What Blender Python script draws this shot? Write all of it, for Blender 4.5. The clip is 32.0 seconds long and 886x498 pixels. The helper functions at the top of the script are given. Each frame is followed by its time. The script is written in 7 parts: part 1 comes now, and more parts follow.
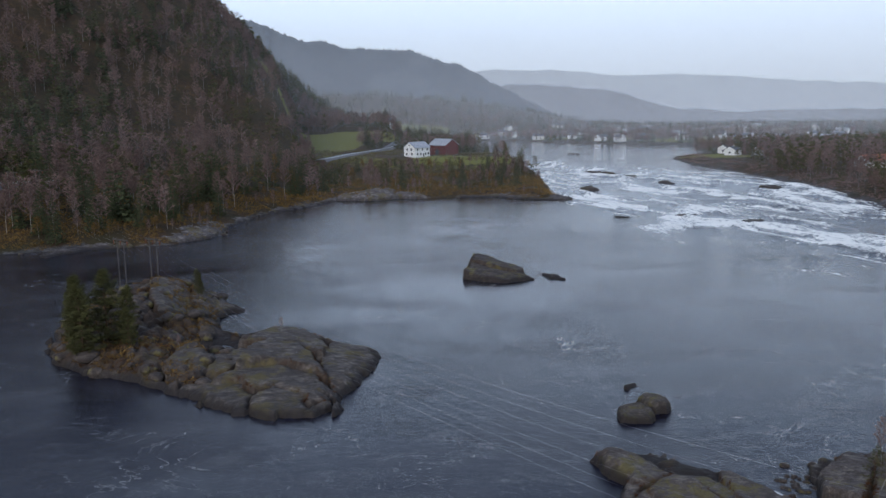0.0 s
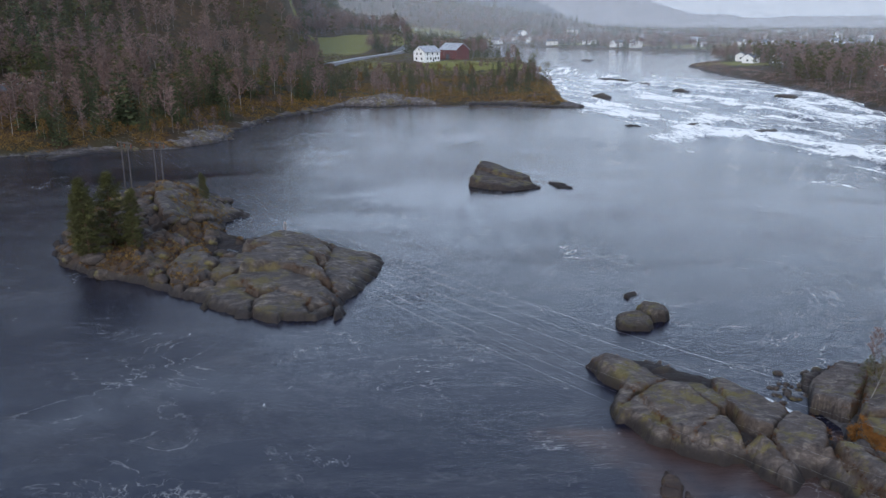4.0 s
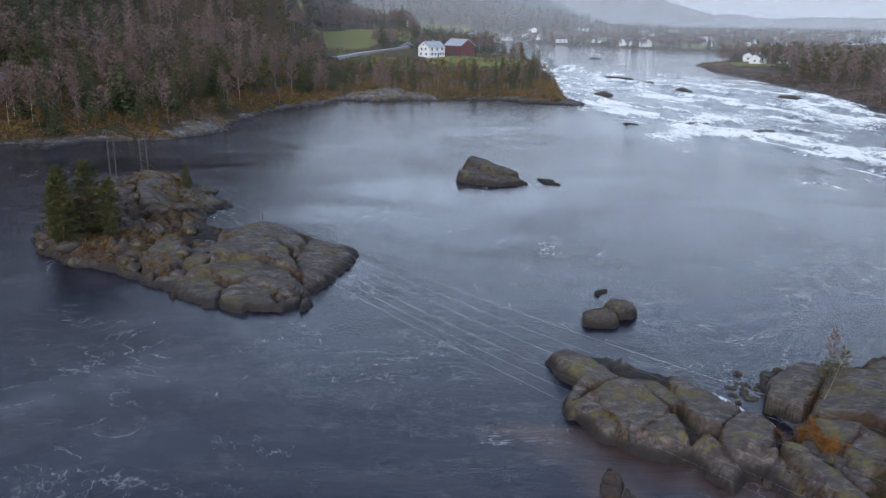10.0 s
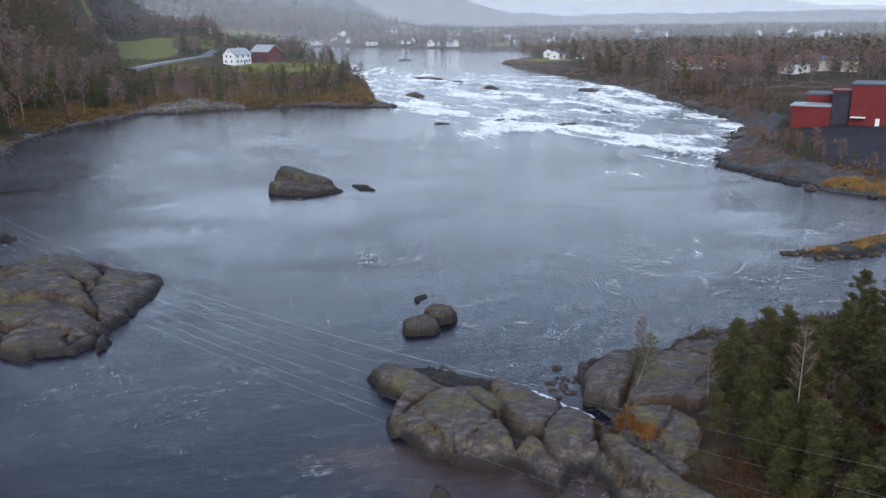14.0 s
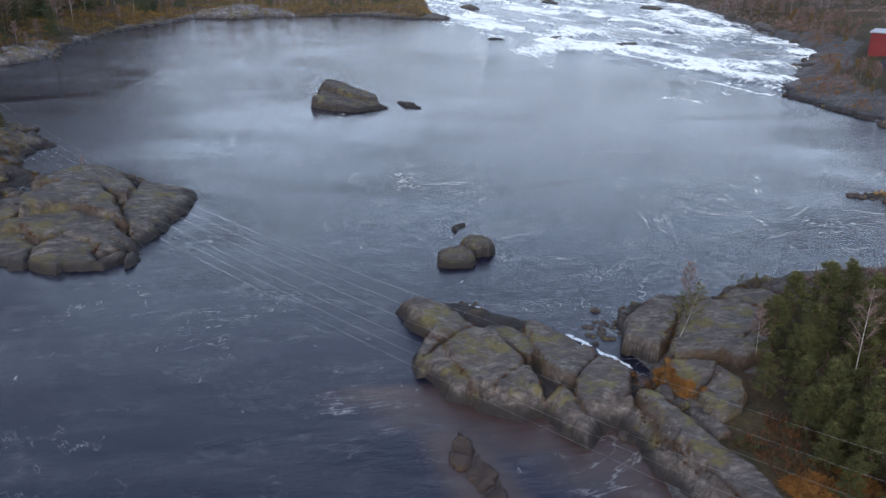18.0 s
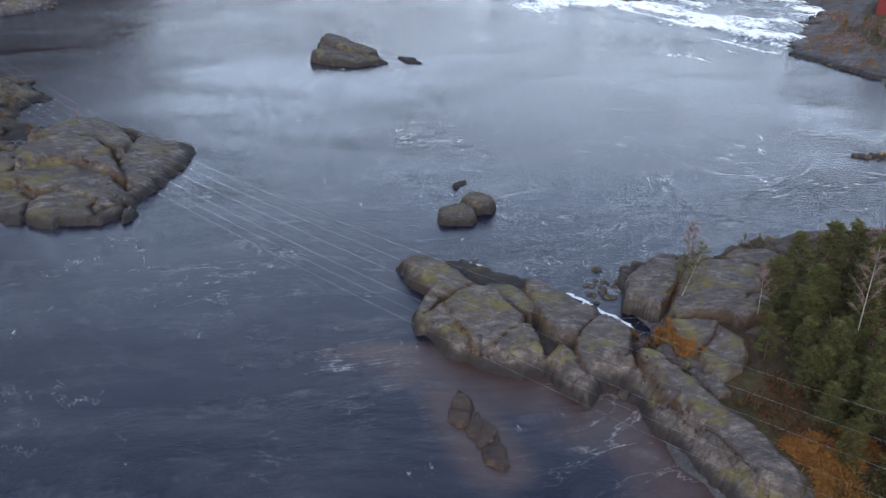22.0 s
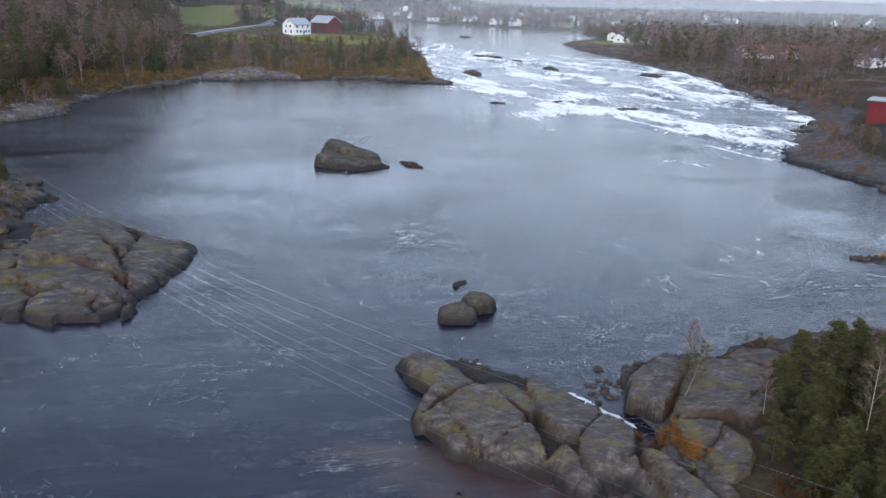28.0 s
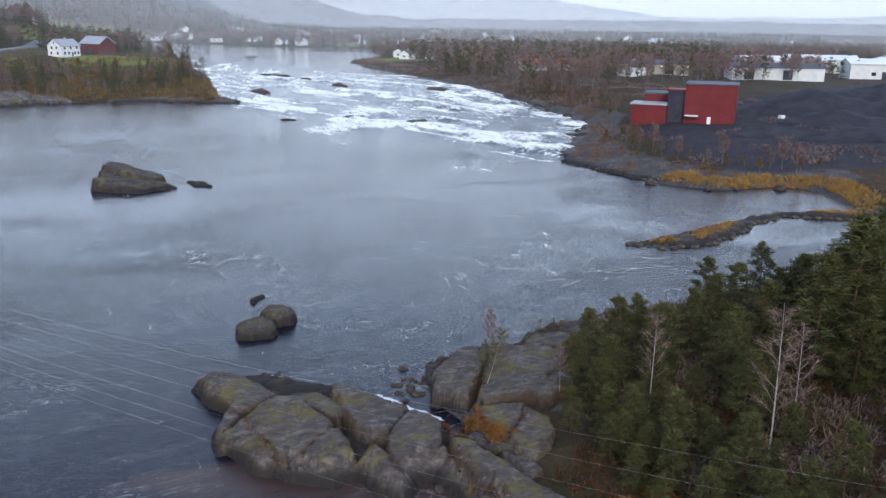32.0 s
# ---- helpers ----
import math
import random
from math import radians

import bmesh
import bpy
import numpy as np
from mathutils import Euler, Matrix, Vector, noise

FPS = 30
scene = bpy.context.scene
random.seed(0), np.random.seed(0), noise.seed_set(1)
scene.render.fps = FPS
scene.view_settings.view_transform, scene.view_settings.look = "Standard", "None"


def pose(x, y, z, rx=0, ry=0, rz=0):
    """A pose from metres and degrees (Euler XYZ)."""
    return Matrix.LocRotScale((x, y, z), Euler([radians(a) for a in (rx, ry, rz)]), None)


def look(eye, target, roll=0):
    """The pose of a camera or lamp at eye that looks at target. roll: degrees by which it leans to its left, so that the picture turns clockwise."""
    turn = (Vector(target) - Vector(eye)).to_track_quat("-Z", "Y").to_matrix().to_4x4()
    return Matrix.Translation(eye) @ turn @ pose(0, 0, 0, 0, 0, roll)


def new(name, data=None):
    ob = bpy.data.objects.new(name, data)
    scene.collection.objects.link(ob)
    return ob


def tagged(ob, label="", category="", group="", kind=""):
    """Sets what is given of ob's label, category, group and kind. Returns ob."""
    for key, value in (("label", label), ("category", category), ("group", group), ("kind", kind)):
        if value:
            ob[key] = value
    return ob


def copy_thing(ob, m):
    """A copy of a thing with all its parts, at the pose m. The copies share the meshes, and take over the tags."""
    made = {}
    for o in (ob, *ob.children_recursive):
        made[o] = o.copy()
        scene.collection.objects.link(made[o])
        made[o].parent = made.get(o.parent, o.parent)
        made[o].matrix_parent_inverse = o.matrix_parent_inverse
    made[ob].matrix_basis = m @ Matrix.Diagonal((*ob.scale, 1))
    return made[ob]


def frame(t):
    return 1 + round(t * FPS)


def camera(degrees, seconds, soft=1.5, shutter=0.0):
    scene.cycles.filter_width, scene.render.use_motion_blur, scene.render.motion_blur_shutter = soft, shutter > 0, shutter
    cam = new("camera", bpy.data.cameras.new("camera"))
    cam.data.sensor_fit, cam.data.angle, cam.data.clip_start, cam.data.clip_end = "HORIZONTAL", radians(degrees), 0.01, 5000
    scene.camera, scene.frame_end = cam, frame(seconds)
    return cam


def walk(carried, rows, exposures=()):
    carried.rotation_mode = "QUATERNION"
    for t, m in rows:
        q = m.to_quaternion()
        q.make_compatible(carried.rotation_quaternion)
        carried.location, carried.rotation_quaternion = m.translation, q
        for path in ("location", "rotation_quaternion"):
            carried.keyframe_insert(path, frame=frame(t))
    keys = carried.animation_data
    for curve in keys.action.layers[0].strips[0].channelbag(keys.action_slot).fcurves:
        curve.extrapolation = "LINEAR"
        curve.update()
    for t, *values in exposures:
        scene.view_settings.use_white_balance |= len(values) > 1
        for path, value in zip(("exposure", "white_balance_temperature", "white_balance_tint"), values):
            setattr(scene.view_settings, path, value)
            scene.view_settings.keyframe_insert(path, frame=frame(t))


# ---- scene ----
PATH = [
    (0, (-3.90, -0.70, 32.64), (-3.48, 48.66, 24.73), -0.82),
    (0.5, (-4.07, -0.82, 32.66), (-3.30, 48.38, 23.81), -0.96),
    (1, (-4.33, -0.84, 32.59), (-3.90, 48.07, 22.19), -0.76),
    (1.5, (-4.31, -0.90, 32.65), (-3.28, 47.74, 21.10), -0.74),
    (2, (-4.50, -1.05, 32.71), (-2.93, 47.35, 20.27), -0.82),
    (2.5, (-4.58, -0.98, 32.62), (-3.43, 47.32, 19.78), -0.77),
    (3, (-4.18, -0.82, 32.61), (-3.96, 47.41, 19.41), -0.53),
    (3.5, (-3.62, -0.59, 32.49), (-4.01, 47.60, 19.15), -0.31),
    (5.5, (-0.68, -0.20, 32.28), (-0.27, 47.94, 18.78), -0.23),
    (6, (-0.11, -0.12, 32.16), (0.10, 48.03, 18.68), -0.17),
    (6.5, (0.21, -0.24, 32.16), (0.55, 47.90, 18.63), -0.14),
    (7, (0.50, -0.08, 32.10), (1.10, 48.07, 18.64), -0.07),
    (7.5, (0.95, -0.01, 32.10), (1.16, 48.13, 18.59), 0.07),
    (8, (1.37, -0.02, 32.02), (1.37, 48.13, 18.53), 0.16),
    (8.5, (1.59, -0.12, 32.05), (1.88, 48.04, 18.60), 0.19),
    (9, (1.72, -0.20, 32.09), (1.53, 47.94, 18.55), 0.38),
    (9.5, (1.86, -0.22, 31.98), (1.04, 47.90, 18.42), 0.45),
    (10, (1.82, -0.14, 32.01), (0.96, 47.96, 18.40), 0.55),
    (10.5, (1.88, 0.28, 31.94), (1.16, 48.39, 18.38), 0.66),
    (11, (1.90, 0.79, 32.03), (1.32, 48.89, 18.41), 0.67),
    (11.5, (2.04, 1.13, 32.20), (2.86, 49.24, 18.60), 0.30),
    (12, (2.83, 1.95, 32.22), (10.74, 49.43, 18.70), -0.85),
    (12.5, (3.23, 2.46, 32.10), (14.17, 49.37, 18.69), -1.27),
    (13, (3.46, 2.79, 32.11), (15.05, 49.53, 18.66), -1.34),
    (13.5, (3.58, 2.89, 32.10), (14.25, 49.86, 18.69), -1.24),
    (14, (3.78, 2.88, 32.11), (13.30, 50.07, 18.64), -0.94),
    (14.5, (4.05, 2.83, 32.06), (12.75, 50.21, 18.66), -0.80),
    (16.5, (5.81, 6.85, 32.29), (12.65, 54.03, 17.24), -0.03),
    (17, (5.55, 6.74, 32.30), (11.53, 53.72, 16.24), 0.26),
    (17.5, (5.46, 6.77, 32.26), (11.37, 53.37, 15.13), 0.40),
    (18, (5.66, 7.05, 32.17), (11.97, 53.14, 13.84), 0.52),
    (18.5, (5.71, 7.16, 32.08), (12.19, 52.78, 12.67), 0.72),
    (19, (5.77, 7.21, 31.87), (12.74, 52.35, 11.52), 0.64),
    (19.5, (6.11, 7.53, 31.76), (13.35, 52.37, 10.87), 0.52),
    (20, (6.17, 7.69, 31.84), (13.91, 52.28, 10.59), 0.28),
    (20.5, (6.14, 7.73, 31.67), (14.42, 52.17, 10.30), 0.23),
    (21, (5.94, 7.70, 31.56), (13.98, 52.16, 10.14), 0.41),
    (21.5, (5.70, 7.54, 31.60), (12.88, 52.11, 10.11), 0.82),
    (22, (5.64, 7.62, 31.81), (11.88, 52.72, 11.15), 1.01),
    (22.5, (5.71, 7.51, 31.99), (10.90, 53.27, 12.51), 1.29),
    (23, (6.07, 7.50, 31.93), (10.71, 53.79, 13.62), 1.28),
    (23.5, (6.06, 7.50, 31.80), (11.62, 54.23, 14.90), 0.96),
    (24, (6.18, 7.62, 31.71), (12.42, 54.62, 15.83), 0.85),
    (24.5, (6.23, 7.52, 31.63), (12.60, 54.67, 16.26), 0.83),
    (25, (6.10, 7.51, 31.55), (12.70, 54.75, 16.57), 0.93),
    (25.5, (6.08, 7.57, 31.39), (12.73, 54.86, 16.57), 0.93),
    (27.5, (5.94, 7.52, 31.23), (12.04, 54.92, 16.54), 1.11),
    (28, (5.66, 7.48, 31.23), (12.06, 54.85, 16.55), 1.21),
    (28.5, (5.54, 7.37, 31.25), (11.69, 54.76, 16.56), 1.22),
    (29, (5.40, 7.27, 31.27), (11.64, 54.62, 16.47), 1.18),
    (29.5, (5.50, 7.22, 31.22), (10.75, 54.71, 16.47), 1.30),
    (30, (6.06, 7.66, 31.14), (12.76, 54.97, 16.41), 1.10),
    (30.5, (6.51, 8.14, 30.75), (16.86, 54.91, 16.40), 0.86),
    (31, (6.30, 7.55, 30.55), (20.92, 53.29, 16.65), 0.92),
    (31.5, (6.39, 7.77, 29.97), (23.20, 52.88, 16.45), 0.85),
    (32, (6.53, 7.75, 29.70), (24.52, 52.45, 16.35), 0.76),
]
cam = camera(57.0, 32.0, soft=1.4)
walk(cam, [(t, look(eye, target, roll)) for t, eye, target, roll in PATH],
     exposures=[(t, s, 6200, 12) for t, s in ((0.0, -0.38), (1.5, -0.1), (3.0, 0.05), (6.0, 0.13), (10.0, 0.12), (13.0, 0.19), (17.0, 0.26), (20.0, 0.44), (22.5, 0.48), (25.0, 0.38), (28.0, 0.34), (32.0, 0.27))])

# ---- world and light: a bright overcast sky, low soft sun ----
SUN_EL, SUN_ROT = radians(28), radians(200)
world = bpy.data.worlds.new("overcast")
scene.world = world
world.use_nodes = True
wn, wl = world.node_tree.nodes, world.node_tree.links
wn.clear()
sky = wn.new("ShaderNodeTexSky")
sky.sky_type = "NISHITA"
sky.sun_disc = False
sky.sun_elevation, sky.sun_rotation = SUN_EL, SUN_ROT
sky.air_density, sky.dust_density, sky.ozone_density = 1.0, 4.0, 1.0
hsv = wn.new("ShaderNodeHueSaturation")
hsv.inputs["Saturation"].default_value = 0.35
wl.new(sky.outputs[0], hsv.inputs["Color"])
mixw = wn.new("ShaderNodeMixRGB")
mixw.inputs["Fac"].default_value = 0.72
wl.new(hsv.outputs[0], mixw.inputs["Color1"])
# cloud deck: brightest low over the valley, a deeper blue-grey overhead
wco = wn.new("ShaderNodeTexCoord")
wsep = wn.new("ShaderNodeSeparateXYZ")
wl.new(wco.outputs["Generated"], wsep.inputs[0])
wr = wn.new("ShaderNodeValToRGB")
wr.color_ramp.elements[0].position, wr.color_ramp.elements[0].color = 0.0, (7.3, 8.1, 8.9, 1)
wr.color_ramp.elements[1].position, wr.color_ramp.elements[1].color = 0.6, (3.1, 4.4, 7.0, 1)
veil_ = wr.color_ramp.elements.new(0.2)
veil_.color = (10.3, 12.6, 15.6, 1)
wl.new(wsep.outputs["Z"], wr.inputs["Fac"])
wl.new(wr.outputs[0], mixw.inputs["Color2"])
bgn = wn.new("ShaderNodeBackground")
bgn.inputs["Strength"].default_value = 0.135
wl.new(mixw.outputs[0], bgn.inputs["Color"])
outw = wn.new("ShaderNodeOutputWorld")
wl.new(bgn.outputs[0], outw.inputs["Surface"])

sun = new("sun", bpy.data.lights.new("sun", "SUN"))
sun.data.energy, sun.data.angle, sun.data.color = 1.45, radians(25), (1.0, 0.94, 0.86)
sun.matrix_world = look((0, 0, 100), (100 * math.sin(SUN_ROT) * -1, 100 * math.cos(SUN_ROT) * -1, 100 - 100 * math.tan(SUN_EL)))


# ---- numeric helpers ----
def hashn(ix, iy, seed):
    h = (ix * 374761393 + iy * 668265263 + seed * 974634777) & 0xFFFFFFFF
    h = ((h ^ (h >> 13)) * 1274126177) & 0xFFFFFFFF
    return ((h ^ (h >> 16)) & 0xFFFF) / 65535.0


def vnoise(x, y, seed=0):
    """Value noise in 0..1 on arrays."""
    x, y = np.asarray(x, float), np.asarray(y, float)
    ix, iy = np.floor(x).astype(np.int64), np.floor(y).astype(np.int64)
    fx, fy = x - ix, y - iy
    fx, fy = fx * fx * (3 - 2 * fx), fy * fy * (3 - 2 * fy)
    a, b = hashn(ix, iy, seed), hashn(ix + 1, iy, seed)
    c, d = hashn(ix, iy + 1, seed), hashn(ix + 1, iy + 1, seed)
    return (a * (1 - fx) + b * fx) * (1 - fy) + (c * (1 - fx) + d * fx) * fy


def fbm(x, y, seed=0, octaves=4):
    total, amp, norm = 0.0, 1.0, 0.0
    for o in range(octaves):
        total = total + amp * vnoise(x * 2 ** o, y * 2 ** o, seed + o * 17)
        norm += amp
        amp *= 0.5
    return total / norm


def smooth(a, b, x):
    t = np.clip((x - a) / (b - a), 0, 1)
    return t * t * (3 - 2 * t)


def seg_dist(x, y, line, closed=False):
    """Least distance from points to a polyline."""
    best = np.full(np.shape(x), 1e9)
    n = len(line)
    for i in range(n if closed else n - 1):
        (ax, ay), (bx, by) = line[i], line[(i + 1) % n]
        dx, dy = bx - ax, by - ay
        t = np.clip(((x - ax) * dx + (y - ay) * dy) / (dx * dx + dy * dy + 1e-9), 0, 1)
        best = np.minimum(best, np.hypot(x - ax - t * dx, y - ay - t * dy))
    return best


def inside(x, y, poly):
    hit = np.zeros(np.shape(x), bool)
    n = len(poly)
    for i in range(n):
        (ax, ay), (bx, by) = poly[i], poly[(i + 1) % n]
        cross = ((ay > y) != (by > y)) & (x < (bx - ax) * (y - ay) / (by - ay + 1e-12) + ax)
        hit ^= cross
    return hit


def signed(x, y, poly):
    """Distance to a polygon's edge, positive inside it."""
    d = seg_dist(x, y, poly, True)
    return np.where(inside(x, y, poly), d, -d)


# ---- plan ----
LEFT = [(-210, 165), (-150, 196), (-124, 206), (-110, 207), (-96, 212), (-86, 215), (-76, 216), (-66, 235), (-68, 252),
        (-66, 285), (-54, 307), (-43, 333), (-31, 329), (-18, 338), (-8, 335), (5, 338), (22, 338), (36, 324),
        (46, 318), (46, 342), (50, 404), (54, 470), (50, 540), (40, 620), (28, 700), (20, 760), (10, 900), (-40, 1100),
        (-1500, 1500), (-2500, 0), (-900, -900), (-300, -300), (-260, 0)]
FAR = [(16, 1080), (50, 1060), (87, 1010), (134, 930), (182, 855), (238, 815), (360, 800), (700, 760), (2500, 760),
       (4000, 3000), (0, 4600), (-2500, 3500), (-1500, 1510), (-40, 1110)]
RIGHT = [(158, 556), (150, 487), (151, 421), (154, 364), (149, 313), (145, 274), (142, 245), (138, 220), (118, 194),
         (105, 176), (100, 165), (102, 154), (104, 139), (110, 129), (115, 127), (122, 126), (128, 121), (124, 112),
         (121, 104), (116, 97), (100, 88), (80, 80), (62, 77), (52, 78), (46, 74), (39, 71), (35, 72), (30.5, 69.5),
         (28.6, 64), (29.5, 60), (27, 55), (25, 49), (25.6, 44), (27, 40), (31, 30), (38, 10), (45, -60), (150, -400),
         (900, -900), (3000, 0), (3500, 600), (700, 640), (330, 650), (215, 640), (180, 590)]
SPIT = [(72.5, 100.5), (75.5, 98.2), (79.5, 96.6), (84, 97.6), (91, 100.6), (98, 105), (106, 107.3), (112, 104), (119, 99),
        (121, 104), (114, 107.2), (107, 109), (98, 107.5), (87, 103.4), (78, 101.6)]


def upstream(x, y):
    """Metres upstream of the foot of the rapids."""
    return (x - 46) * 0.948 + (y - 318) * 0.318


def water_level(x, y):
    u = upstream(x, y)
    return 3.2 * smooth(-12, 125, u)


def land(x, y):
    """Signed distance inland from any bank, and which land is nearest."""
    dl, df, dr, ds = (signed(x, y, p) for p in (LEFT, FAR, RIGHT, SPIT))
    wob = (fbm(x / 9, y / 9, 5, 3) - 0.5) * 5 * smooth(60, 200, np.hypot(x, y)) + (fbm(x / 2.5, y / 2.5, 6, 2) - 0.5) * 1.2
    return dl + wob, df + wob, dr + wob, ds + wob * 0.4


CREST = ([-60, -40, -28, -20, -16.7, -13.9, -11.6, -9, -7.2, -4.4, -3, 0], [142, 134, 124, 112, 98, 79, 59, 37, 26, 11, 2, 0])


def ground_height(x, y):
    dl, df, dr, ds = land(x, y)
    w = water_level(x, y)
    az = np.degrees(np.arctan2(x - 5, y))
    r = np.hypot(x - 5, y)
    rough = (fbm(x / 14, y / 14, 21, 4) - 0.5)

    def bank(d, top, length):
        return np.where(d > 0, top * (1 - np.exp(-np.maximum(d, 0) / length)), np.maximum(d * 0.35, -3.5))

    hl = bank(dl, 1.6, 3.0) + np.interp(dl, [0, 12, 40, 80, 160], [0, 2.2, 8, 11, 14]) + rough * 3.0 * smooth(2, 20, dl)
    hl = hl + np.interp(az, *CREST) * smooth(30, 200, dl) * smooth(230, 600, r)
    hl = hl + np.interp(az, [-20, -12, -9, -6, -4], [0, 20, 16, 6, 0]) * smooth(640, 900, r) * smooth(0, 70, dl)
    meadow_side = smooth(-1.8, -4.2, az)
    farm = smooth(-12, -9.6, az) * smooth(6.5, 3.5, az) * smooth(2, 14, dl) * smooth(720, 620, r)
    hl = hl * (1 - farm) + farm * (np.interp(r, [330, 380, 420, 445, 470, 520, 600, 700], [1.8, 3.0, 6.0, 9.5, 12.5, 14.5, 24, 34]) * meadow_side
                                  + np.interp(r, [330, 380, 420, 445, 470, 520, 600, 700], [1.8, 3.0, 6.0, 9.0, 11.5, 11, 8, 6]) * (1 - meadow_side) - w + rough)
    hr = bank(dr, 1.5, 3.0) + np.interp(dr, [0, 6, 30, 120], [0, 0.6, 2.2, 3.2]) + rough * 1.4 * smooth(2, 15, dr)
    hf = np.interp(az, [-20, -4, 2, 7, 10, 14], [70, 62, 48, 26, 8, 0]) * smooth(1120, 1420, r) * smooth(0, 70, df) + bank(df, 1.5, 12) + np.interp(df, [0, 100, 400, 1500], [0, 3, 8, 10]) + rough * 2
    hs = bank(ds, 0.7, 1.2)
    return np.maximum.reduce([hl, hr, hf, hs]) + w


# ---- materials ----
def material(name):
    m = bpy.data.materials.new(name)
    m.use_nodes = True
    nt = m.node_tree
    return m, nt, nt.nodes["Principled BSDF"]


def nnode(nt, kind, **inputs):
    n = nt.nodes.new(kind)
    for k, v in inputs.items():
        n.inputs[k].default_value = v
    return n


def noise_tex(nt, scale, detail=4.0, rough=0.6, space="Object", stretch=None, turn=0.0):
    co = nt.nodes.new("ShaderNodeTexCoord")
    out = co.outputs[space]
    if stretch:
        mp = nt.nodes.new("ShaderNodeMapping")
        mp.inputs["Scale"].default_value = stretch
        mp.inputs["Rotation"].default_value = (0, 0, turn)
        nt.links.new(out, mp.inputs["Vector"])
        out = mp.outputs[0]
    n = nnode(nt, "ShaderNodeTexNoise", Scale=scale, Detail=detail, Roughness=rough)
    nt.links.new(out, n.inputs["Vector"])
    return n


def ramp(nt, source, stops):
    r = nt.nodes.new("ShaderNodeValToRGB")
    e = r.color_ramp.elements
    e[0].position, e[0].color = stops[0][0], (*stops[0][1], 1)
    e[1].position, e[1].color = stops[-1][0], (*stops[-1][1], 1)
    for p, c in stops[1:-1]:
        q = e.new(p)
        q.color = (*c, 1)
    nt.links.new(source, r.inputs["Fac"])
    return r


def mix(nt, fac, a, b, how="MIX"):
    m = nt.nodes.new("ShaderNodeMixRGB")
    m.blend_type = how
    for sock, v in ((m.inputs["Fac"], fac), (m.inputs["Color1"], a), (m.inputs["Color2"], b)):
        if isinstance(v, (int, float)):
            sock.default_value = v
        elif isinstance(v, tuple):
            sock.default_value = (*v, 1)
        else:
            nt.links.new(v, sock)
    return m.outputs[0]


def bump(nt, bsdf, source, strength, distance):
    b = nnode(nt, "ShaderNodeBump", Strength=strength, Distance=distance)
    nt.links.new(source, b.inputs["Height"])
    nt.links.new(b.outputs[0], bsdf.inputs["Normal"])
    return b


def simple(name, lo, hi, scale, rough=0.8, bumps=0.3, dist=0.05, metal=0.0, vary=0.0, island=0.0):
    """A surface with two scales of variation between two colours."""
    m, nt, b = material(name)
    big, small = noise_tex(nt, scale, 3), noise_tex(nt, scale * 9, 4)
    f = mix(nt, 0.4, big.outputs["Fac"], small.outputs["Fac"])
    c = ramp(nt, f, [(0.32, lo), (0.68, hi)]).outputs[0]
    if vary or island:
        src = nt.nodes.new("ShaderNodeObjectInfo").outputs["Random"] if vary else nt.nodes.new("ShaderNodeNewGeometry").outputs["Random Per Island"]
        v = nnode(nt, "ShaderNodeMapRange")
        v.inputs["To Min"].default_value, v.inputs["To Max"].default_value = 1 - (vary or island), 1 + (vary or island)
        nt.links.new(src, v.inputs["Value"])
        hs = nt.nodes.new("ShaderNodeHueSaturation")
        nt.links.new(c, hs.inputs["Color"])
        nt.links.new(v.outputs[0], hs.inputs["Value"])
        c = hs.outputs[0]
    nt.links.new(c, b.inputs["Base Color"])
    b.inputs["Roughness"].default_value, b.inputs["Metallic"].default_value = rough, metal
    b.inputs["Specular IOR Level"].default_value = 0.25
    if bumps:
        bump(nt, b, small.outputs["Fac"], bumps, dist)
    return m


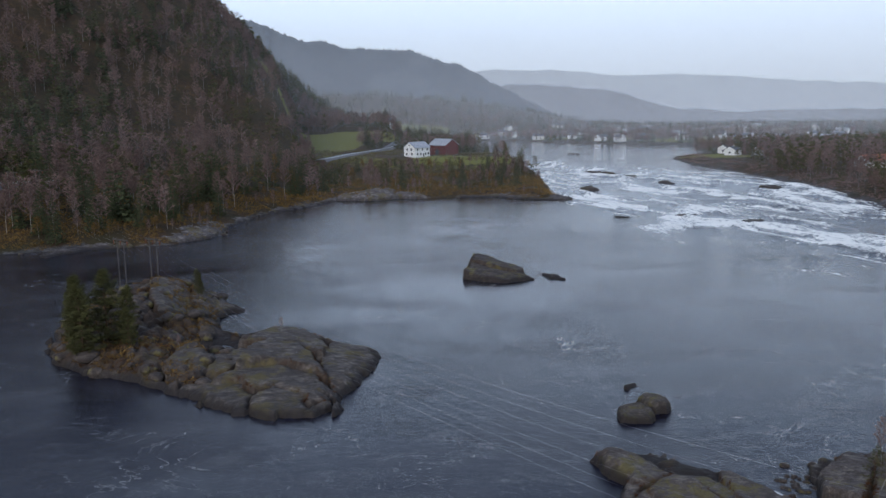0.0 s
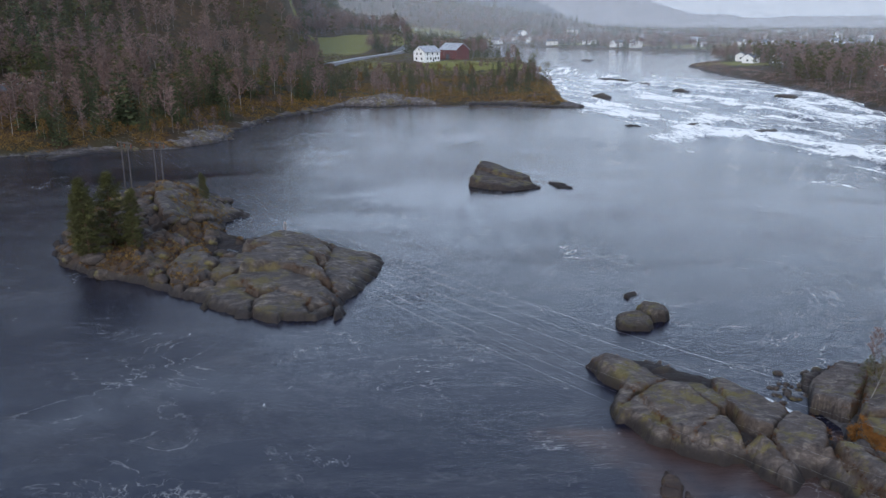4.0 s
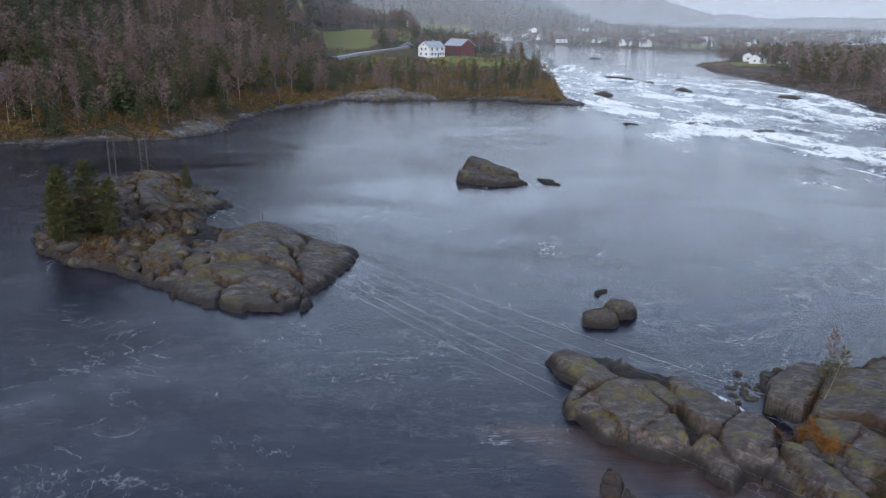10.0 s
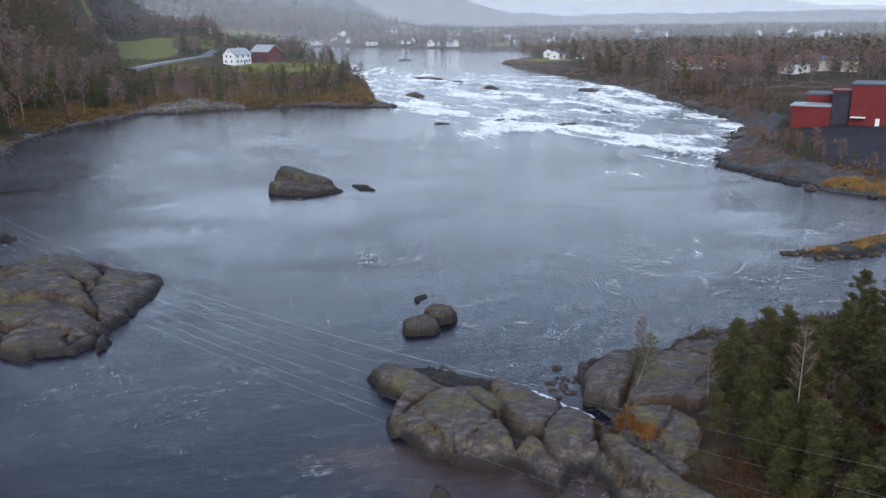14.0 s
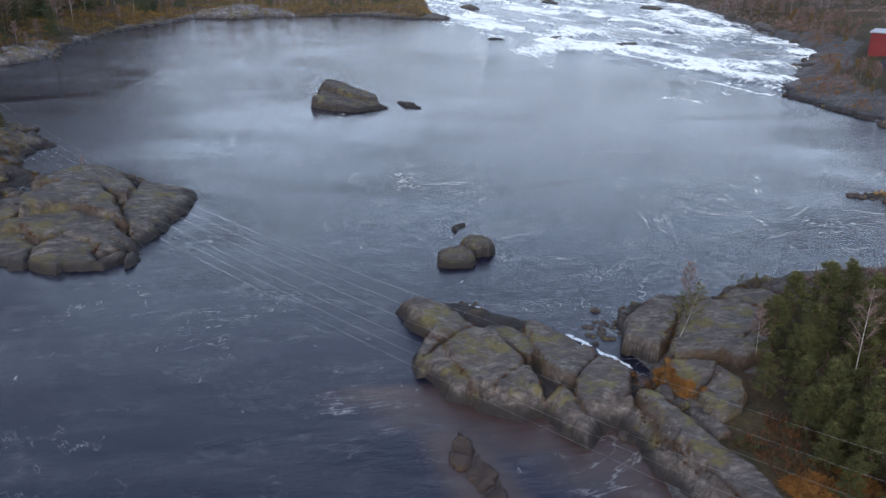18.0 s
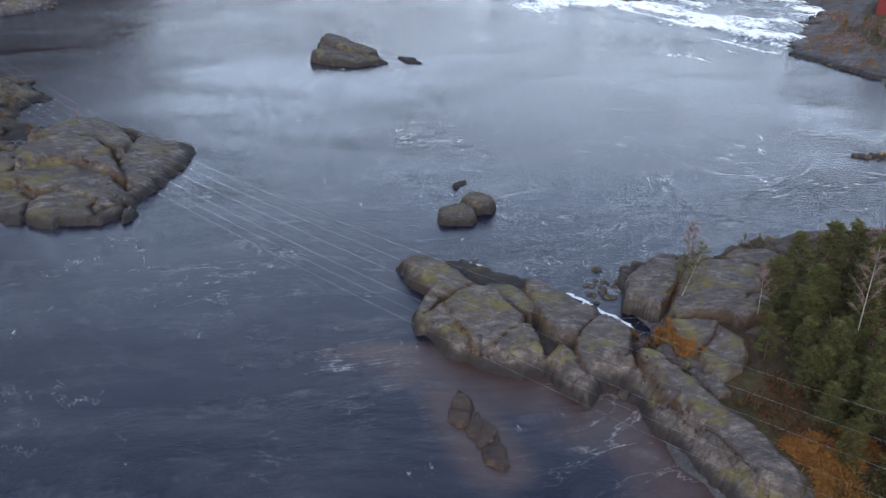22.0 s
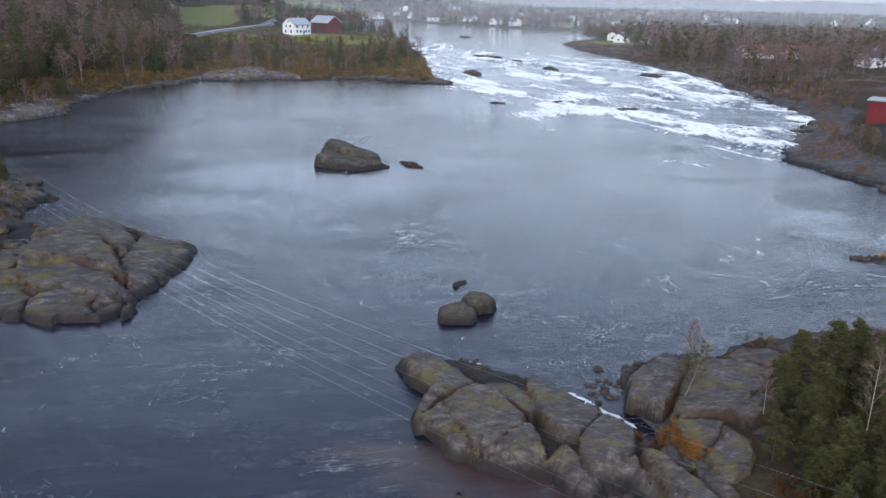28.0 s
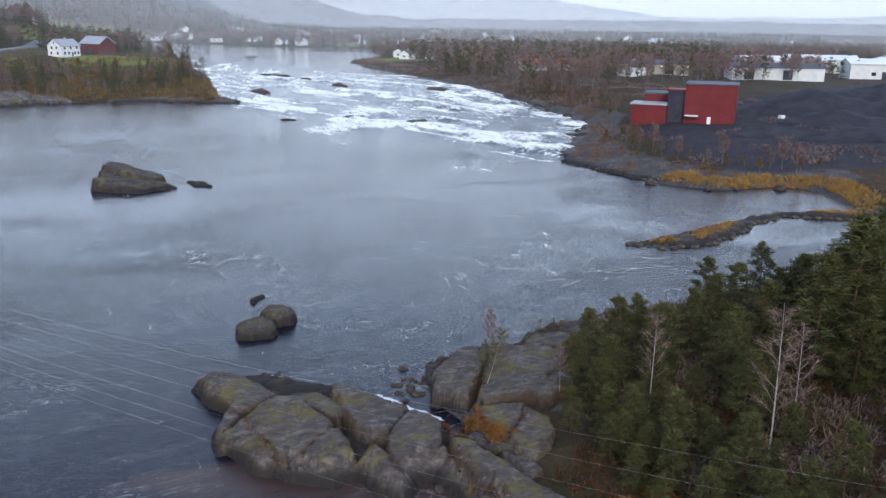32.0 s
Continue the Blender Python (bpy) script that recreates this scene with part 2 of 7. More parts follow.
def water_material():
    m, nt, b = material("river_water")
    b.inputs["Base Color"].default_value = (0.007, 0.0075, 0.017, 1)
    shoal = nt.nodes.new("ShaderNodeAttribute")
    shoal.attribute_name = "shoal"
    nt.links.new(mix(nt, shoal.outputs["Fac"], (0.007, 0.0075, 0.017), (0.062, 0.036, 0.027)), b.inputs["Base Color"])
    b.inputs["IOR"].default_value = 1.33
    calm = noise_tex(nt, 0.018, 4, 0.6, stretch=(0.6, 1.6, 1))
    rr = nnode(nt, "ShaderNodeMapRange")
    rr.inputs["From Min"].default_value, rr.inputs["From Max"].default_value = 0.35, 0.65
    rr.inputs["To Min"].default_value, rr.inputs["To Max"].default_value = 0.03, 0.12
    nt.links.new(calm.outputs["Fac"], rr.inputs["Value"])
    nt.links.new(rr.outputs[0], b.inputs["Roughness"])
    at = nt.nodes.new("ShaderNodeAttribute")
    at.attribute_name = "foam"
    grain = noise_tex(nt, 0.7, 8, 0.78, stretch=(1.0, 0.3, 1))
    fine = noise_tex(nt, 4.0, 4, 0.7)
    # fleck and thread foam drifting on the pool
    warp = noise_tex(nt, 0.05, 3, 0.6)
    thread = noise_tex(nt, 0.05, 6, 0.6)
    thread.inputs["Distortion"].default_value = 3.0
    line = nnode(nt, "ShaderNodeMath")
    line.operation = "SUBTRACT"
    line.inputs[1].default_value = 0.5
    nt.links.new(thread.outputs["Fac"], line.inputs[0])
    ab = nt.nodes.new("ShaderNodeMath")
    ab.operation = "ABSOLUTE"
    nt.links.new(line.outputs[0], ab.inputs[0])
    veins = ramp(nt, ab.outputs[0], [(0.0, (1, 1, 1)), (0.011, (0, 0, 0))]).outputs[0]
    patch = ramp(nt, warp.outputs["Fac"], [(0.5, (0, 0, 0)), (0.64, (1, 1, 1))]).outputs[0]
    speck = ramp(nt, noise_tex(nt, 0.5, 5, 0.75).outputs["Fac"], [(0.42, (0, 0, 0)), (0.66, (1, 1, 1))]).outputs[0]
    drift = mix(nt, 1.0, mix(nt, 1.0, veins, patch, "MULTIPLY"), speck, "MULTIPLY")
    # white water: the band strength lifted over fine noise
    s = nt.nodes.new("ShaderNodeMath")
    s.operation = "ADD"
    nt.links.new(at.outputs["Fac"], s.inputs[0])
    half = nt.nodes.new("ShaderNodeMath")
    half.operation = "MULTIPLY_ADD"
    half.inputs[1].default_value, half.inputs[2].default_value = 2.6, -1.4
    nt.links.new(grain.outputs["Fac"], half.inputs[0])
    nt.links.new(half.outputs[0], s.inputs[1])
    white = ramp(nt, s.outputs[0], [(0.27, (0, 0, 0)), (0.5, (0.6, 0.6, 0.6)), (0.76, (1, 1, 1))]).outputs[0]
    # wind and current sheen painted as faint white streaks and patches
    sheen_streak = noise_tex(nt, 0.16, 6, 0.7, stretch=(0.7, 1.8, 1))
    sheen_streak.inputs["Distortion"].default_value = 1.2
    sheen = ramp(nt, sheen_streak.outputs["Fac"], [(0.52, (0, 0, 0)), (0.72, (0.07, 0.07, 0.07))]).outputs[0]
    sheen = mix(nt, 1.0, sheen, speck, "MULTIPLY")
    sheen_patch = noise_tex(nt, 0.03, 7, 0.68, stretch=(0.9, 1.5, 1))
    sheen_patch.inputs["Distortion"].default_value = 2.2
    thin = ramp(nt, sheen_patch.outputs["Fac"], [(0.48, (0, 0, 0)), (0.56, (0.012, 0.012, 0.012)), (0.7, (0.034, 0.034, 0.034))]).outputs[0]
    sheen = mix(nt, 1.0, sheen, thin, "ADD")
    foam = mix(nt, 1.0, mix(nt, 1.0, white, sheen, "ADD"), mix(nt, 0.42, (0, 0, 0), drift), "ADD")
    foamy = nt.nodes.new("ShaderNodeBsdfPrincipled")
    foamy.inputs["Base Color"].default_value = (0.9, 0.885, 0.82, 1)
    foamy.inputs["Roughness"].default_value = 0.9
    sh = nt.nodes.new("ShaderNodeMixShader")
    clampf = nt.nodes.new("ShaderNodeClamp")
    nt.links.new(foam, clampf.inputs[0])
    nt.links.new(clampf.outputs[0], sh.inputs[0])
    nt.links.new(b.outputs[0], sh.inputs[1])
    nt.links.new(foamy.outputs[0], sh.inputs[2])
    nt.links.new(sh.outputs[0], nt.nodes["Material Output"].inputs["Surface"])
    waves = noise_tex(nt, 0.55, 4, 0.6, stretch=(0.75, 1.5, 1))
    swell = noise_tex(nt, 0.09, 5, 0.62, stretch=(0.7, 1.6, 1))
    ripple = mix(nt, 0.4, waves.outputs["Fac"], fine.outputs["Fac"])
    ripple = mix(nt, 0.5, ripple, swell.outputs["Fac"])
    rb_ = bump(nt, b, ripple, 0.5, 0.28)
    cur = noise_tex(nt, 0.022, 5, 0.65, stretch=(0.8, 1.7, 1))
    cur.inputs["Distortion"].default_value = 1.6
    ms = nnode(nt, "ShaderNodeMapRange")
    ms.inputs["From Min"].default_value, ms.inputs["From Max"].default_value = 0.38, 0.62
    ms.inputs["To Min"].default_value, ms.inputs["To Max"].default_value = 0.3, 0.95
    nt.links.new(cur.outputs["Fac"], ms.inputs["Value"])
    ch = nt.nodes.new("ShaderNodeAttribute")
    ch.attribute_name = "chop"
    lift = nt.nodes.new("ShaderNodeMath")
    lift.operation = "MULTIPLY_ADD"
    lift.inputs[1].default_value = 0.45
    nt.links.new(ch.outputs["Fac"], lift.inputs[0])
    nt.links.new(ms.outputs[0], lift.inputs[2])
    nt.links.new(lift.outputs[0], rb_.inputs["Strength"])
    bump(nt, foamy, grain.outputs["Fac"], 0.8, 0.4)
    return m


def rock_material(name, tones, moss, rust, scale=0.5, soil=(0.05, 0.028, 0.014), grain=0.0):
    """Bare gneiss: pale worn faces, dark stains, lichen blotches, hairline cracks and rusty heather patches."""
    m, nt, b = material(name)
    big, mid, fine = noise_tex(nt, scale, 6, 0.7), noise_tex(nt, scale * 4, 8, 0.72, stretch=(0.6, 1.15, 0.9), turn=grain), noise_tex(nt, scale * 30, 5, 0.75)
    f = mix(nt, 0.25, mid.outputs["Fac"], fine.outputs["Fac"])
    c = ramp(nt, f, [(0.36, tones[0]), (0.5, tones[1]), (0.68, tones[2])]).outputs[0]
    stain = noise_tex(nt, scale * 1.5, 7, 0.72, stretch=(0.55, 1.1, 1.0), turn=grain)
    stain.inputs["Distortion"].default_value = 0.8
    dark = (tones[0][0] * 1.2, tones[0][1] * 1.2, tones[0][2] * 1.25)
    c = mix(nt, ramp(nt, stain.outputs["Fac"], [(0.46, (0, 0, 0)), (0.55, (0.7, 0.7, 0.7)), (0.7, (0.9, 0.9, 0.9))]).outputs[0], c, mix(nt, f, dark, tones[1]))
    lich = noise_tex(nt, scale * 2.2, 8, 0.78)
    c = mix(nt, ramp(nt, lich.outputs["Fac"], [(0.58, (0, 0, 0)), (0.66, (0.45, 0.45, 0.45))]).outputs[0], c, (tones[2][0] * 1.35, tones[2][1] * 1.35, tones[2][2] * 1.3))
    c = mix(nt, ramp(nt, big.outputs["Fac"], [(0.52, (0, 0, 0)), (0.60, (0.72, 0.72, 0.72))]).outputs[0], c, mix(nt, f, moss, (moss[0] * 2.4, moss[1] * 2.3, moss[2] * 1.8)))
    co = nt.nodes.new("ShaderNodeTexCoord")
    warp = nnode(nt, "ShaderNodeMixRGB", Fac=0.3)
    warp.blend_type = "ADD"
    nt.links.new(co.outputs["Object"], warp.inputs["Color1"])
    nt.links.new(mid.outputs["Color"], warp.inputs["Color2"])
    vo = nnode(nt, "ShaderNodeTexVoronoi", Scale=scale * 0.7)
    vo.feature = "DISTANCE_TO_EDGE"
    nt.links.new(warp.outputs[0], vo.inputs["Vector"])
    hair = ramp(nt, vo.outputs["Distance"], [(0.0, (0.35, 0.35, 0.35)), (0.012, (0, 0, 0))]).outputs[0]
    c = mix(nt, hair, c, (0.012, 0.01, 0.009))
    if rust:
        rn = noise_tex(nt, scale * 1.15, 7, 0.75)
        c = mix(nt, ramp(nt, rn.outputs["Fac"], [(0.67, (0, 0, 0)), (0.73, (0.8, 0.8, 0.8))]).outputs[0], c, mix(nt, fine.outputs["Fac"], rust, (rust[0] * 2, rust[1] * 1.7, rust[2] * 1.5)))
    # soil and waterline damp; both masks also carry painted crack and edge shade
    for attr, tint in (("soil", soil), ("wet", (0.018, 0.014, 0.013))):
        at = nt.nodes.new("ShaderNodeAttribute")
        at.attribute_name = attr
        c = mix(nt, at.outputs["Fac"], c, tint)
    nt.links.new(c, b.inputs["Base Color"])
    b.inputs["Roughness"].default_value = 0.75
    b.inputs["Specular IOR Level"].default_value = 0.3
    h = mix(nt, 0.35, mid.outputs["Fac"], fine.outputs["Fac"])
    h = mix(nt, hair, h, (0.0, 0.0, 0.0))
    bump(nt, b, h, 0.9, 0.2)
    return m


ROCK_NEAR = rock_material("gneiss_near", ((0.024, 0.018, 0.016), (0.098, 0.078, 0.066), (0.25, 0.213, 0.172)), (0.075, 0.062, 0.018), (0.12, 0.044, 0.016), 0.42, grain=1.0)
ROCK_DARK = rock_material("gneiss_dark", ((0.016, 0.012, 0.011), (0.06, 0.046, 0.038), (0.155, 0.125, 0.1)), (0.075, 0.066, 0.024), None, 0.45)
ROCK_ISLE = rock_material("gneiss_isle", ((0.019, 0.015, 0.014), (0.08, 0.066, 0.056), (0.235, 0.2, 0.168)), (0.062, 0.05, 0.018), (0.095, 0.038, 0.016), 0.32, grain=-0.37)
ROCK_BOULDER = rock_material("gneiss_boulder", ((0.018, 0.014, 0.012), (0.082, 0.065, 0.052), (0.21, 0.178, 0.14)), (0.065, 0.057, 0.02), None, 0.9)
ROCK_BANK = rock_material("gneiss_bank", ((0.03, 0.025, 0.024), (0.105, 0.091, 0.086), (0.3, 0.27, 0.258)), (0.06, 0.05, 0.022), (0.1, 0.042, 0.016), 0.2)
ROCK_SUNK = rock_material("drowned_brown_rock", ((0.02, 0.013, 0.01), (0.06, 0.038, 0.028), (0.12, 0.08, 0.06)), (0.05, 0.033, 0.018), None, 0.6)
WATER = water_material()
PINE = simple("pine_needles", (0.026, 0.028, 0.009), (0.095, 0.092, 0.026), 0.35, 0.75, 0, island=0.45)
SPRUCE = simple("spruce_needles", (0.028, 0.037, 0.017), (0.085, 0.095, 0.04), 0.2, 0.8, 0, island=0.4)
TWIG = simple("bare_birch_twigs", (0.095, 0.062, 0.052), (0.27, 0.18, 0.155), 0.12, 0.9, 0, island=0.4)
RUSTLEAF = simple("withered_leaves", (0.085, 0.05, 0.016), (0.23, 0.14, 0.038), 0.3, 0.9, 0, island=0.4)
BARK = simple("pine_bark", (0.05, 0.032, 0.022), (0.15, 0.09, 0.055), 2.0, 0.95, 0.6, 0.03)
GREYBARK = simple("grey_stem_bark", (0.1, 0.085, 0.08), (0.32, 0.29, 0.275), 3.0, 0.9, 0)
BIRCHBARK = simple("birch_bark", (0.13, 0.115, 0.1), (0.4, 0.37, 0.33), 3.0, 0.8, 0.3, 0.01)
GRASS = simple("withered_grass", (0.12, 0.05, 0.012), (0.27, 0.125, 0.03), 0.6, 0.95, 0.7, 0.15)
SCRUB = simple("olive_scrub", (0.045, 0.042, 0.015), (0.16, 0.135, 0.045), 0.3, 0.9, 0, island=0.4)
STRAW = simple("pale_withered_grass", (0.2, 0.105, 0.028), (0.42, 0.25, 0.075), 0.6, 0.95, 0.7, 0.15)
HEATH = simple("heather", (0.03, 0.016, 0.009), (0.125, 0.055, 0.019), 0.9, 0.95, 0.8, 0.12, island=0.4)
WHITEPAINT = simple("white_painted_boards", (0.68, 0.68, 0.66), (0.82, 0.82, 0.81), 1.5, 0.6, 0.15, 0.02)
REDPAINT = simple("red_painted_boards", (0.075, 0.016, 0.016), (0.12, 0.026, 0.024), 0.8, 0.7, 0.2, 0.02)
REDSTEEL = simple("red_steel_cladding", (0.11, 0.014, 0.016), (0.17, 0.024, 0.025), 0.25, 0.5, 0.15, 0.02)
DARKSTEEL = simple("dark_cladding", (0.02, 0.02, 0.03), (0.05, 0.05, 0.065), 0.4, 0.6, 0.1, 0.02)
GREYROOF = simple("grey_roof", (0.24, 0.25, 0.27), (0.42, 0.44, 0.47), 0.5, 0.5, 0.2, 0.03)
SLATEROOF = simple("slate_roof", (0.05, 0.055, 0.07), (0.11, 0.12, 0.145), 0.5, 0.6, 0.2, 0.03)
REDROOF = simple("red_roof_tiles", (0.32, 0.09, 0.05), (0.5, 0.16, 0.09), 0.5, 0.75, 0.3, 0.04)
PALEWALL = simple("pale_render", (0.5, 0.5, 0.48), (0.7, 0.69, 0.66), 0.5, 0.8, 0.1, 0.02)
TANWALL = simple("tan_render", (0.36, 0.32, 0.27), (0.5, 0.45, 0.38), 0.5, 0.8, 0.1, 0.02)
GLASS = simple("dark_window_glass", (0.015, 0.018, 0.022), (0.04, 0.045, 0.05), 0.7, 0.12, 0)
COAL = simple("black_slag_heap", (0.012, 0.012, 0.016), (0.048, 0.045, 0.055), 0.25, 0.85, 0.8, 0.4)
ASPHALT = simple("wet_asphalt", (0.09, 0.092, 0.1), (0.18, 0.183, 0.19), 0.4, 0.5, 0.2, 0.02)
STEEL = simple("galvanised_steel", (0.45, 0.46, 0.47), (0.65, 0.66, 0.67), 2.0, 0.4, 0, metal=0.6)
POLEWOOD = simple("weathered_pole_wood", (0.035, 0.03, 0.027), (0.1, 0.088, 0.078), 1.2, 0.9, 0.4, 0.03)
WIRE = simple("aluminium_wire", (0.2, 0.2, 0.21), (0.3, 0.3, 0.31), 3.0, 0.5, 0)
PORCELAIN = simple("brown_insulator", (0.12, 0.05, 0.03), (0.2, 0.09, 0.06), 4.0, 0.25, 0)


def ground_material():
    """Forest floor, moss, meadow, gravel and rock at the banks, chosen by painted zones."""
    m, nt, b = material("ground_cover")
    zone = nt.nodes.new("ShaderNodeAttribute")
    zone.attribute_name = "zone"
    sep = nt.nodes.new("ShaderNodeSeparateColor")
    nt.links.new(zone.outputs["Color"], sep.inputs[0])
    big, mid, fine = noise_tex(nt, 0.06, 5, 0.65), noise_tex(nt, 0.35, 5, 0.7), noise_tex(nt, 2.4, 5, 0.7)
    f = mix(nt, 0.5, mid.outputs["Fac"], fine.outputs["Fac"])
    litter = ramp(nt, f, [(0.3, (0.02, 0.014, 0.01)), (0.5, (0.055, 0.034, 0.018)), (0.7, (0.14, 0.075, 0.024))]).outputs[0]
    mossy = ramp(nt, f, [(0.3, (0.016, 0.014, 0.008)), (0.7, (0.06, 0.048, 0.02))]).outputs[0]
    floor_c = mix(nt, ramp(nt, big.outputs["Fac"], [(0.42, (0, 0, 0)), (0.6, (1, 1, 1))]).outputs[0], litter, mossy)
    rocky = ramp(nt, f, [(0.3, (0.02, 0.018, 0.018)), (0.52, (0.075, 0.069, 0.066)), (0.7, (0.18, 0.168, 0.158))]).outputs[0]
    meadow = ramp(nt, f, [(0.3, (0.10, 0.105, 0.022)), (0.7, (0.21, 0.2, 0.05))]).outputs[0]
    slag = ramp(nt, f, [(0.3, (0.013, 0.012, 0.016)), (0.7, (0.055, 0.05, 0.058))]).outputs[0]

    def blurred(sock):
        add = nnode(nt, "ShaderNodeMath")
        add.operation = "MULTIPLY_ADD"
        add.inputs[1].default_value, add.inputs[2].default_value = 0.9, -0.45
        nt.links.new(mid.outputs["Fac"], add.inputs[0])
        s = nt.nodes.new("ShaderNodeMath")
        s.operation = "ADD"
        nt.links.new(add.outputs[0], s.inputs[0])
        nt.links.new(sock, s.inputs[1])
        return ramp(nt, s.outputs[0], [(0.38, (0, 0, 0)), (0.58, (1, 1, 1))]).outputs[0]

    c = mix(nt, blurred(sep.outputs[0]), floor_c, rocky)
    c = mix(nt, blurred(sep.outputs[1]), c, meadow)
    c = mix(nt, blurred(sep.outputs[2]), c, slag)
    nt.links.new(c, b.inputs["Base Color"])
    b.inputs["Roughness"].default_value = 0.92
    b.inputs["Specular IOR Level"].default_value = 0.2
    bump(nt, b, f, 0.9, 0.5)
    return m


GROUND = ground_material()


# ---- mesh helpers ----
def mesh_from(name, verts, faces, *mats, slots=None, shade=True):
    me = bpy.data.meshes.new(name)
    me.from_pydata([tuple(v) for v in verts], [], [tuple(f) for f in faces])
    for m in mats:
        me.materials.append(m)
    if slots is not None:
        me.polygons.foreach_set("material_index", np.asarray(slots, np.int32))
    if shade:
        me.polygons.foreach_set("use_smooth", np.ones(len(me.polygons), bool))
    me.update()
    return me


def fast_mesh(name, verts, tris, mats, slots=None, shade=False):
    """A triangle mesh from arrays."""
    me = bpy.data.meshes.new(name)
    verts, tris = np.asarray(verts, np.float32), np.asarray(tris, np.int32)
    me.vertices.add(len(verts))
    me.vertices.foreach_set("co", verts.ravel())
    me.loops.add(tris.size)
    me.loops.foreach_set("vertex_index", tris.ravel())
    me.polygons.add(len(tris))
    me.polygons.foreach_set("loop_start", np.arange(len(tris), dtype=np.int32) * 3)
    me.polygons.foreach_set("loop_total", np.full(len(tris), 3, np.int32))
    for m in mats:
        me.materials.append(m)
    if slots is not None:
        me.polygons.foreach_set("material_index", np.asarray(slots, np.int32))
    if shade:
        me.polygons.foreach_set("use_smooth", np.ones(len(tris), bool))
    me.update(calc_edges=True)
    me.validate()
    return me


def grid_faces(nu, nv, wrap=False):
    f = []
    for i in range(nu if wrap else nu - 1):
        j = (i + 1) % nu
        for k in range(nv - 1):
            f.append((i * nv + k, j * nv + k, j * nv + k + 1, i * nv + k + 1))
    return f


def thing(name, label, category, group="", kind=""):
    return tagged(new(name), label, category, group, kind)


def part(name, mesh, parent, label="", loc=None):
    """Links a mesh as one part under a thing or a part."""
    ob = new(name, mesh)
    ob.parent = parent
    if loc is not None:
        ob.location = loc
    return tagged(ob, label) if label else ob


def bm_mesh(name, bm, mat, shade=False):
    me = bpy.data.meshes.new(name)
    bm.to_mesh(me)
    bm.free()
    me.materials.append(mat)
    if shade:
        me.polygons.foreach_set("use_smooth", np.ones(len(me.polygons), bool))
    return me


def box_mesh(name, x0, y0, z0, x1, y1, z1, mat, bevel=0.0):
    bm = bmesh.new()
    bmesh.ops.create_cube(bm, size=1.0)
    for v in bm.verts:
        v.co = ((x0 + x1) / 2 + v.co.x * (x1 - x0), (y0 + y1) / 2 + v.co.y * (y1 - y0), (z0 + z1) / 2 + v.co.z * (z1 - z0))
    if bevel:
        bmesh.ops.bevel(bm, geom=bm.edges[:], offset=bevel, segments=2, affect="EDGES")
    return bm_mesh(name, bm, mat)


def tube(path, radii, sides=6):
    """Vertices and triangles of a tapered tube along points."""
    v, t = [], []
    n = len(path)
    for i, (p, r) in enumerate(zip(path, radii)):
        a = Vector(path[min(i + 1, n - 1)]) - Vector(path[max(i - 1, 0)])
        a = a.normalized() if a.length else Vector((0, 0, 1))
        s = a.orthogonal().normalized()
        q = a.cross(s)
        for k in range(sides):
            an = 2 * math.pi * k / sides
            v.append(Vector(p) + (s * math.cos(an) + q * math.sin(an)) * r)
    for i in range(n - 1):
        for k in range(sides):
            a, b = i * sides + k, i * sides + (k + 1) % sides
            t += [(a, b, b + sides), (a, b + sides, a + sides)]
    c = len(v)
    v.append(Vector(path[-1]))
    t += [((n - 1) * sides + k, (n - 1) * sides + (k + 1) % sides, c) for k in range(sides)]
    return [tuple(p) for p in v], t


def joined(pieces):
    v, t, o = [], [], 0
    for a, b in pieces:
        v += list(a)
        t += [tuple(i + o for i in f) for f in b]
        o += len(a)
    return v, t


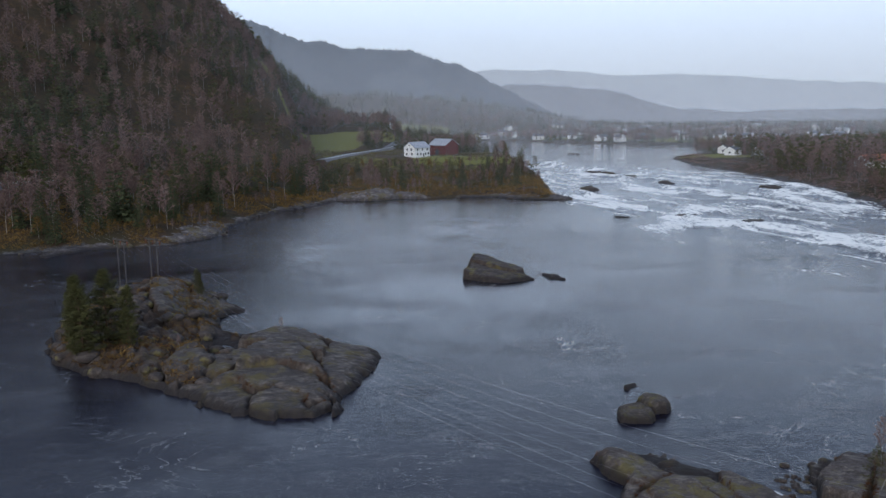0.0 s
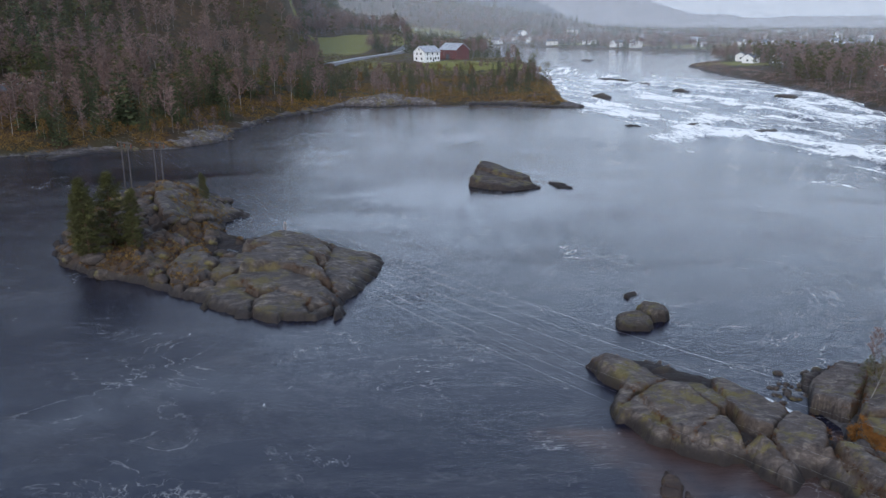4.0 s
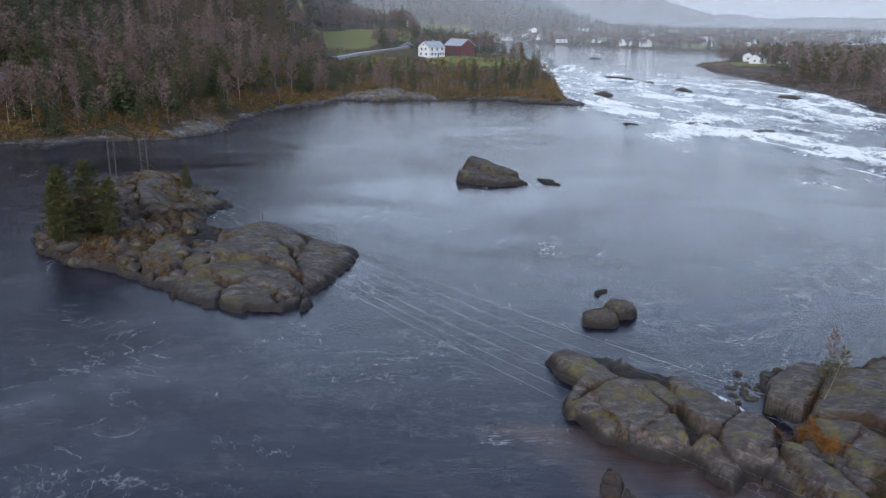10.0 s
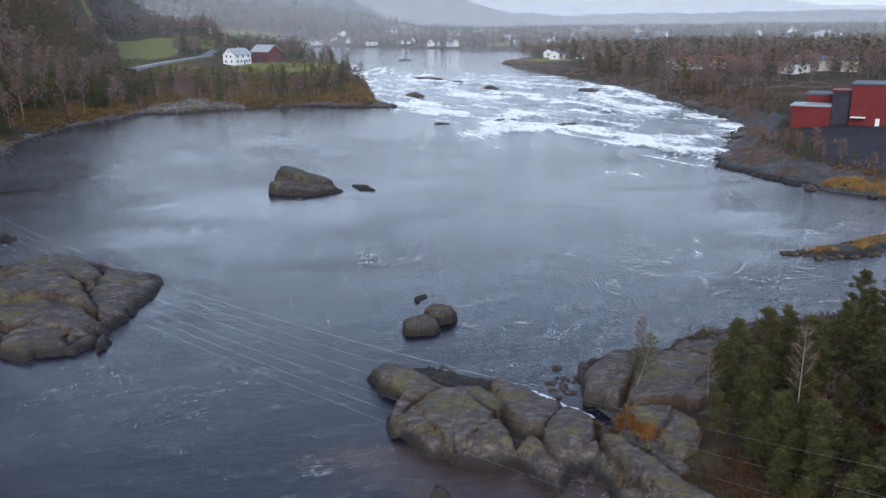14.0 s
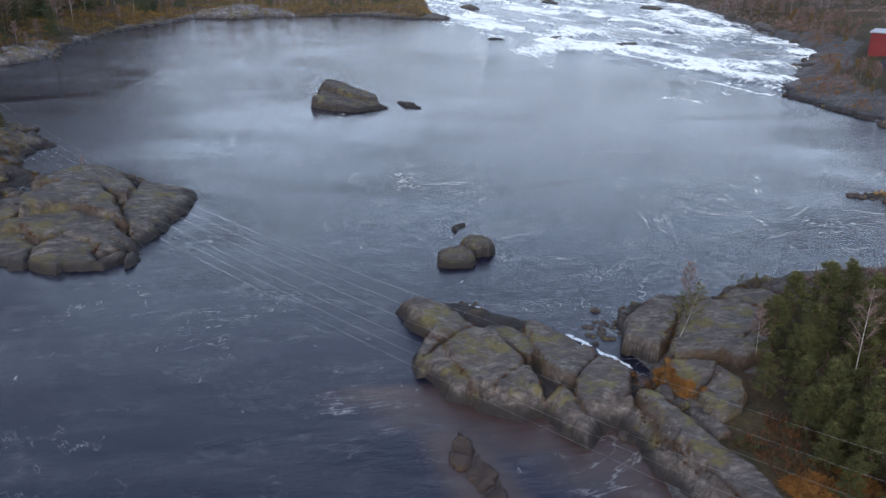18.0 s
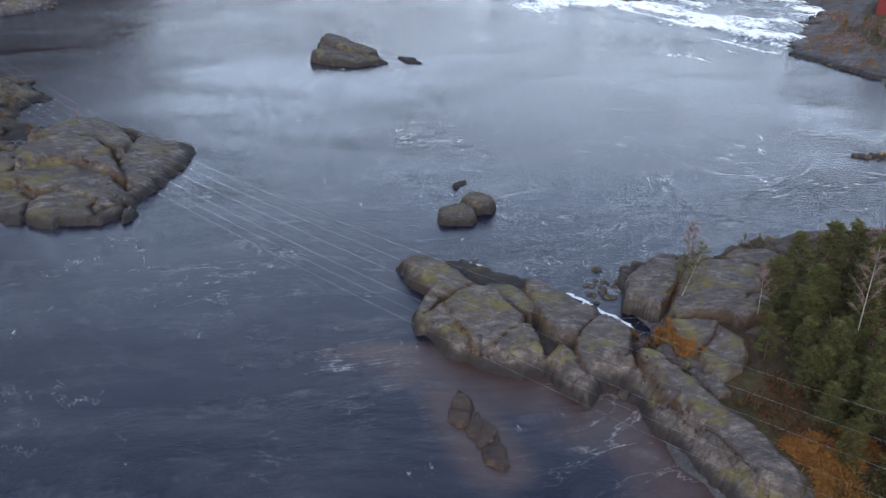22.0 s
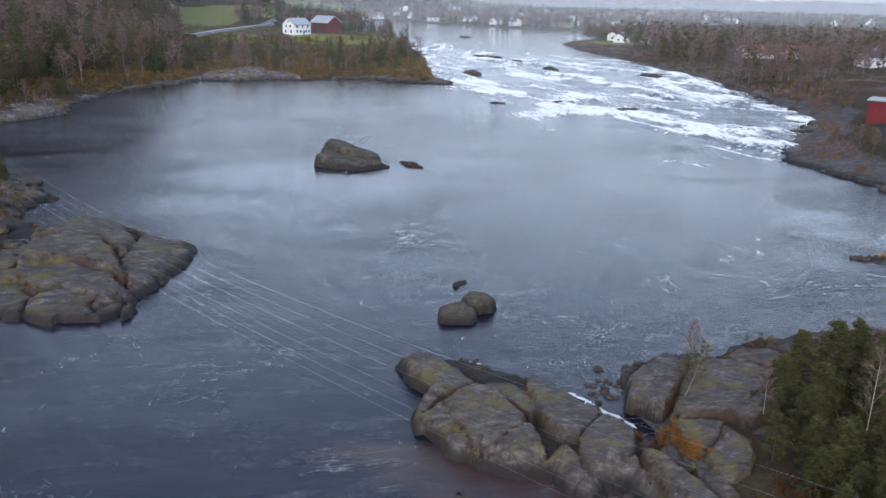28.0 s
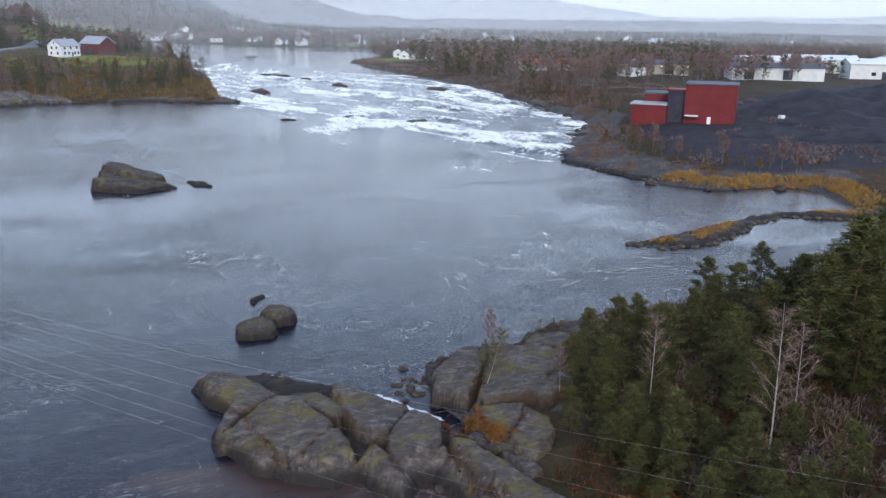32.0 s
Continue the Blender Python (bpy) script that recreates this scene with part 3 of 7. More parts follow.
# ---- ground: one sheet, fine near the river and coarser to the horizon ----
def build_ground():
    angles = np.concatenate([np.radians(np.arange(-62, 66, 0.3)), np.radians(np.arange(66, 298, 4))])
    radii = np.concatenate([np.arange(8, 130, 2.2), 130 * 1.024 ** np.arange(0, 150)])
    radii = radii[radii < 4700]
    A, Rr = np.meshgrid(angles, radii, indexing="ij")
    x, y = 5 + Rr * np.sin(A), Rr * np.cos(A)
    z = ground_height(x, y)
    nv = len(radii)
    verts = np.stack([x.ravel(), y.ravel(), z.ravel()], 1)
    faces = grid_faces(len(angles), nv, wrap=True)
    c = len(verts)
    verts = np.vstack([verts, [[5, 0, -3.5]]])
    faces += [(c, ((i + 1) % len(angles)) * nv, i * nv) for i in range(len(angles))]
    me = mesh_from("ground", verts, faces, GROUND)
    X, Y = verts[:, 0], verts[:, 1]
    dl, df, dr, ds = land(X, Y)
    d = np.maximum.reduce([dl, dr, ds])
    rock = np.where(dl > dr, smooth(2.6, 0.4, dl + 10 * (fbm(X / 11, Y / 11, 33, 2) - 0.42)), smooth(5, 2, dr)) * (d > -6)
    rock = np.where((X > 100) & (Y > 118) & (Y < 240), smooth(13, 7, dr + 8 * (fbm(X / 7, Y / 7, 34, 2) - 0.5)) * (dr > -6), rock)
    rock = np.where((dr > dl) & (Y > 250), rock * 0.55, rock)
    rock = np.where(df > 0, 0.15, rock)
    rock = np.where(ds > 0, 0, rock)
    field = smooth(6, -2, seg_dist(X, Y, [(-82, 515), (-74, 555), (-52, 570)]) - 26) + smooth(4, -3, seg_dist(X, Y, [(-4, 455), (26, 452)]) - 13)
    field = np.maximum(field, 0.45 * smooth(8, -6, seg_dist(X, Y, [(-70, 470), (-30, 440), (20, 430)]) - 18))
    field = np.maximum(field, smooth(4, -3, seg_dist(X, Y, [(170, 540), (186, 500)]) - 11))
    field = np.maximum(field, 0.75 * smooth(10, 30, df) * smooth(150, 90, df) * (fbm(X / 50, Y / 50, 41, 2) > 0.55))
    yard = smooth(8, -4, -signed(X, Y, [(122, 135), (140, 128), (200, 90), (330, 60), (420, 160), (300, 260), (200, 222), (150, 205), (132, 180), (118, 152)]))
    cols = np.stack([np.clip(rock, 0, 1), np.clip(field, 0, 1), np.clip(yard, 0, 1), np.ones(len(X))], 1).astype(np.float32)
    at = me.color_attributes.new("zone", "FLOAT_COLOR", "POINT")
    at.data.foreach_set("color", cols.ravel())
    return tagged(new("ground", me), "wooded river banks with moss, litter and bare rock edges", "ground", kind="structure")


ground = build_ground()


# ---- far ridges, a plain glowing backdrop with mist and distance haze put into its colour ----
def ridge(name, far, table, haze, dark, teeth, seed):
    az = np.arange(-70, 75, 0.06)
    top = np.interp(az, table[0], table[1])
    tooth = (vnoise(az * 22.0, az * 0, seed) ** 2 * teeth * 0.5 + (fbm(az * 0.5, az * 0, seed + 3, 3) - 0.5) * teeth * 2)
    h = np.maximum(32 + far * np.tan(np.radians(top)) + tooth, -5)
    x, y = 5 + far * np.sin(np.radians(az)), far * np.cos(np.radians(az))
    rows = [(1.0, 1.0), (0.985, 0.72), (0.96, 0.4), (0.93, -0.05)]
    verts = np.concatenate([np.stack([x * k, y * k, h * hk - (8 if hk < 0 else 0)], 1) for k, hk in rows])
    n = len(az)
    faces = [(r * n + i, r * n + i + 1, (r + 1) * n + i + 1, (r + 1) * n + i) for r in range(len(rows) - 1) for i in range(n - 1)]
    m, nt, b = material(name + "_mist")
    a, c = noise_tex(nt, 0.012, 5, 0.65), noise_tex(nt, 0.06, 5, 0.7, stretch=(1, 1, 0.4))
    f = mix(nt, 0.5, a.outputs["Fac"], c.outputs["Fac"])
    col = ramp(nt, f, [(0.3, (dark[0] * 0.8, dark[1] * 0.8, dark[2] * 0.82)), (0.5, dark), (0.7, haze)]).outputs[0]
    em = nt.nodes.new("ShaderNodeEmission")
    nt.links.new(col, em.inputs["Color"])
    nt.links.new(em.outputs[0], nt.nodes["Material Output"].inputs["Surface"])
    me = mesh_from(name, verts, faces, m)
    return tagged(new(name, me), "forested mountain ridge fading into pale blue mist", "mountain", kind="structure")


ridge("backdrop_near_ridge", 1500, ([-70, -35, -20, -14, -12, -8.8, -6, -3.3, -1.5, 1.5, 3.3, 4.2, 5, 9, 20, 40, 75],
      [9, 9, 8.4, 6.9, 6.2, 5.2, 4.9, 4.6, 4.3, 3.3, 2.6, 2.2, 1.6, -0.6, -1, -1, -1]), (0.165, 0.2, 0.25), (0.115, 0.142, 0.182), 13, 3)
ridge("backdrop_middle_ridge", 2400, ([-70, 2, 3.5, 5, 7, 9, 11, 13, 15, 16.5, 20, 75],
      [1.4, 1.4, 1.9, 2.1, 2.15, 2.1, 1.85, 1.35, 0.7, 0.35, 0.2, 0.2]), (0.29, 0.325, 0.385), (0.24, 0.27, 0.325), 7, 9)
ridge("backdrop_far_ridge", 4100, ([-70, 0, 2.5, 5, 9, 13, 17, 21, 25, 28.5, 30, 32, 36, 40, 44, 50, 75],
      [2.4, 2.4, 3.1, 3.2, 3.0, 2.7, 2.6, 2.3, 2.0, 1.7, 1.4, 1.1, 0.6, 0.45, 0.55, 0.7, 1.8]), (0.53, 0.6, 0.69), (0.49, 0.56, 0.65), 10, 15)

OUTCROP = [(10.7, 73), (11, 70), (12.4, 67.6), (11.3, 65.5), (11.2, 61.5), (13.1, 58.2), (15.4, 56.2), (17.8, 54.4), (19.3, 54.8),
           (20, 53), (21.4, 50.7), (23, 52.6), (24.2, 53.2), (24.6, 51.2), (25.1, 47.4), (25.8, 43.9), (27, 40.5), (30.5, 37.5),
           (32, 41), (31.2, 45), (30.2, 49), (29.2, 53.5), (28, 58), (27, 60.6), (25, 64.2), (22.4, 68), (19.6, 71), (16.3, 73.3), (13.9, 74.5)]

# ---- river ----
# crests of white water: line, half width, strength
BANDS = [([(60, 229), (67, 244), (78, 264), (86, 277), (91, 268)], 4.5, 1.0), ([(71, 239), (80, 241), (89, 239), (96, 230), (99, 221), (100, 212)], 3.6, 1.05),
         ([(100, 212), (98, 198), (101, 187), (107, 182)], 3.4, 1.1), ([(104, 203), (112, 201), (118, 202)], 2.4, 0.9), ([(65, 386), (78, 384), (93, 404), (105, 415)], 4, 0.8),
         ([(57, 359), (62, 333), (63, 293), (68, 276)], 2.4, 0.85), ([(49, 503), (57, 464), (61, 409), (68, 386)], 2.4, 0.85), ([(69, 546), (78, 500)], 2.4, 0.7),
         ([(111, 401), (119, 377), (130, 355), (141, 344)], 3.4, 0.95), ([(98, 351), (105, 332), (110, 309), (116, 283)], 3.2, 0.95), ([(137, 423), (150, 405)], 3, 0.8),
         ([(80, 315), (83, 295)], 3, 0.85), ([(49, 389), (57, 355)], 2.2, 0.8), ([(145, 355), (146, 327), (140, 299), (140, 279)], 4.5, 1.0), ([(129, 315), (123, 277), (127, 260), (134, 263)], 5, 1.0),
         ([(102, 246), (106, 231)], 3.2, 0.9), ([(80, 429), (104, 392), (116, 360)], 2.6, 0.8), ([(112, 300), (116, 270), (122, 245)], 3, 0.85),
         ([(72, 167), (76, 163), (80, 159)], 0.9, 0.62), ([(58, 107.5), (62, 106), (66, 105)], 0.7, 0.36), ([(55.6, 102), (55.5, 96), (55.8, 89)], 0.6, 0.36)]


def build_water():
    angles = np.radians(np.arange(-66, 62, 0.22))
    radii = np.concatenate([np.arange(6, 120, 1.2), np.arange(120, 460, 1.5), 460 * 1.03 ** np.arange(0, 36)])
    A, Rr = np.meshgrid(angles, radii, indexing="ij")
    x, y = (5 + Rr * np.sin(A)).ravel(), (Rr * np.cos(A)).ravel()
    u = upstream(x, y)
    v = (x - 46) * 0.318 - (y - 318) * 0.948
    z = water_level(x, y)
    foam = np.zeros(len(x))
    lines = np.zeros(len(x))
    wx_, wy_ = x + (fbm(x / 6, y / 16, 61, 4) - 0.5) * 7, y + (fbm(x / 6, y / 16, 71, 4) - 0.5) * 22
    for pts, w, a in BANDS:
        d = seg_dist(wx_, wy_ * 0.36, [(p, q * 0.36) for p, q in pts])
        g = a * np.exp(-(d / w) ** 2)
        foam = np.maximum(foam, g)
        lines = np.maximum(lines, g)
    run = smooth(-14, 6, u) * smooth(132, 100, u) * smooth(-4, 6, 160 - v)
    streak = fbm(u / 2.6 + (fbm(u / 9, v / 30, 85, 3) - 0.5) * 5, v / 26, 81, 5)
    foam = np.maximum(foam, run * smooth(0.44, 0.66, streak) * (0.45 + 0.75 * smooth(0.4, 0.62, fbm(u / 16, v / 34, 86, 3))))
    foam = foam * (0.3 + 1.05 * fbm(u / 1.7, v / 9, 91, 5))
    z = z + run * ((fbm(u / 5, v / 18, 101, 3) - 0.5) * 1.5 + lines * 0.8)
    near_rock = np.maximum(signed(x, y, OUTCROP), signed(x, y, RIGHT)) * (y < 60)
    shoal = smooth(-7.5, -1.0, near_rock + (fbm(x / 4, y / 4, 66, 3) - 0.5) * 7) * (y < 60) * (x < 34)
    shoal = np.clip(np.maximum(shoal, 0.9 * smooth(2.6, 0.4, seg_dist(x, y, [(12.8, 53), (13.6, 49), (14.4, 45.8)]) - 0.6)), 0, 1) * 0.8
    nv = len(radii)
    verts = np.stack([x, y, z], 1)
    faces = grid_faces(len(angles), nv)
    me = mesh_from("river", verts, faces, WATER)
    at = me.attributes.new("foam", "FLOAT", "POINT")
    at.data.foreach_set("value", np.clip(foam, 0, 1).astype(np.float32))
    chop = smooth(16, 0, np.abs(signed(x, y, LEFT) + 14) - 8) * smooth(330, 250, y) * smooth(-150, -110, x) + 0.7 * run + 0.6 * smooth(60, 15, seg_dist(x, y, [(60, 225), (100, 180)]))
    at = me.attributes.new("chop", "FLOAT", "POINT")
    at.data.foreach_set("value", np.clip(chop, 0, 1).astype(np.float32))
    at = me.attributes.new("shoal", "FLOAT", "POINT")
    at.data.foreach_set("value", shoal.astype(np.float32))
    return tagged(new("river_water", me), "dark slate-blue river with white rapids and drifting foam", "river", kind="structure")


river = build_water()


# ---- jointed rock masses ----
ROCKS = []


def cells(wx, wy, S):
    D = np.stack([np.hypot(wx - s[0], wy - s[1]) for s in S])
    order = np.argpartition(D, 1, axis=0)[:2]
    dd = np.take_along_axis(D, order, 0)
    swap = dd[0] > dd[1]
    first = np.where(swap, order[1], order[0])
    return first, np.abs(dd[1] - dd[0]) / 2


def rock_mass(name, label, outline, seeds, step, mat, edge, tag="rock", relief=0.5, joint=0.6, base=0.0, piece="rock_slab", fray=0.9, strata=1.0, damp_shade=1.0, warp=1.0, seed=0, axis=None, tilt=0.13, sub=2.4, soil=0.8, kind="", ledge=0.0, wall=0.3):
    """A rock built of slabs: each seed (x, y, height) gives one tilted slab, cut by narrow joints and finer cracks."""
    xs, ys = [p[0] for p in outline], [p[1] for p in outline]
    gx, gy = np.arange(min(xs) - 2, max(xs) + 2, step), np.arange(min(ys) - 2, max(ys) + 2, step)
    X, Y = np.meshgrid(gx, gy, indexing="ij")
    rs_ = np.random.RandomState(seed + 11)
    wx = X + (fbm(X / 3, Y / 3, seed + 2, 3) - 0.5) * 2.0 * warp + (fbm(X / 0.6, Y / 0.6, seed + 8, 2) - 0.5) * 0.25
    wy = Y + (fbm(X / 3, Y / 3, seed + 3, 3) - 0.5) * 2.0 * warp + (fbm(X / 0.6, Y / 0.6, seed + 9, 2) - 0.5) * 0.25
    S = np.array(seeds)
    ax_ = Vector(axis).normalized() if axis else Vector((1, 0))
    run_ = lambda px, py: (px * ax_.x + py * ax_.y, -px * ax_.y + py * ax_.x)  # noqa: E731
    A_, C_ = run_(wx, wy)
    sa, sc = run_(S[:, 0], S[:, 1])
    k_ = 0.72 if axis else 1.0
    first, b = cells(A_ * k_, C_, np.stack([sa * k_, sc], 1))
    bed = (fbm(C_ / 0.85, A_ / 7.0, seed + 15, 3) - 0.5) * (0.55 if axis else 0.25)
    area = max(4, int((max(xs) - min(xs)) * (max(ys) - min(ys)) / sub ** 2))
    S2 = np.stack([rs_.uniform(min(xs), max(xs), area), rs_.uniform(min(ys), max(ys), area)], 1)
    ang = rs_.uniform(0.4, 0.9)
    fine, b2 = cells(wx * math.cos(ang) + wy * math.sin(ang) * 1.8, wy * math.cos(ang) - wx * math.sin(ang), np.stack([S2[:, 0] * math.cos(ang) + S2[:, 1] * math.sin(ang) * 1.8, S2[:, 1] * math.cos(ang) - S2[:, 0] * math.sin(ang)], 1))
    d = signed(X, Y, outline) + (fbm(X / 1.8, Y / 1.8, seed + 1, 4) - 0.5) * fray - 0.12 * np.exp(-(b / 0.3) ** 2)
    tl = rs_.uniform(-tilt, tilt, (len(S), 2))
    off = rs_.uniform(-0.16, 0.16, area)
    wgt = np.stack([1 / (np.hypot(X - s[0], Y - s[1]) + 0.8) ** 3 for s in S])
    body = (wgt * S[:, 2][:, None, None]).sum(0) / wgt.sum(0)
    step_ = rs_.uniform(-0.22, 0.22, len(S))
    top = body + 0.6 * (tl[first, 0] * (X - S[first, 0]) + tl[first, 1] * (Y - S[first, 1])) + step_[first] * (0.5 + S[first, 2] * 0.25) + off[fine] * relief
    if ledge:
        lean_ = 0.22 * C_ + 0.05 * A_ + (fbm(X / 5, Y / 5, seed + 21, 3) - 0.5) * 1.2
        q_ = (top + lean_) / ledge
        k_f = q_ - np.floor(q_)
        top = 0.3 * top + 0.7 * (ledge * (np.floor(q_) + smooth(0.78, 1.0, k_f) + 0.25 * k_f * (k_f < 0.78)) - lean_)
    top = np.maximum(top, 0.25) * np.minimum(1, wall + (1 - wall) * (1 - np.exp(-np.maximum(d, 0) / edge)))
    z = np.where(d > 0, top, d * 1.6)
    on = smooth(-0.1, 0.5, d)
    z = z - on * joint * 0.75 * np.exp(-(b / 0.13) ** 1.6) - on * joint * 0.06 * np.exp(-(b / 0.6) ** 2)
    z = z - on * 0.12 * relief * np.exp(-(b2 / 0.12) ** 1.5)
    z = z + on * (bed * relief * strata + (fbm(X / 2.6, Y / 2.6, seed + 5, 4) - 0.5) * relief + (fbm(X / 0.6, Y / 0.6, seed + 6, 3) - 0.5) * relief * 0.3)
    z = np.maximum(z, -1.2)
    patch = smooth(0.42, 0.6, fbm(X / 2.2, Y / 2.2, seed + 13, 3))
    # soil in the joints, its dark brown also standing for shade in the cracks
    soil_shade_v = np.clip(np.exp(-(b / 0.2) ** 2) * (0.1 + 0.9 * patch) + np.exp(-(b2 / 0.12) ** 2) * 0.25 * patch, 0, 1) * soil * smooth(0.3, 0.9, d)
    # damp waterline band, raised to stand for shade under the rock's edges
    wet_shade_v = smooth(1.05, 0.35, z) * 0.92 * damp_shade
    z = z + base
    keep = (d[:-1, :-1] > -0.8) | (d[1:, 1:] > -0.8)
    ni, nj = X.shape
    ROCKS.append((gx[0], gy[0], step, np.where(d > 0.1, z, -9.0), b))
    idx = np.arange(ni * nj).reshape(ni, nj)
    P = np.stack([X.ravel(), Y.ravel(), z.ravel()], 1)
    quad = np.stack([idx[:-1, :-1], idx[1:, :-1], idx[1:, 1:], idx[:-1, 1:]], -1)
    own = first[:-1, :-1]
    root = thing(name, label, tag, kind=kind)
    for s in range(len(S)):
        q = quad[keep & (own == s)]
        if len(q) < 3:
            continue
        used, inv = np.unique(q, return_inverse=True)
        inv = inv.reshape(-1, 4)
        tris = np.concatenate([inv[:, [0, 1, 2]], inv[:, [0, 2, 3]]])
        me = fast_mesh(piece, P[used], tris, [mat], shade=True)
        for nm, val in (("soil", soil_shade_v), ("wet", wet_shade_v)):
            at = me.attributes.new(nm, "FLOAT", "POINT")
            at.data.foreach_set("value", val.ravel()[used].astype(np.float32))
        part(piece, me, root)
    return root


def slab_mass(name, label, outline, bed, slabs, step, mat, axis=(0.54, -0.84), rise=2.0, fray=0.5, lump=0.5, lumps=2.2, seed=0, tag="rock", rim=0.5, damp_shade=1.0, soil=0.8, low=0.5, crisp=0.45, jag=1.2, wedge=0.0, gap=0.3, grow=0.1):
    """A rock of separate smooth slabs lying on a lower, broken bed. slabs: (outline, height, fall east, fall north, rounding)."""
    xs, ys = [p[0] for p in outline], [p[1] for p in outline]
    gx, gy = np.arange(min(xs) - 1.5, max(xs) + 1.5, step), np.arange(min(ys) - 1.5, max(ys) + 1.5, step)
    X, Y = np.meshgrid(gx, gy, indexing="ij")
    rs_ = np.random.RandomState(seed)
    ux, uy = Vector(axis).normalized()
    A_, C_ = X * ux + Y * uy, -X * uy + Y * ux
    wx = X + (fbm(X / 1.6, Y / 1.6, seed + 2, 4) - 0.5) * fray * 1.6
    wy = Y + (fbm(X / 1.6, Y / 1.6, seed + 3, 4) - 0.5) * fray * 1.6
    shore = signed(X, Y, outline) + (fbm(X / 1.7, Y / 1.7, seed + 1, 4) - 0.5) * fray * 2.2
    nj_ = max(8, int((max(xs) - min(xs)) * (max(ys) - min(ys)) / (jag * 2.2) ** 2))
    J_ = np.stack([rs_.uniform(min(xs) - 1, max(xs) + 1, nj_), rs_.uniform(min(ys) - 1, max(ys) + 1, nj_)], 1)
    jo, jb = cells(wx, wy, J_)
    shore = shore + (rs_.uniform(-1, 0.7, nj_)[jo]) * jag * 0.42
    S = np.array(bed)
    wgt = np.stack([1 / (np.hypot(X - q[0], Y - q[1]) + 0.8) ** 3 for q in S])
    floor_z = (wgt * S[:, 2][:, None, None]).sum(0) / wgt.sum(0)
    n = max(6, int((max(xs) - min(xs)) * (max(ys) - min(ys)) / lumps ** 2))
    L = np.stack([rs_.uniform(min(xs), max(xs), n), rs_.uniform(min(ys), max(ys), n)], 1)
    own_l, b = cells(wx, wy, L)
    size = rs_.uniform(0.1, 1.0, n)
    floor_z = floor_z + lump * (size[own_l] * (1 - np.exp(-(b / 0.35) ** 1.4)) - 0.35) + (fbm(X / 1.1, Y / 1.1, seed + 6, 4) - 0.5) * lump * 0.8
    tops, edges = [floor_z], [b * 0.5]
    for k, (poly, h, fx, fy, rnd) in enumerate(slabs):
        cx, cy = sum(q[0] for q in poly) / len(poly), sum(q[1] for q in poly) / len(poly)
        rnd = rnd * crisp
        d = signed(wx, wy, poly) + grow + (fbm(X / 0.5, Y / 0.5, seed + 7, 2) - 0.5) * fray * 0.4
        face = h + fx * (X - cx) + fy * (Y - cy)
        face = face + (fbm(X / 4.0, Y / 4.0, seed + 20 + k, 3) - 0.5) * 0.8 + (fbm(C_ / 0.7, A_ / 6.0, seed + 50 + k, 3) - 0.5) * 0.26 + (fbm(X / 0.8, Y / 0.8, seed + 9, 3) - 0.5) * 0.14
        # hairline splits along and across the grain
        n2 = max(2, int(len(poly) * 0.3))
        L2 = np.stack([rs_.uniform(min(q[0] for q in poly), max(q[0] for q in poly), n2), rs_.uniform(min(q[1] for q in poly), max(q[1] for q in poly), n2)], 1)
        o2, b2 = cells(wx, wy, L2)
        face = face + rs_.uniform(-0.08, 0.08, n2)[o2] - 0.09 * np.exp(-(b2 / 0.08) ** 1.5)
        t = np.clip(d / rnd, 0, 1)
        face = face - rim * rnd * (1 - np.sqrt(1 - (1 - t) ** 2)) + np.minimum(d, 0) * 5
        tops.append(face)
        edges.append(d)
    near_slab = np.max(np.stack(edges[1:]), 0)
    tops[0] = floor_z - gap * smooth(-1.7, -0.1, near_slab)
    T = np.stack(tops)
    own = np.argmax(T, 0)
    z = T.max(0)
    e = np.take_along_axis(np.stack(edges), own[None], 0)[0]
    bank_ = low * 0.6 + (wedge * np.maximum(shore, 0) + 0.25 * smooth(0, 0.5, shore) if wedge else rise * np.sqrt(np.maximum(shore, 0) / 1.5))
    z = np.where(shore > 0, np.minimum(z, bank_ + (fbm(X / 0.7, Y / 0.7, seed + 8, 3) - 0.5) * 0.3), shore * 1.6)
    z = np.maximum(z, -1.2)
    bare = own == 0
    patch = smooth(0.4, 0.6, fbm(X / 2.2, Y / 2.2, seed + 13, 3))
    # soil on the bed and slab rims, doubling as painted shade along the gaps
    soil_shade_v = np.where(bare, 0.35 + 0.65 * patch, np.exp(-(np.maximum(e, 0) / 0.16) ** 2) * (0.25 + 0.75 * patch)) * soil * smooth(0.2, 0.9, shore) * smooth(0.3, 0.7, z)
    # damp at the waterline, plus painted shade in the bed's gaps beside slabs
    wet_shade_v = np.maximum(smooth(1.25, 0.45, z + (fbm(X / 1.5, Y / 1.5, seed + 17, 3) - 0.5) * 0.5) * 0.9 * damp_shade, np.maximum(0.55 * np.exp(-(b / 0.2) ** 2), 0.9 * smooth(-0.8, -0.15, near_slab)) * bare * damp_shade)
    keep = (shore[:-1, :-1] > -0.7) | (shore[1:, 1:] > -0.7)
    ROCKS.append((gx[0], gy[0], step, np.where(shore > 0.1, z, -9.0), np.where(bare, 0.1, np.maximum(e, 0.15))))
    ni, nj = X.shape
    idx = np.arange(ni * nj).reshape(ni, nj)
    P = np.stack([X.ravel(), Y.ravel(), z.ravel()], 1)
    quad = np.stack([idx[:-1, :-1], idx[1:, :-1], idx[1:, 1:], idx[:-1, 1:]], -1)
    root = thing(name, label, tag)
    for k in range(len(slabs) + 1):
        q = quad[keep & (own[:-1, :-1] == k)]
        if len(q) < 3:
            continue
        used, inv = np.unique(q, return_inverse=True)
        inv = inv.reshape(-1, 4)
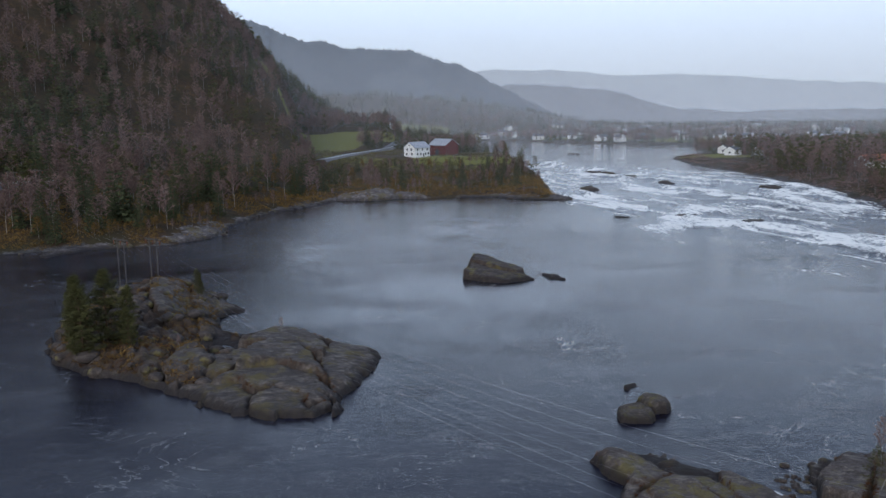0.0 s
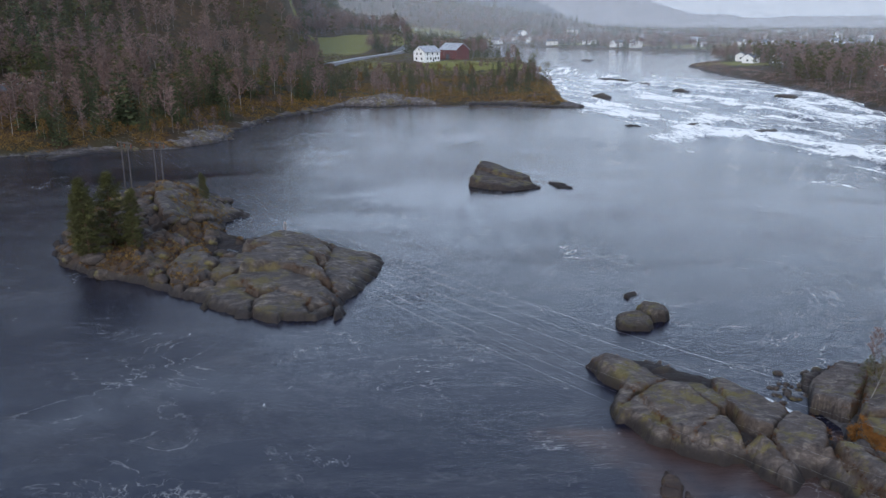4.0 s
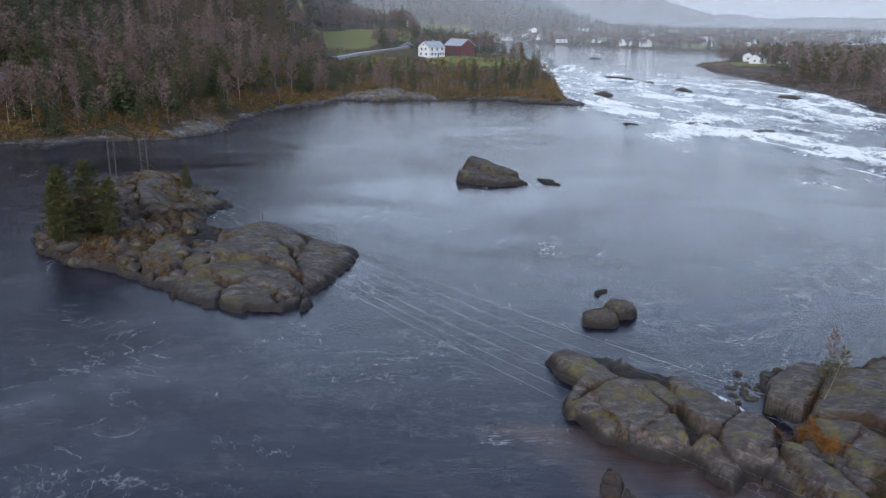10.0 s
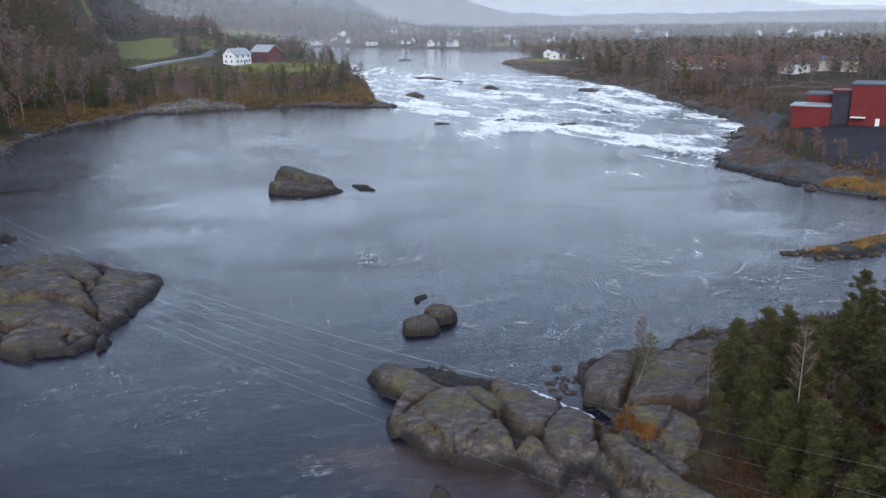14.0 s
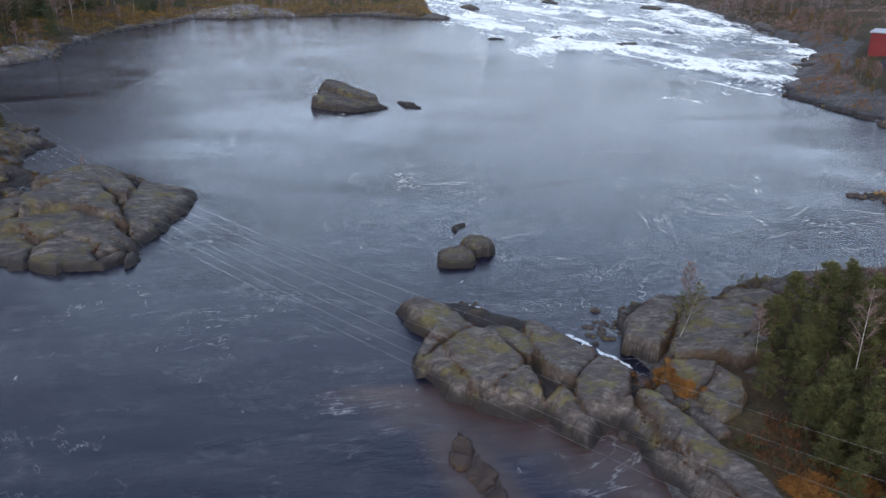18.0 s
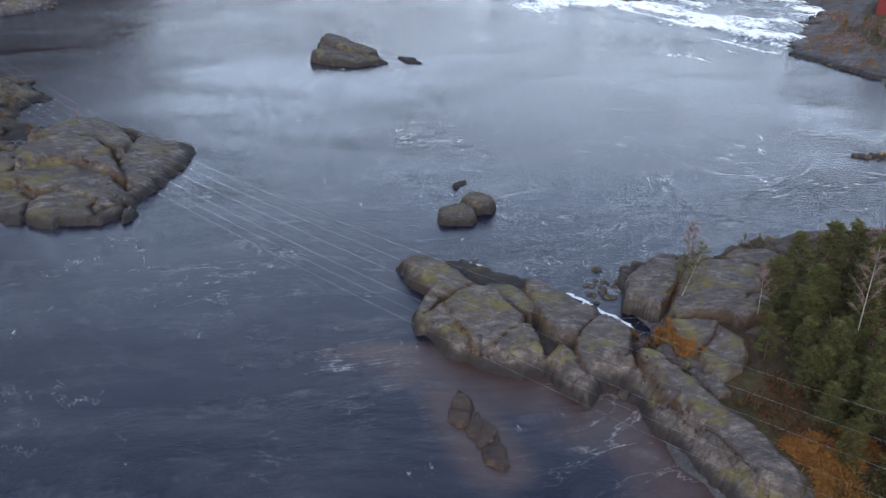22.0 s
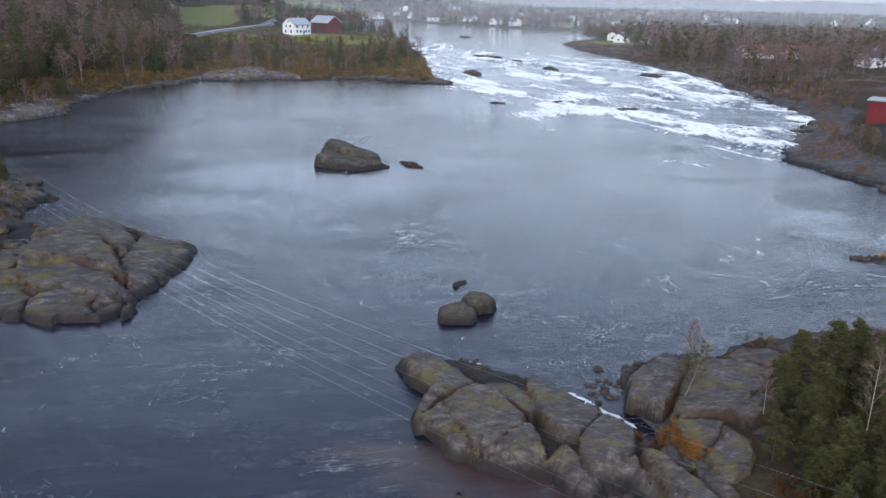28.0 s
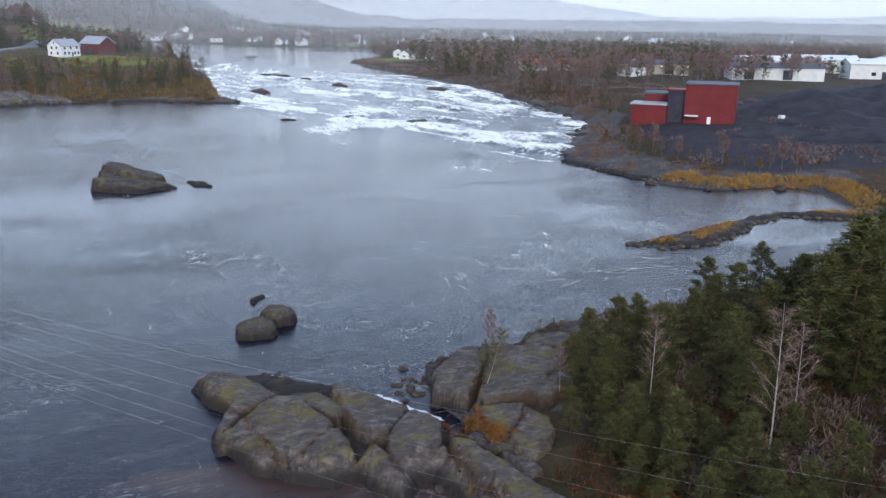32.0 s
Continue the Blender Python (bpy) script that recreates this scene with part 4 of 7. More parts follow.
        me = fast_mesh("rock_slab" if k else "rock_bed", P[used], np.concatenate([inv[:, [0, 1, 2]], inv[:, [0, 2, 3]]]), [mat], shade=True)
        for nm, val in (("soil", soil_shade_v), ("wet", wet_shade_v)):
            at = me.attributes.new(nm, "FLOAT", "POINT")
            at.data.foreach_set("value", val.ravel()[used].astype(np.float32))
        part("rock_slab" if k else "rock_bed", me, root, "" if k else "broken dark bed with soil and heather")
    return root


def rock_at(x, y):
    """Height of the highest rock under points, or -9, and the distance to its nearest joint."""
    x, y = np.asarray(x, float), np.asarray(y, float)
    best, joint_d = np.full(x.shape, -9.0), np.full(x.shape, 9.0)
    for x0, y0, st, z, b in ROCKS:
        i, j = np.round((x - x0) / st).astype(int), np.round((y - y0) / st).astype(int)
        ok = (i >= 0) & (j >= 0) & (i < z.shape[0]) & (j < z.shape[1])
        zz = np.where(ok, z[np.clip(i, 0, z.shape[0] - 1), np.clip(j, 0, z.shape[1] - 1)], -9.0)
        up = zz > best
        joint_d = np.where(up, b[np.clip(i, 0, z.shape[0] - 1), np.clip(j, 0, z.shape[1] - 1)], joint_d)
        best = np.maximum(best, zz)
    return best, joint_d


slab_mass("rock_outcrop", "long grey gneiss outcrop of smooth cracked slabs in the river", OUTCROP,
          [(12, 70, 0.6), (16, 68, 0.7), (13, 62, 0.6), (17, 60, 1.0), (21, 60, 0.95), (23.5, 62, 0.8), (21.5, 56.5, 1.0), (18, 55, 0.7), (25, 56.5, 0.9), (24.5, 52, 0.4), (27.5, 46, 1.2), (29.5, 41, 1.2), (27, 55.5, 0.9)],
          [([(10.6, 72.6), (11.7, 73), (13.4, 72.6), (14.7, 71.4), (15.8, 69.6), (16.7, 67.6), (15.2, 66.5), (13.6, 65.8), (12.7, 65.6), (12.5, 66.5), (11.9, 68.5), (10.6, 70.3)], 1.5, -0.09, -0.03, 1.2),
           ([(11.1, 65), (12.3, 66), (13.2, 66.2), (13.5, 65.6), (12.6, 64.1), (11.7, 62.2), (11.1, 61.9), (10.9, 63.6)], 0.95, 0.1, 0.0, 0.9),
           ([(11.1, 61.5), (12.2, 63), (13.1, 64.1), (13.5, 64.2), (13.9, 62.1), (14.3, 60.1), (14.6, 58.4), (14.6, 56.8), (13.6, 56), (12.7, 56), (12, 57.4), (11.1, 59.6)], 1.3, 0.14, 0.05, 1.6),
           ([(13.5, 63.6), (14.8, 64.9), (16.5, 65.7), (17.5, 64.4), (18.7, 61.8), (19.2, 60.2), (18.4, 59.2), (17.3, 58.3), (16.4, 57), (15.8, 56.4), (15.1, 56.8), (14.7, 57.9), (14.3, 59.8), (13.8, 61.9)], 1.9, 0.05, 0.02, 1.2),
           ([(14.9, 57), (16, 56.6), (16.7, 57.1), (17.7, 58.5), (18.8, 59.5), (19.4, 59.1), (19.4, 57.4), (19.5, 55.6), (19.5, 54.7), (19, 53.4), (17.9, 52.5), (17.1, 52.6), (15.7, 53.5), (14.9, 54.9)], 1.6, 0.02, 0.14, 1.4),
           ([(16.9, 67.3), (18, 68), (19.6, 67.5), (20.6, 65.2), (20.6, 62.1), (19.9, 61.2), (19.2, 63), (18, 65.6)], 1.15, -0.02, -0.1, 0.9),
           ([(21, 67.5), (22.4, 67.4), (23.8, 65.4), (25.2, 62), (25.1, 60.8), (24, 59.7), (22.6, 57.8), (21.6, 58), (20.9, 60.2), (20.7, 62.2), (20.7, 65)], 1.5, -0.08, -0.03, 1.1),
           ([(21.8, 55.3), (22.7, 57.3), (24.6, 59.6), (25.4, 60), (26.6, 57.6), (25.5, 55.2), (24, 52.4), (22.9, 51.1), (22.2, 51.9), (21.8, 53.7)], 1.9, -0.04, 0.06, 1.0),
           ([(20, 55.5), (21, 56), (21.5, 55), (21.7, 53.1), (22.2, 51.7), (21.8, 50.6), (20.6, 50), (19.9, 50.6), (19.7, 52), (19.7, 54.2)], 1.4, 0.02, 0.2, 0.8),
           ([(24.5, 54.1), (25.4, 54.4), (25.6, 52.8), (25.7, 51), (25.9, 48.6), (26.4, 46.3), (27.3, 44.1), (27.9, 41.9), (28, 40.5), (27.4, 39), (26.2, 38.7), (25.4, 40), (25, 42.5), (24.8, 45), (24.6, 47.4), (24, 49.4), (23.3, 50.7)], 2.0, 0.12, 0.0, 1.6),
           ([(26, 54.2), (27.2, 53.8), (27.8, 51.3), (28.3, 49), (29, 47.5), (30, 45.5), (31.1, 42.7), (31.3, 41.1), (30.2, 39.9), (28.6, 38.9), (27.8, 39), (28.3, 40.4), (28.2, 42), (27.5, 44.3), (26.7, 46.6), (26.2, 48.9), (26, 51.1)], 2.3, -0.05, 0.0, 1.3)],
          0.13, ROCK_NEAR, wedge=1.15, low=0.35, fray=0.34, lump=0.5, lumps=1.3, seed=100, jag=0.9)
slab_mass("rock_cliff", "blocky grey cliff of flat slabs with mossy ledges below the pines",
          [(28, 63.4), (30.2, 69.8), (35, 72.3), (39, 71.5), (46, 74), (51, 71), (46, 62), (39, 56), (34, 50), (30.5, 47.8), (28.8, 48.4), (28.3, 53), (28.4, 57), (29.6, 60.5)],
          [(30, 66, 1.0), (34, 70, 0.8), (38, 70, 1.3), (44, 71, 1.6), (41, 64, 2.4), (36, 57, 2.4), (33, 50, 1.9), (29.5, 50, 1.3), (29.5, 56, 1.5), (32, 61, 0.5), (46, 67, 2.2), (29.6, 61, 0.3)],
          [([(28.1, 64), (29.3, 66.1), (31.9, 68.6), (33.8, 70.4), (34.8, 69.6), (34.8, 67.7), (32.6, 64.2), (30.9, 61.7), (30, 61.1), (28.8, 62), (27.9, 63)], 1.9, 0.02, -0.05, 0.5),
           ([(35.2, 70), (36.2, 71), (38.8, 70.6), (38.4, 69), (36.6, 68.4), (35.4, 68.6)], 1.3, 0, -0.05, 0.5),
           ([(34.4, 66.1), (36.1, 67.7), (38.6, 67.6), (40.4, 66.6), (41, 64.8), (38.4, 61.7), (36, 59.7), (33.7, 58.3), (32, 58.7), (30.7, 58.8), (30.7, 59.8), (32.8, 63.4)], 2.4, 0.05, -0.03, 0.6),
           ([(39, 69.2), (41, 70.4), (43.4, 69.6), (43.6, 67.2), (41.6, 66.2), (39.6, 67.6)], 2.2, 0.04, -0.06, 0.6),
           ([(29.4, 57.9), (31.7, 57.8), (33.1, 57), (32, 55.4), (30.4, 54.1), (28.9, 54.5), (28.7, 56)], 2.3, 0.06, 0.04, 0.7),
           ([(32.8, 56.2), (33.4, 54), (33.1, 52.5), (31.9, 51.2), (30.1, 50.3), (29.9, 51.4), (30.1, 52.9), (31, 54)], 2.5, 0.06, 0.03, 0.7),
           ([(28.4, 54), (29.3, 53.9), (29.9, 53), (29.7, 51.8), (29, 51.8), (28.5, 52.7)], 1.8, 0.1, 0.1, 0.6),
           ([(29.1, 51.2), (29.8, 51), (30.2, 49.6), (30.1, 48.9), (29.3, 48.8), (29, 49.9)], 1.9, 0.1, 0.0, 0.6),
           ([(34, 59.6), (36.4, 59.6), (38.6, 61.6), (40, 60.6), (37.4, 57.4), (34.6, 57)], 2.8, 0.05, 0.0, 0.6)],
          0.15, ROCK_NEAR, rise=3.2, fray=0.36, lump=0.6, lumps=1.4, seed=200)
slab_mass("mid_river_rock", "dark rock with a sloping slab top rising from the river",
          [(1.6, 163.6), (4.6, 160.6), (9.7, 158.2), (15.6, 161.8), (14.6, 165), (13, 170.5), (9, 175), (4.4, 178.6), (3, 171)],
          [(4, 172, 1.0), (9, 170, 0.8), (4, 164, 0.8), (11, 161, 0.3)],
          [([(3.3, 178), (6.5, 176.4), (9.8, 173.4), (12.9, 170), (14.4, 165.4), (12.2, 163.6), (8.4, 166.4), (5, 169.4), (3.4, 171)], 2.5, -0.16, 0.0, 0.8),
           ([(1.7, 164), (4.6, 161), (9.7, 158.6), (15.2, 161.9), (14, 164.4), (11.6, 163.4), (8, 166), (4.8, 169), (3.2, 170.4)], 1.5, -0.1, 0.13, 1.4)],
          0.2, ROCK_DARK, axis=(0.95, -0.3), rise=4.2, fray=0.5, lump=0.7, lumps=2.0, seed=300, soil=0.3, jag=1.4)
rock_mass("low_river_rock", "low dark rock awash in the river", [(18.1, 167), (19.5, 161.5), (22.3, 161), (21.4, 166)], [(20, 164, 0.8), (21.5, 162.5, 0.5)], 0.3, ROCK_DARK, 0.7, seed=310)
for label, bpts, btop in (("rounded grey boulder standing in the river", [(15.7, 84.5), (16, 85.6), (17.4, 86.6), (18.9, 86.4), (19.6, 85), (19.4, 83.2), (18.9, 82.5), (16.9, 82.4), (15.7, 83)], 1.05),
                          ("rounded grey boulder beside another in the river", [(18.6, 87.6), (19.6, 89), (21.3, 88.8), (22.2, 87.6), (22.2, 86.4), (21.3, 85.2), (19.9, 84.9), (19.3, 85.8)], 1.3),
                          ("small dark boulder breaking the water", [(18.4, 93.8), (18.9, 95), (20.4, 95.6), (20.4, 94.8), (19.4, 94), (18.9, 92.9)], 0.5)):
    bcx, bcy = sum(q[0] for q in bpts) / len(bpts), sum(q[1] for q in bpts) / len(bpts)
    slab_mass("river_boulder", label, bpts, [(bcx, bcy, btop * 0.4)], [(bpts, btop, -0.05, 0.02, 1.5 if btop > 1 else 0.7)], 0.1, ROCK_BOULDER, rise=1.9, fray=0.3, lump=0.2, lumps=1.0, seed=320 + int(btop * 20), soil=0.2, rim=0.6, crisp=0.9, jag=0.3)
slab_mass("sunken_rock", "brown rock slabs just breaking the water", [(12, 50.4), (12.3, 52.4), (13.2, 53.6), (14, 51.6), (14.6, 50.6), (15.1, 48.8), (15.5, 45.3), (14.6, 45.2), (13.8, 45.8), (13.5, 47.1), (13, 48.9)],
          [(13, 52, 0.05), (14, 49, 0.05), (14.6, 46, 0.05)],
          [([(12, 50.4), (12.3, 52.4), (13.2, 53.6), (13.9, 51.7), (13.4, 50.2), (12.9, 49.6)], 0.36, 0.02, 0.05, 0.8), ([(13.1, 49.3), (13.6, 50), (14.1, 51), (14.9, 48.9), (14.4, 47.9), (13.6, 47.4)], 0.3, 0.05, 0.04, 0.6),
           ([(13.7, 46.9), (14.5, 47.6), (15, 48.3), (15.4, 45.5), (14.6, 45.3), (13.9, 45.9)], 0.27, 0.05, 0, 0.6)],
          0.1, ROCK_SUNK, rise=0.7, fray=0.4, lump=0.1, lumps=0.9, seed=350, damp_shade=0.2, soil=0.0, low=0.25, jag=0.5)
ISLE = [(-56, 107), (-50, 103), (-41.5, 98.4), (-37, 95), (-32, 91), (-27, 87.5), (-24, 87), (-21.3, 84.8), (-18.8, 85.2), (-17.5, 84.8),
        (-15, 88.6), (-16, 93), (-13.4, 96.5), (-11.6, 105), (-12.2, 110.5), (-18, 115), (-24.4, 121), (-30, 122), (-35, 120.5), (-39, 125),
        (-41, 132), (-38.2, 138), (-43, 147), (-50, 150), (-60, 150), (-66, 140), (-64, 124)]
slab_mass("rock_island", "grey rock island with bare slabs, moss and rusty heather", ISLE,
          [(-16, 103, 0.5), (-20, 109, 1.0), (-24, 114, 1.2), (-21, 97, 0.9), (-26, 103, 1.6), (-19, 90, 0.4), (-24, 91, 0.6), (-30, 96, 1.0),
           (-31, 108, 1.4), (-34, 102, 1.6), (-36, 114, 0.1), (-32, 118.5, 0.4), (-33, 112, 0.1), (-41, 106, 2.3), (-38, 99, 1.4), (-45, 113, 3.0), (-50, 107, 2.4),
           (-43, 122, 3.2), (-45, 134, 4.4), (-41.5, 139, 3.2), (-50, 142, 5.2), (-52, 127, 4.6), (-56, 117, 3.6), (-58, 136, 4.6), (-47, 147, 3.0)],
          [([(-37, 92.4), (-34.3, 95), (-31.8, 95.4), (-28.2, 94.6), (-25.9, 91), (-25.6, 87.2), (-26.8, 86), (-28.4, 86.4), (-31.2, 88.6), (-35, 91)], 1.0, 0.02, 0.1, 1.6),
           ([(-25.1, 88), (-25.1, 91), (-23.3, 92.4), (-20, 90.4), (-18.7, 87.2), (-19.2, 85), (-21.3, 84), (-23.4, 85.2)], 1.2, 0.0, 0.1, 1.5),
           ([(-18.8, 86.4), (-18, 87.6), (-17.1, 86), (-17.3, 84.6), (-18.4, 84), (-19, 84.8)], 0.8, 0, 0.1, 0.8),
           ([(-17.6, 87.4), (-16, 89.6), (-14.6, 88.4), (-15.4, 86.6), (-16.6, 85.6)], 0.75, -0.05, 0.05, 0.9),
           ([(-31, 94.6), (-28.9, 98), (-27, 98.8), (-23.4, 98.8), (-19.5, 96.4), (-16.2, 92.4), (-15.8, 89.8), (-18.3, 88.4), (-20.4, 91), (-23.4, 92.9), (-25.6, 92), (-28.3, 95)], 1.9, -0.05, 0.06, 1.6),
           ([(-28.4, 98), (-28.6, 102.6), (-26.9, 107), (-23, 106), (-20.2, 101.8), (-18, 96), (-19.4, 96.8), (-23.1, 99.2), (-26.4, 99.4)], 3.2, -0.1, 0.0, 1.4),
           ([(-19.2, 106.1), (-18.6, 113), (-15, 110.4), (-12.6, 111.4), (-10.8, 104), (-11.4, 98.4), (-13.2, 94.4), (-15.5, 92.4), (-17.6, 96.6), (-18.8, 101)], 1.5, -0.13, 0.0, 2.0),
           ([(-31, 108.5), (-29.2, 114.6), (-27.2, 118), (-24, 116), (-21.4, 112.6), (-19, 106.1), (-19.4, 102.6), (-21, 105), (-24.2, 108.2), (-28.2, 109)], 2.7, -0.04, -0.05, 1.4),
           ([(-39.2, 101), (-38.9, 106.4), (-37.4, 109), (-35.1, 105), (-33.2, 98.8), (-34.4, 97), (-37.5, 98.2)], 2.5, 0.02, 0.07, 1.3),
           ([(-32.6, 98.4), (-33.8, 103), (-32, 106.4), (-29.4, 106), (-29.4, 101.4), (-30.4, 98)], 2.1, 0.03, 0.04, 1.2),
           ([(-47.4, 144), (-44, 146), (-40.5, 142), (-38.6, 137), (-40, 131), (-42.4, 128), (-45.6, 136)], 4.2, -0.2, 0.02, 1.8),
           ([(-53, 139), (-48, 139), (-45, 133), (-42, 126), (-41, 120), (-44, 119), (-50, 128.6)], 4.7, -0.12, 0.07, 1.8)],
          0.22, ROCK_ISLE, axis=(0.9, 0.35), wedge=0.6, low=0.3, jag=2.6, fray=0.7, lump=1.3, lumps=1.9, seed=400, gap=0.8, grow=0.22, crisp=0.6)
rock_mass("grassy_spit", "low stony spit with orange withered grass", SPIT,
          [(75, 99, 0.5), (80, 98, 0.8), (86, 100.5, 0.9), (93, 103.5, 0.8), (100, 106, 0.6), (107, 107.5, 0.7), (113, 104.5, 0.9), (118, 101.5, 1.0)],
          0.4, ROCK_DARK, 0.8, seed=450, joint=0.1, relief=0.35, soil=0.0, tag="spit")
for pts, sds, sd in (([(79, 453), (84, 436), (94, 398), (96, 402), (90, 428), (83, 452)], [(84, 440, 1.3), (91, 410, 1.2)], 500),
                     ([(72, 258), (74, 255), (80, 258), (81, 262), (75, 262)], [(75, 259, 1.5), (79, 260, 1.0)], 510),
                     ([(86, 240), (88, 236), (95, 240), (96, 245), (89, 245)], [(88, 241, 1.5), (93, 242, 1.2)], 520),
                     ([(53, 264), (55, 260), (59, 259), (58, 263)], [(55, 262, .9), (57.5, 261, .7)], 530),
                     ([(100, 642), (106, 636), (110, 640), (104, 646)], [(103, 641, 1.4), (107, 640, 1.2)], 540),
                     ([(60, 360), (63, 352), (68, 350), (66, 360)], [(63, 356, 1.8), (66, 353, 1.4)], 550),
                     ([(98, 372), (101, 364), (104, 364), (103, 372)], [(100, 369, 1.6), (103, 366, 1.4)], 560),
                     ([(130, 336), (134, 326), (137, 328), (134, 338)], [(132, 334, 1.4), (135, 329, 1.4)], 570)):
    cx, cy = sum(p[0] for p in pts) / len(pts), sum(p[1] for p in pts) / len(pts)
    rock_mass("rapids_rock", "wet dark rock between white rapids", pts, sds, 0.6, ROCK_DARK, 0.9, seed=sd, base=float(water_level(np.array(cx), np.array(cy))) - 0.2)
BANKROCK = "bare grey rock ledge sloping into the river"
for pts, sds, sd in (([(-79, 216), (-70, 224), (-66, 235), (-68, 248), (-76, 250), (-84, 236), (-86, 222)], [(-75, 226, 2.0), (-71, 238, 2.2), (-80, 230, 3.2), (-76, 244, 3.2)], 600),
                     ([(-100, 198), (-94, 210), (-86, 214), (-88, 220), (-97, 218), (-105, 205)], [(-96, 210, 1.2), (-91, 216, 1.4), (-101, 205, 1.4)], 610),
                     ([(-69, 250), (-66, 268), (-66, 285), (-71, 286), (-76, 268), (-75, 252)], [(-70, 258, 1.4), (-69, 275, 1.2), (-73, 268, 1.8)], 620),
                     ([(-66, 284), (-54, 306), (-44, 330), (-50, 336), (-60, 318), (-70, 292)], [(-63, 294, 1.3), (-55, 310, 1.5), (-48, 326, 2.0), (-62, 306, 2)], 630),
                     ([(-44, 331), (-31, 328), (-19, 336), (-8, 334), (-10, 342), (-26, 346), (-42, 340)], [(-36, 334, 3.2), (-26, 336, 4.2), (-15, 338, 3.0), (-30, 342, 5)], 640),
                     ([(6, 337), (22, 336), (36, 322), (47, 316), (50, 322), (46, 342), (30, 342), (8, 344)], [(14, 340, 1.0), (28, 334, 1.4), (40, 324, 1.4), (44, 333, 1.8), (34, 340, 1.8)], 650)):
    rock_mass("bank_ledge", BANKROCK, pts, [(a, b, c * 1.1) for a, b, c in sds], 0.5, ROCK_BANK, 3.2, fray=3.0, strata=2.0, seed=sd, relief=0.8, joint=0.7, sub=3.5, soil=0.6, ledge=0.9, axis=(0.9, 0.4))
for pts, sds, sd in (([(120, 198), (104, 176), (99, 165), (101, 152), (104, 139), (110, 130), (118, 128), (122, 136), (116, 150), (113, 166), (122, 184), (130, 196)],
                      [(108, 172, 2.2), (104, 160, 1.8), (110, 160, 3.0), (106, 148, 1.6), (111, 147, 2.6), (108, 137, 1.2), (115, 136, 2.0), (115, 182, 2.6), (122, 190, 3.0)], 660),
                     ([(143, 240), (138, 220), (120, 197), (130, 196), (144, 216), (150, 238)], [(128, 203, 2.4), (135, 214, 2.6), (142, 228, 2.8)], 670),
                     ([(148, 312), (145, 274), (142, 245), (149, 244), (153, 276), (155, 310)], [(146, 260, 2.4), (148, 285, 2.2), (150, 303, 2.0)], 680)):
    rock_mass("bank_ledge", "flat layered rock shelf on the far bank", pts, [(a, b, c * 0.6) for a, b, c in sds], 0.45, ROCK_BANK, 3.5, fray=3.0, strata=1.2, seed=sd, relief=0.35, joint=0.3, sub=4.5, soil=0.9, ledge=0.5, axis=(0.6, 0.8), base=float(water_level(np.array(sds[0][0]), np.array(sds[0][1]))))


# ---- trees ----
def clump(rs, at, size, n, flat=0.6, slim=0.17):
    """A tuft of n narrow leaf blades round a point."""
    a = rs.uniform(0, 2 * math.pi, n)
    e = rs.uniform(-0.5, 1.0, n)
    dirs = np.stack([np.cos(a) * np.cos(e), np.sin(a) * np.cos(e), np.sin(e) * flat], 1)
    side = np.cross(dirs, rs.normal(size=(n, 3)))
    side /= np.linalg.norm(side, axis=1)[:, None] + 1e-9
    L = size * rs.uniform(0.6, 1.1, n)[:, None]
    W = size * slim
    base = np.asarray(at) + rs.normal(size=(n, 3)) * size * 0.22
    v = np.stack([base - side * W, base + side * W, base + dirs * L], 1).reshape(-1, 3)
    return v, np.arange(3 * n).reshape(-1, 3)


def stack(pieces):
    v, t, o = [], [], 0
    for a, b in pieces:
        v.append(np.asarray(a, float))
        t.append(np.asarray(b) + o)
        o += len(a)
    return np.concatenate(v), np.concatenate(t)


def pine_parts(seed, h, clumps, blades, spread=0.22, bare=0.3, slim=0.16, big=1.0):
    rs = np.random.RandomState(seed)
    bend = rs.uniform(-0.04, 0.04, 2) * h
    path = [(bend[0] * k * k, bend[1] * k * k, h * k) for k in (0, 0.25, 0.5, 0.75, 0.98)]
    trunk = [tube(path, [0.014 * h, 0.011 * h, 0.008 * h, 0.005 * h, 0.001 * h], 6)]
    crown = []
    nb = max(8, clumps // 5)
    for i in range(nb):
        k = bare + (0.97 - bare) * (i + rs.rand()) / nb
        an = i * 2.4 + rs.uniform(-0.5, 0.5)
        prof = math.sin(min(1.0, (1.02 - k) / (1 - bare) * 1.25) * math.pi / 2) ** 0.8
        L = h * spread * prof * rs.uniform(0.65, 1.15)
        p0 = np.array((bend[0] * k * k, bend[1] * k * k, h * k))
        p1 = p0 + np.array((math.cos(an) * L, math.sin(an) * L, L * rs.uniform(-0.05, 0.45)))
        trunk.append(tube([tuple(p0), tuple((p0 + p1) / 2 - (0, 0, L * 0.04)), tuple(p1)], [0.0035 * h, 0.0022 * h, 0.0008 * h], 4))
        for j in range(5):
            q = p0 + (p1 - p0) * (0.35 + 0.65 * (j + rs.rand()) / 5) + rs.normal(size=3) * h * 0.012
            crown.append(clump(rs, q, h * rs.uniform(0.035, 0.06) * big, blades, 0.7, slim))
    crown.append(clump(rs, path[-1], h * 0.05, blades))
    return stack(trunk), stack(crown)


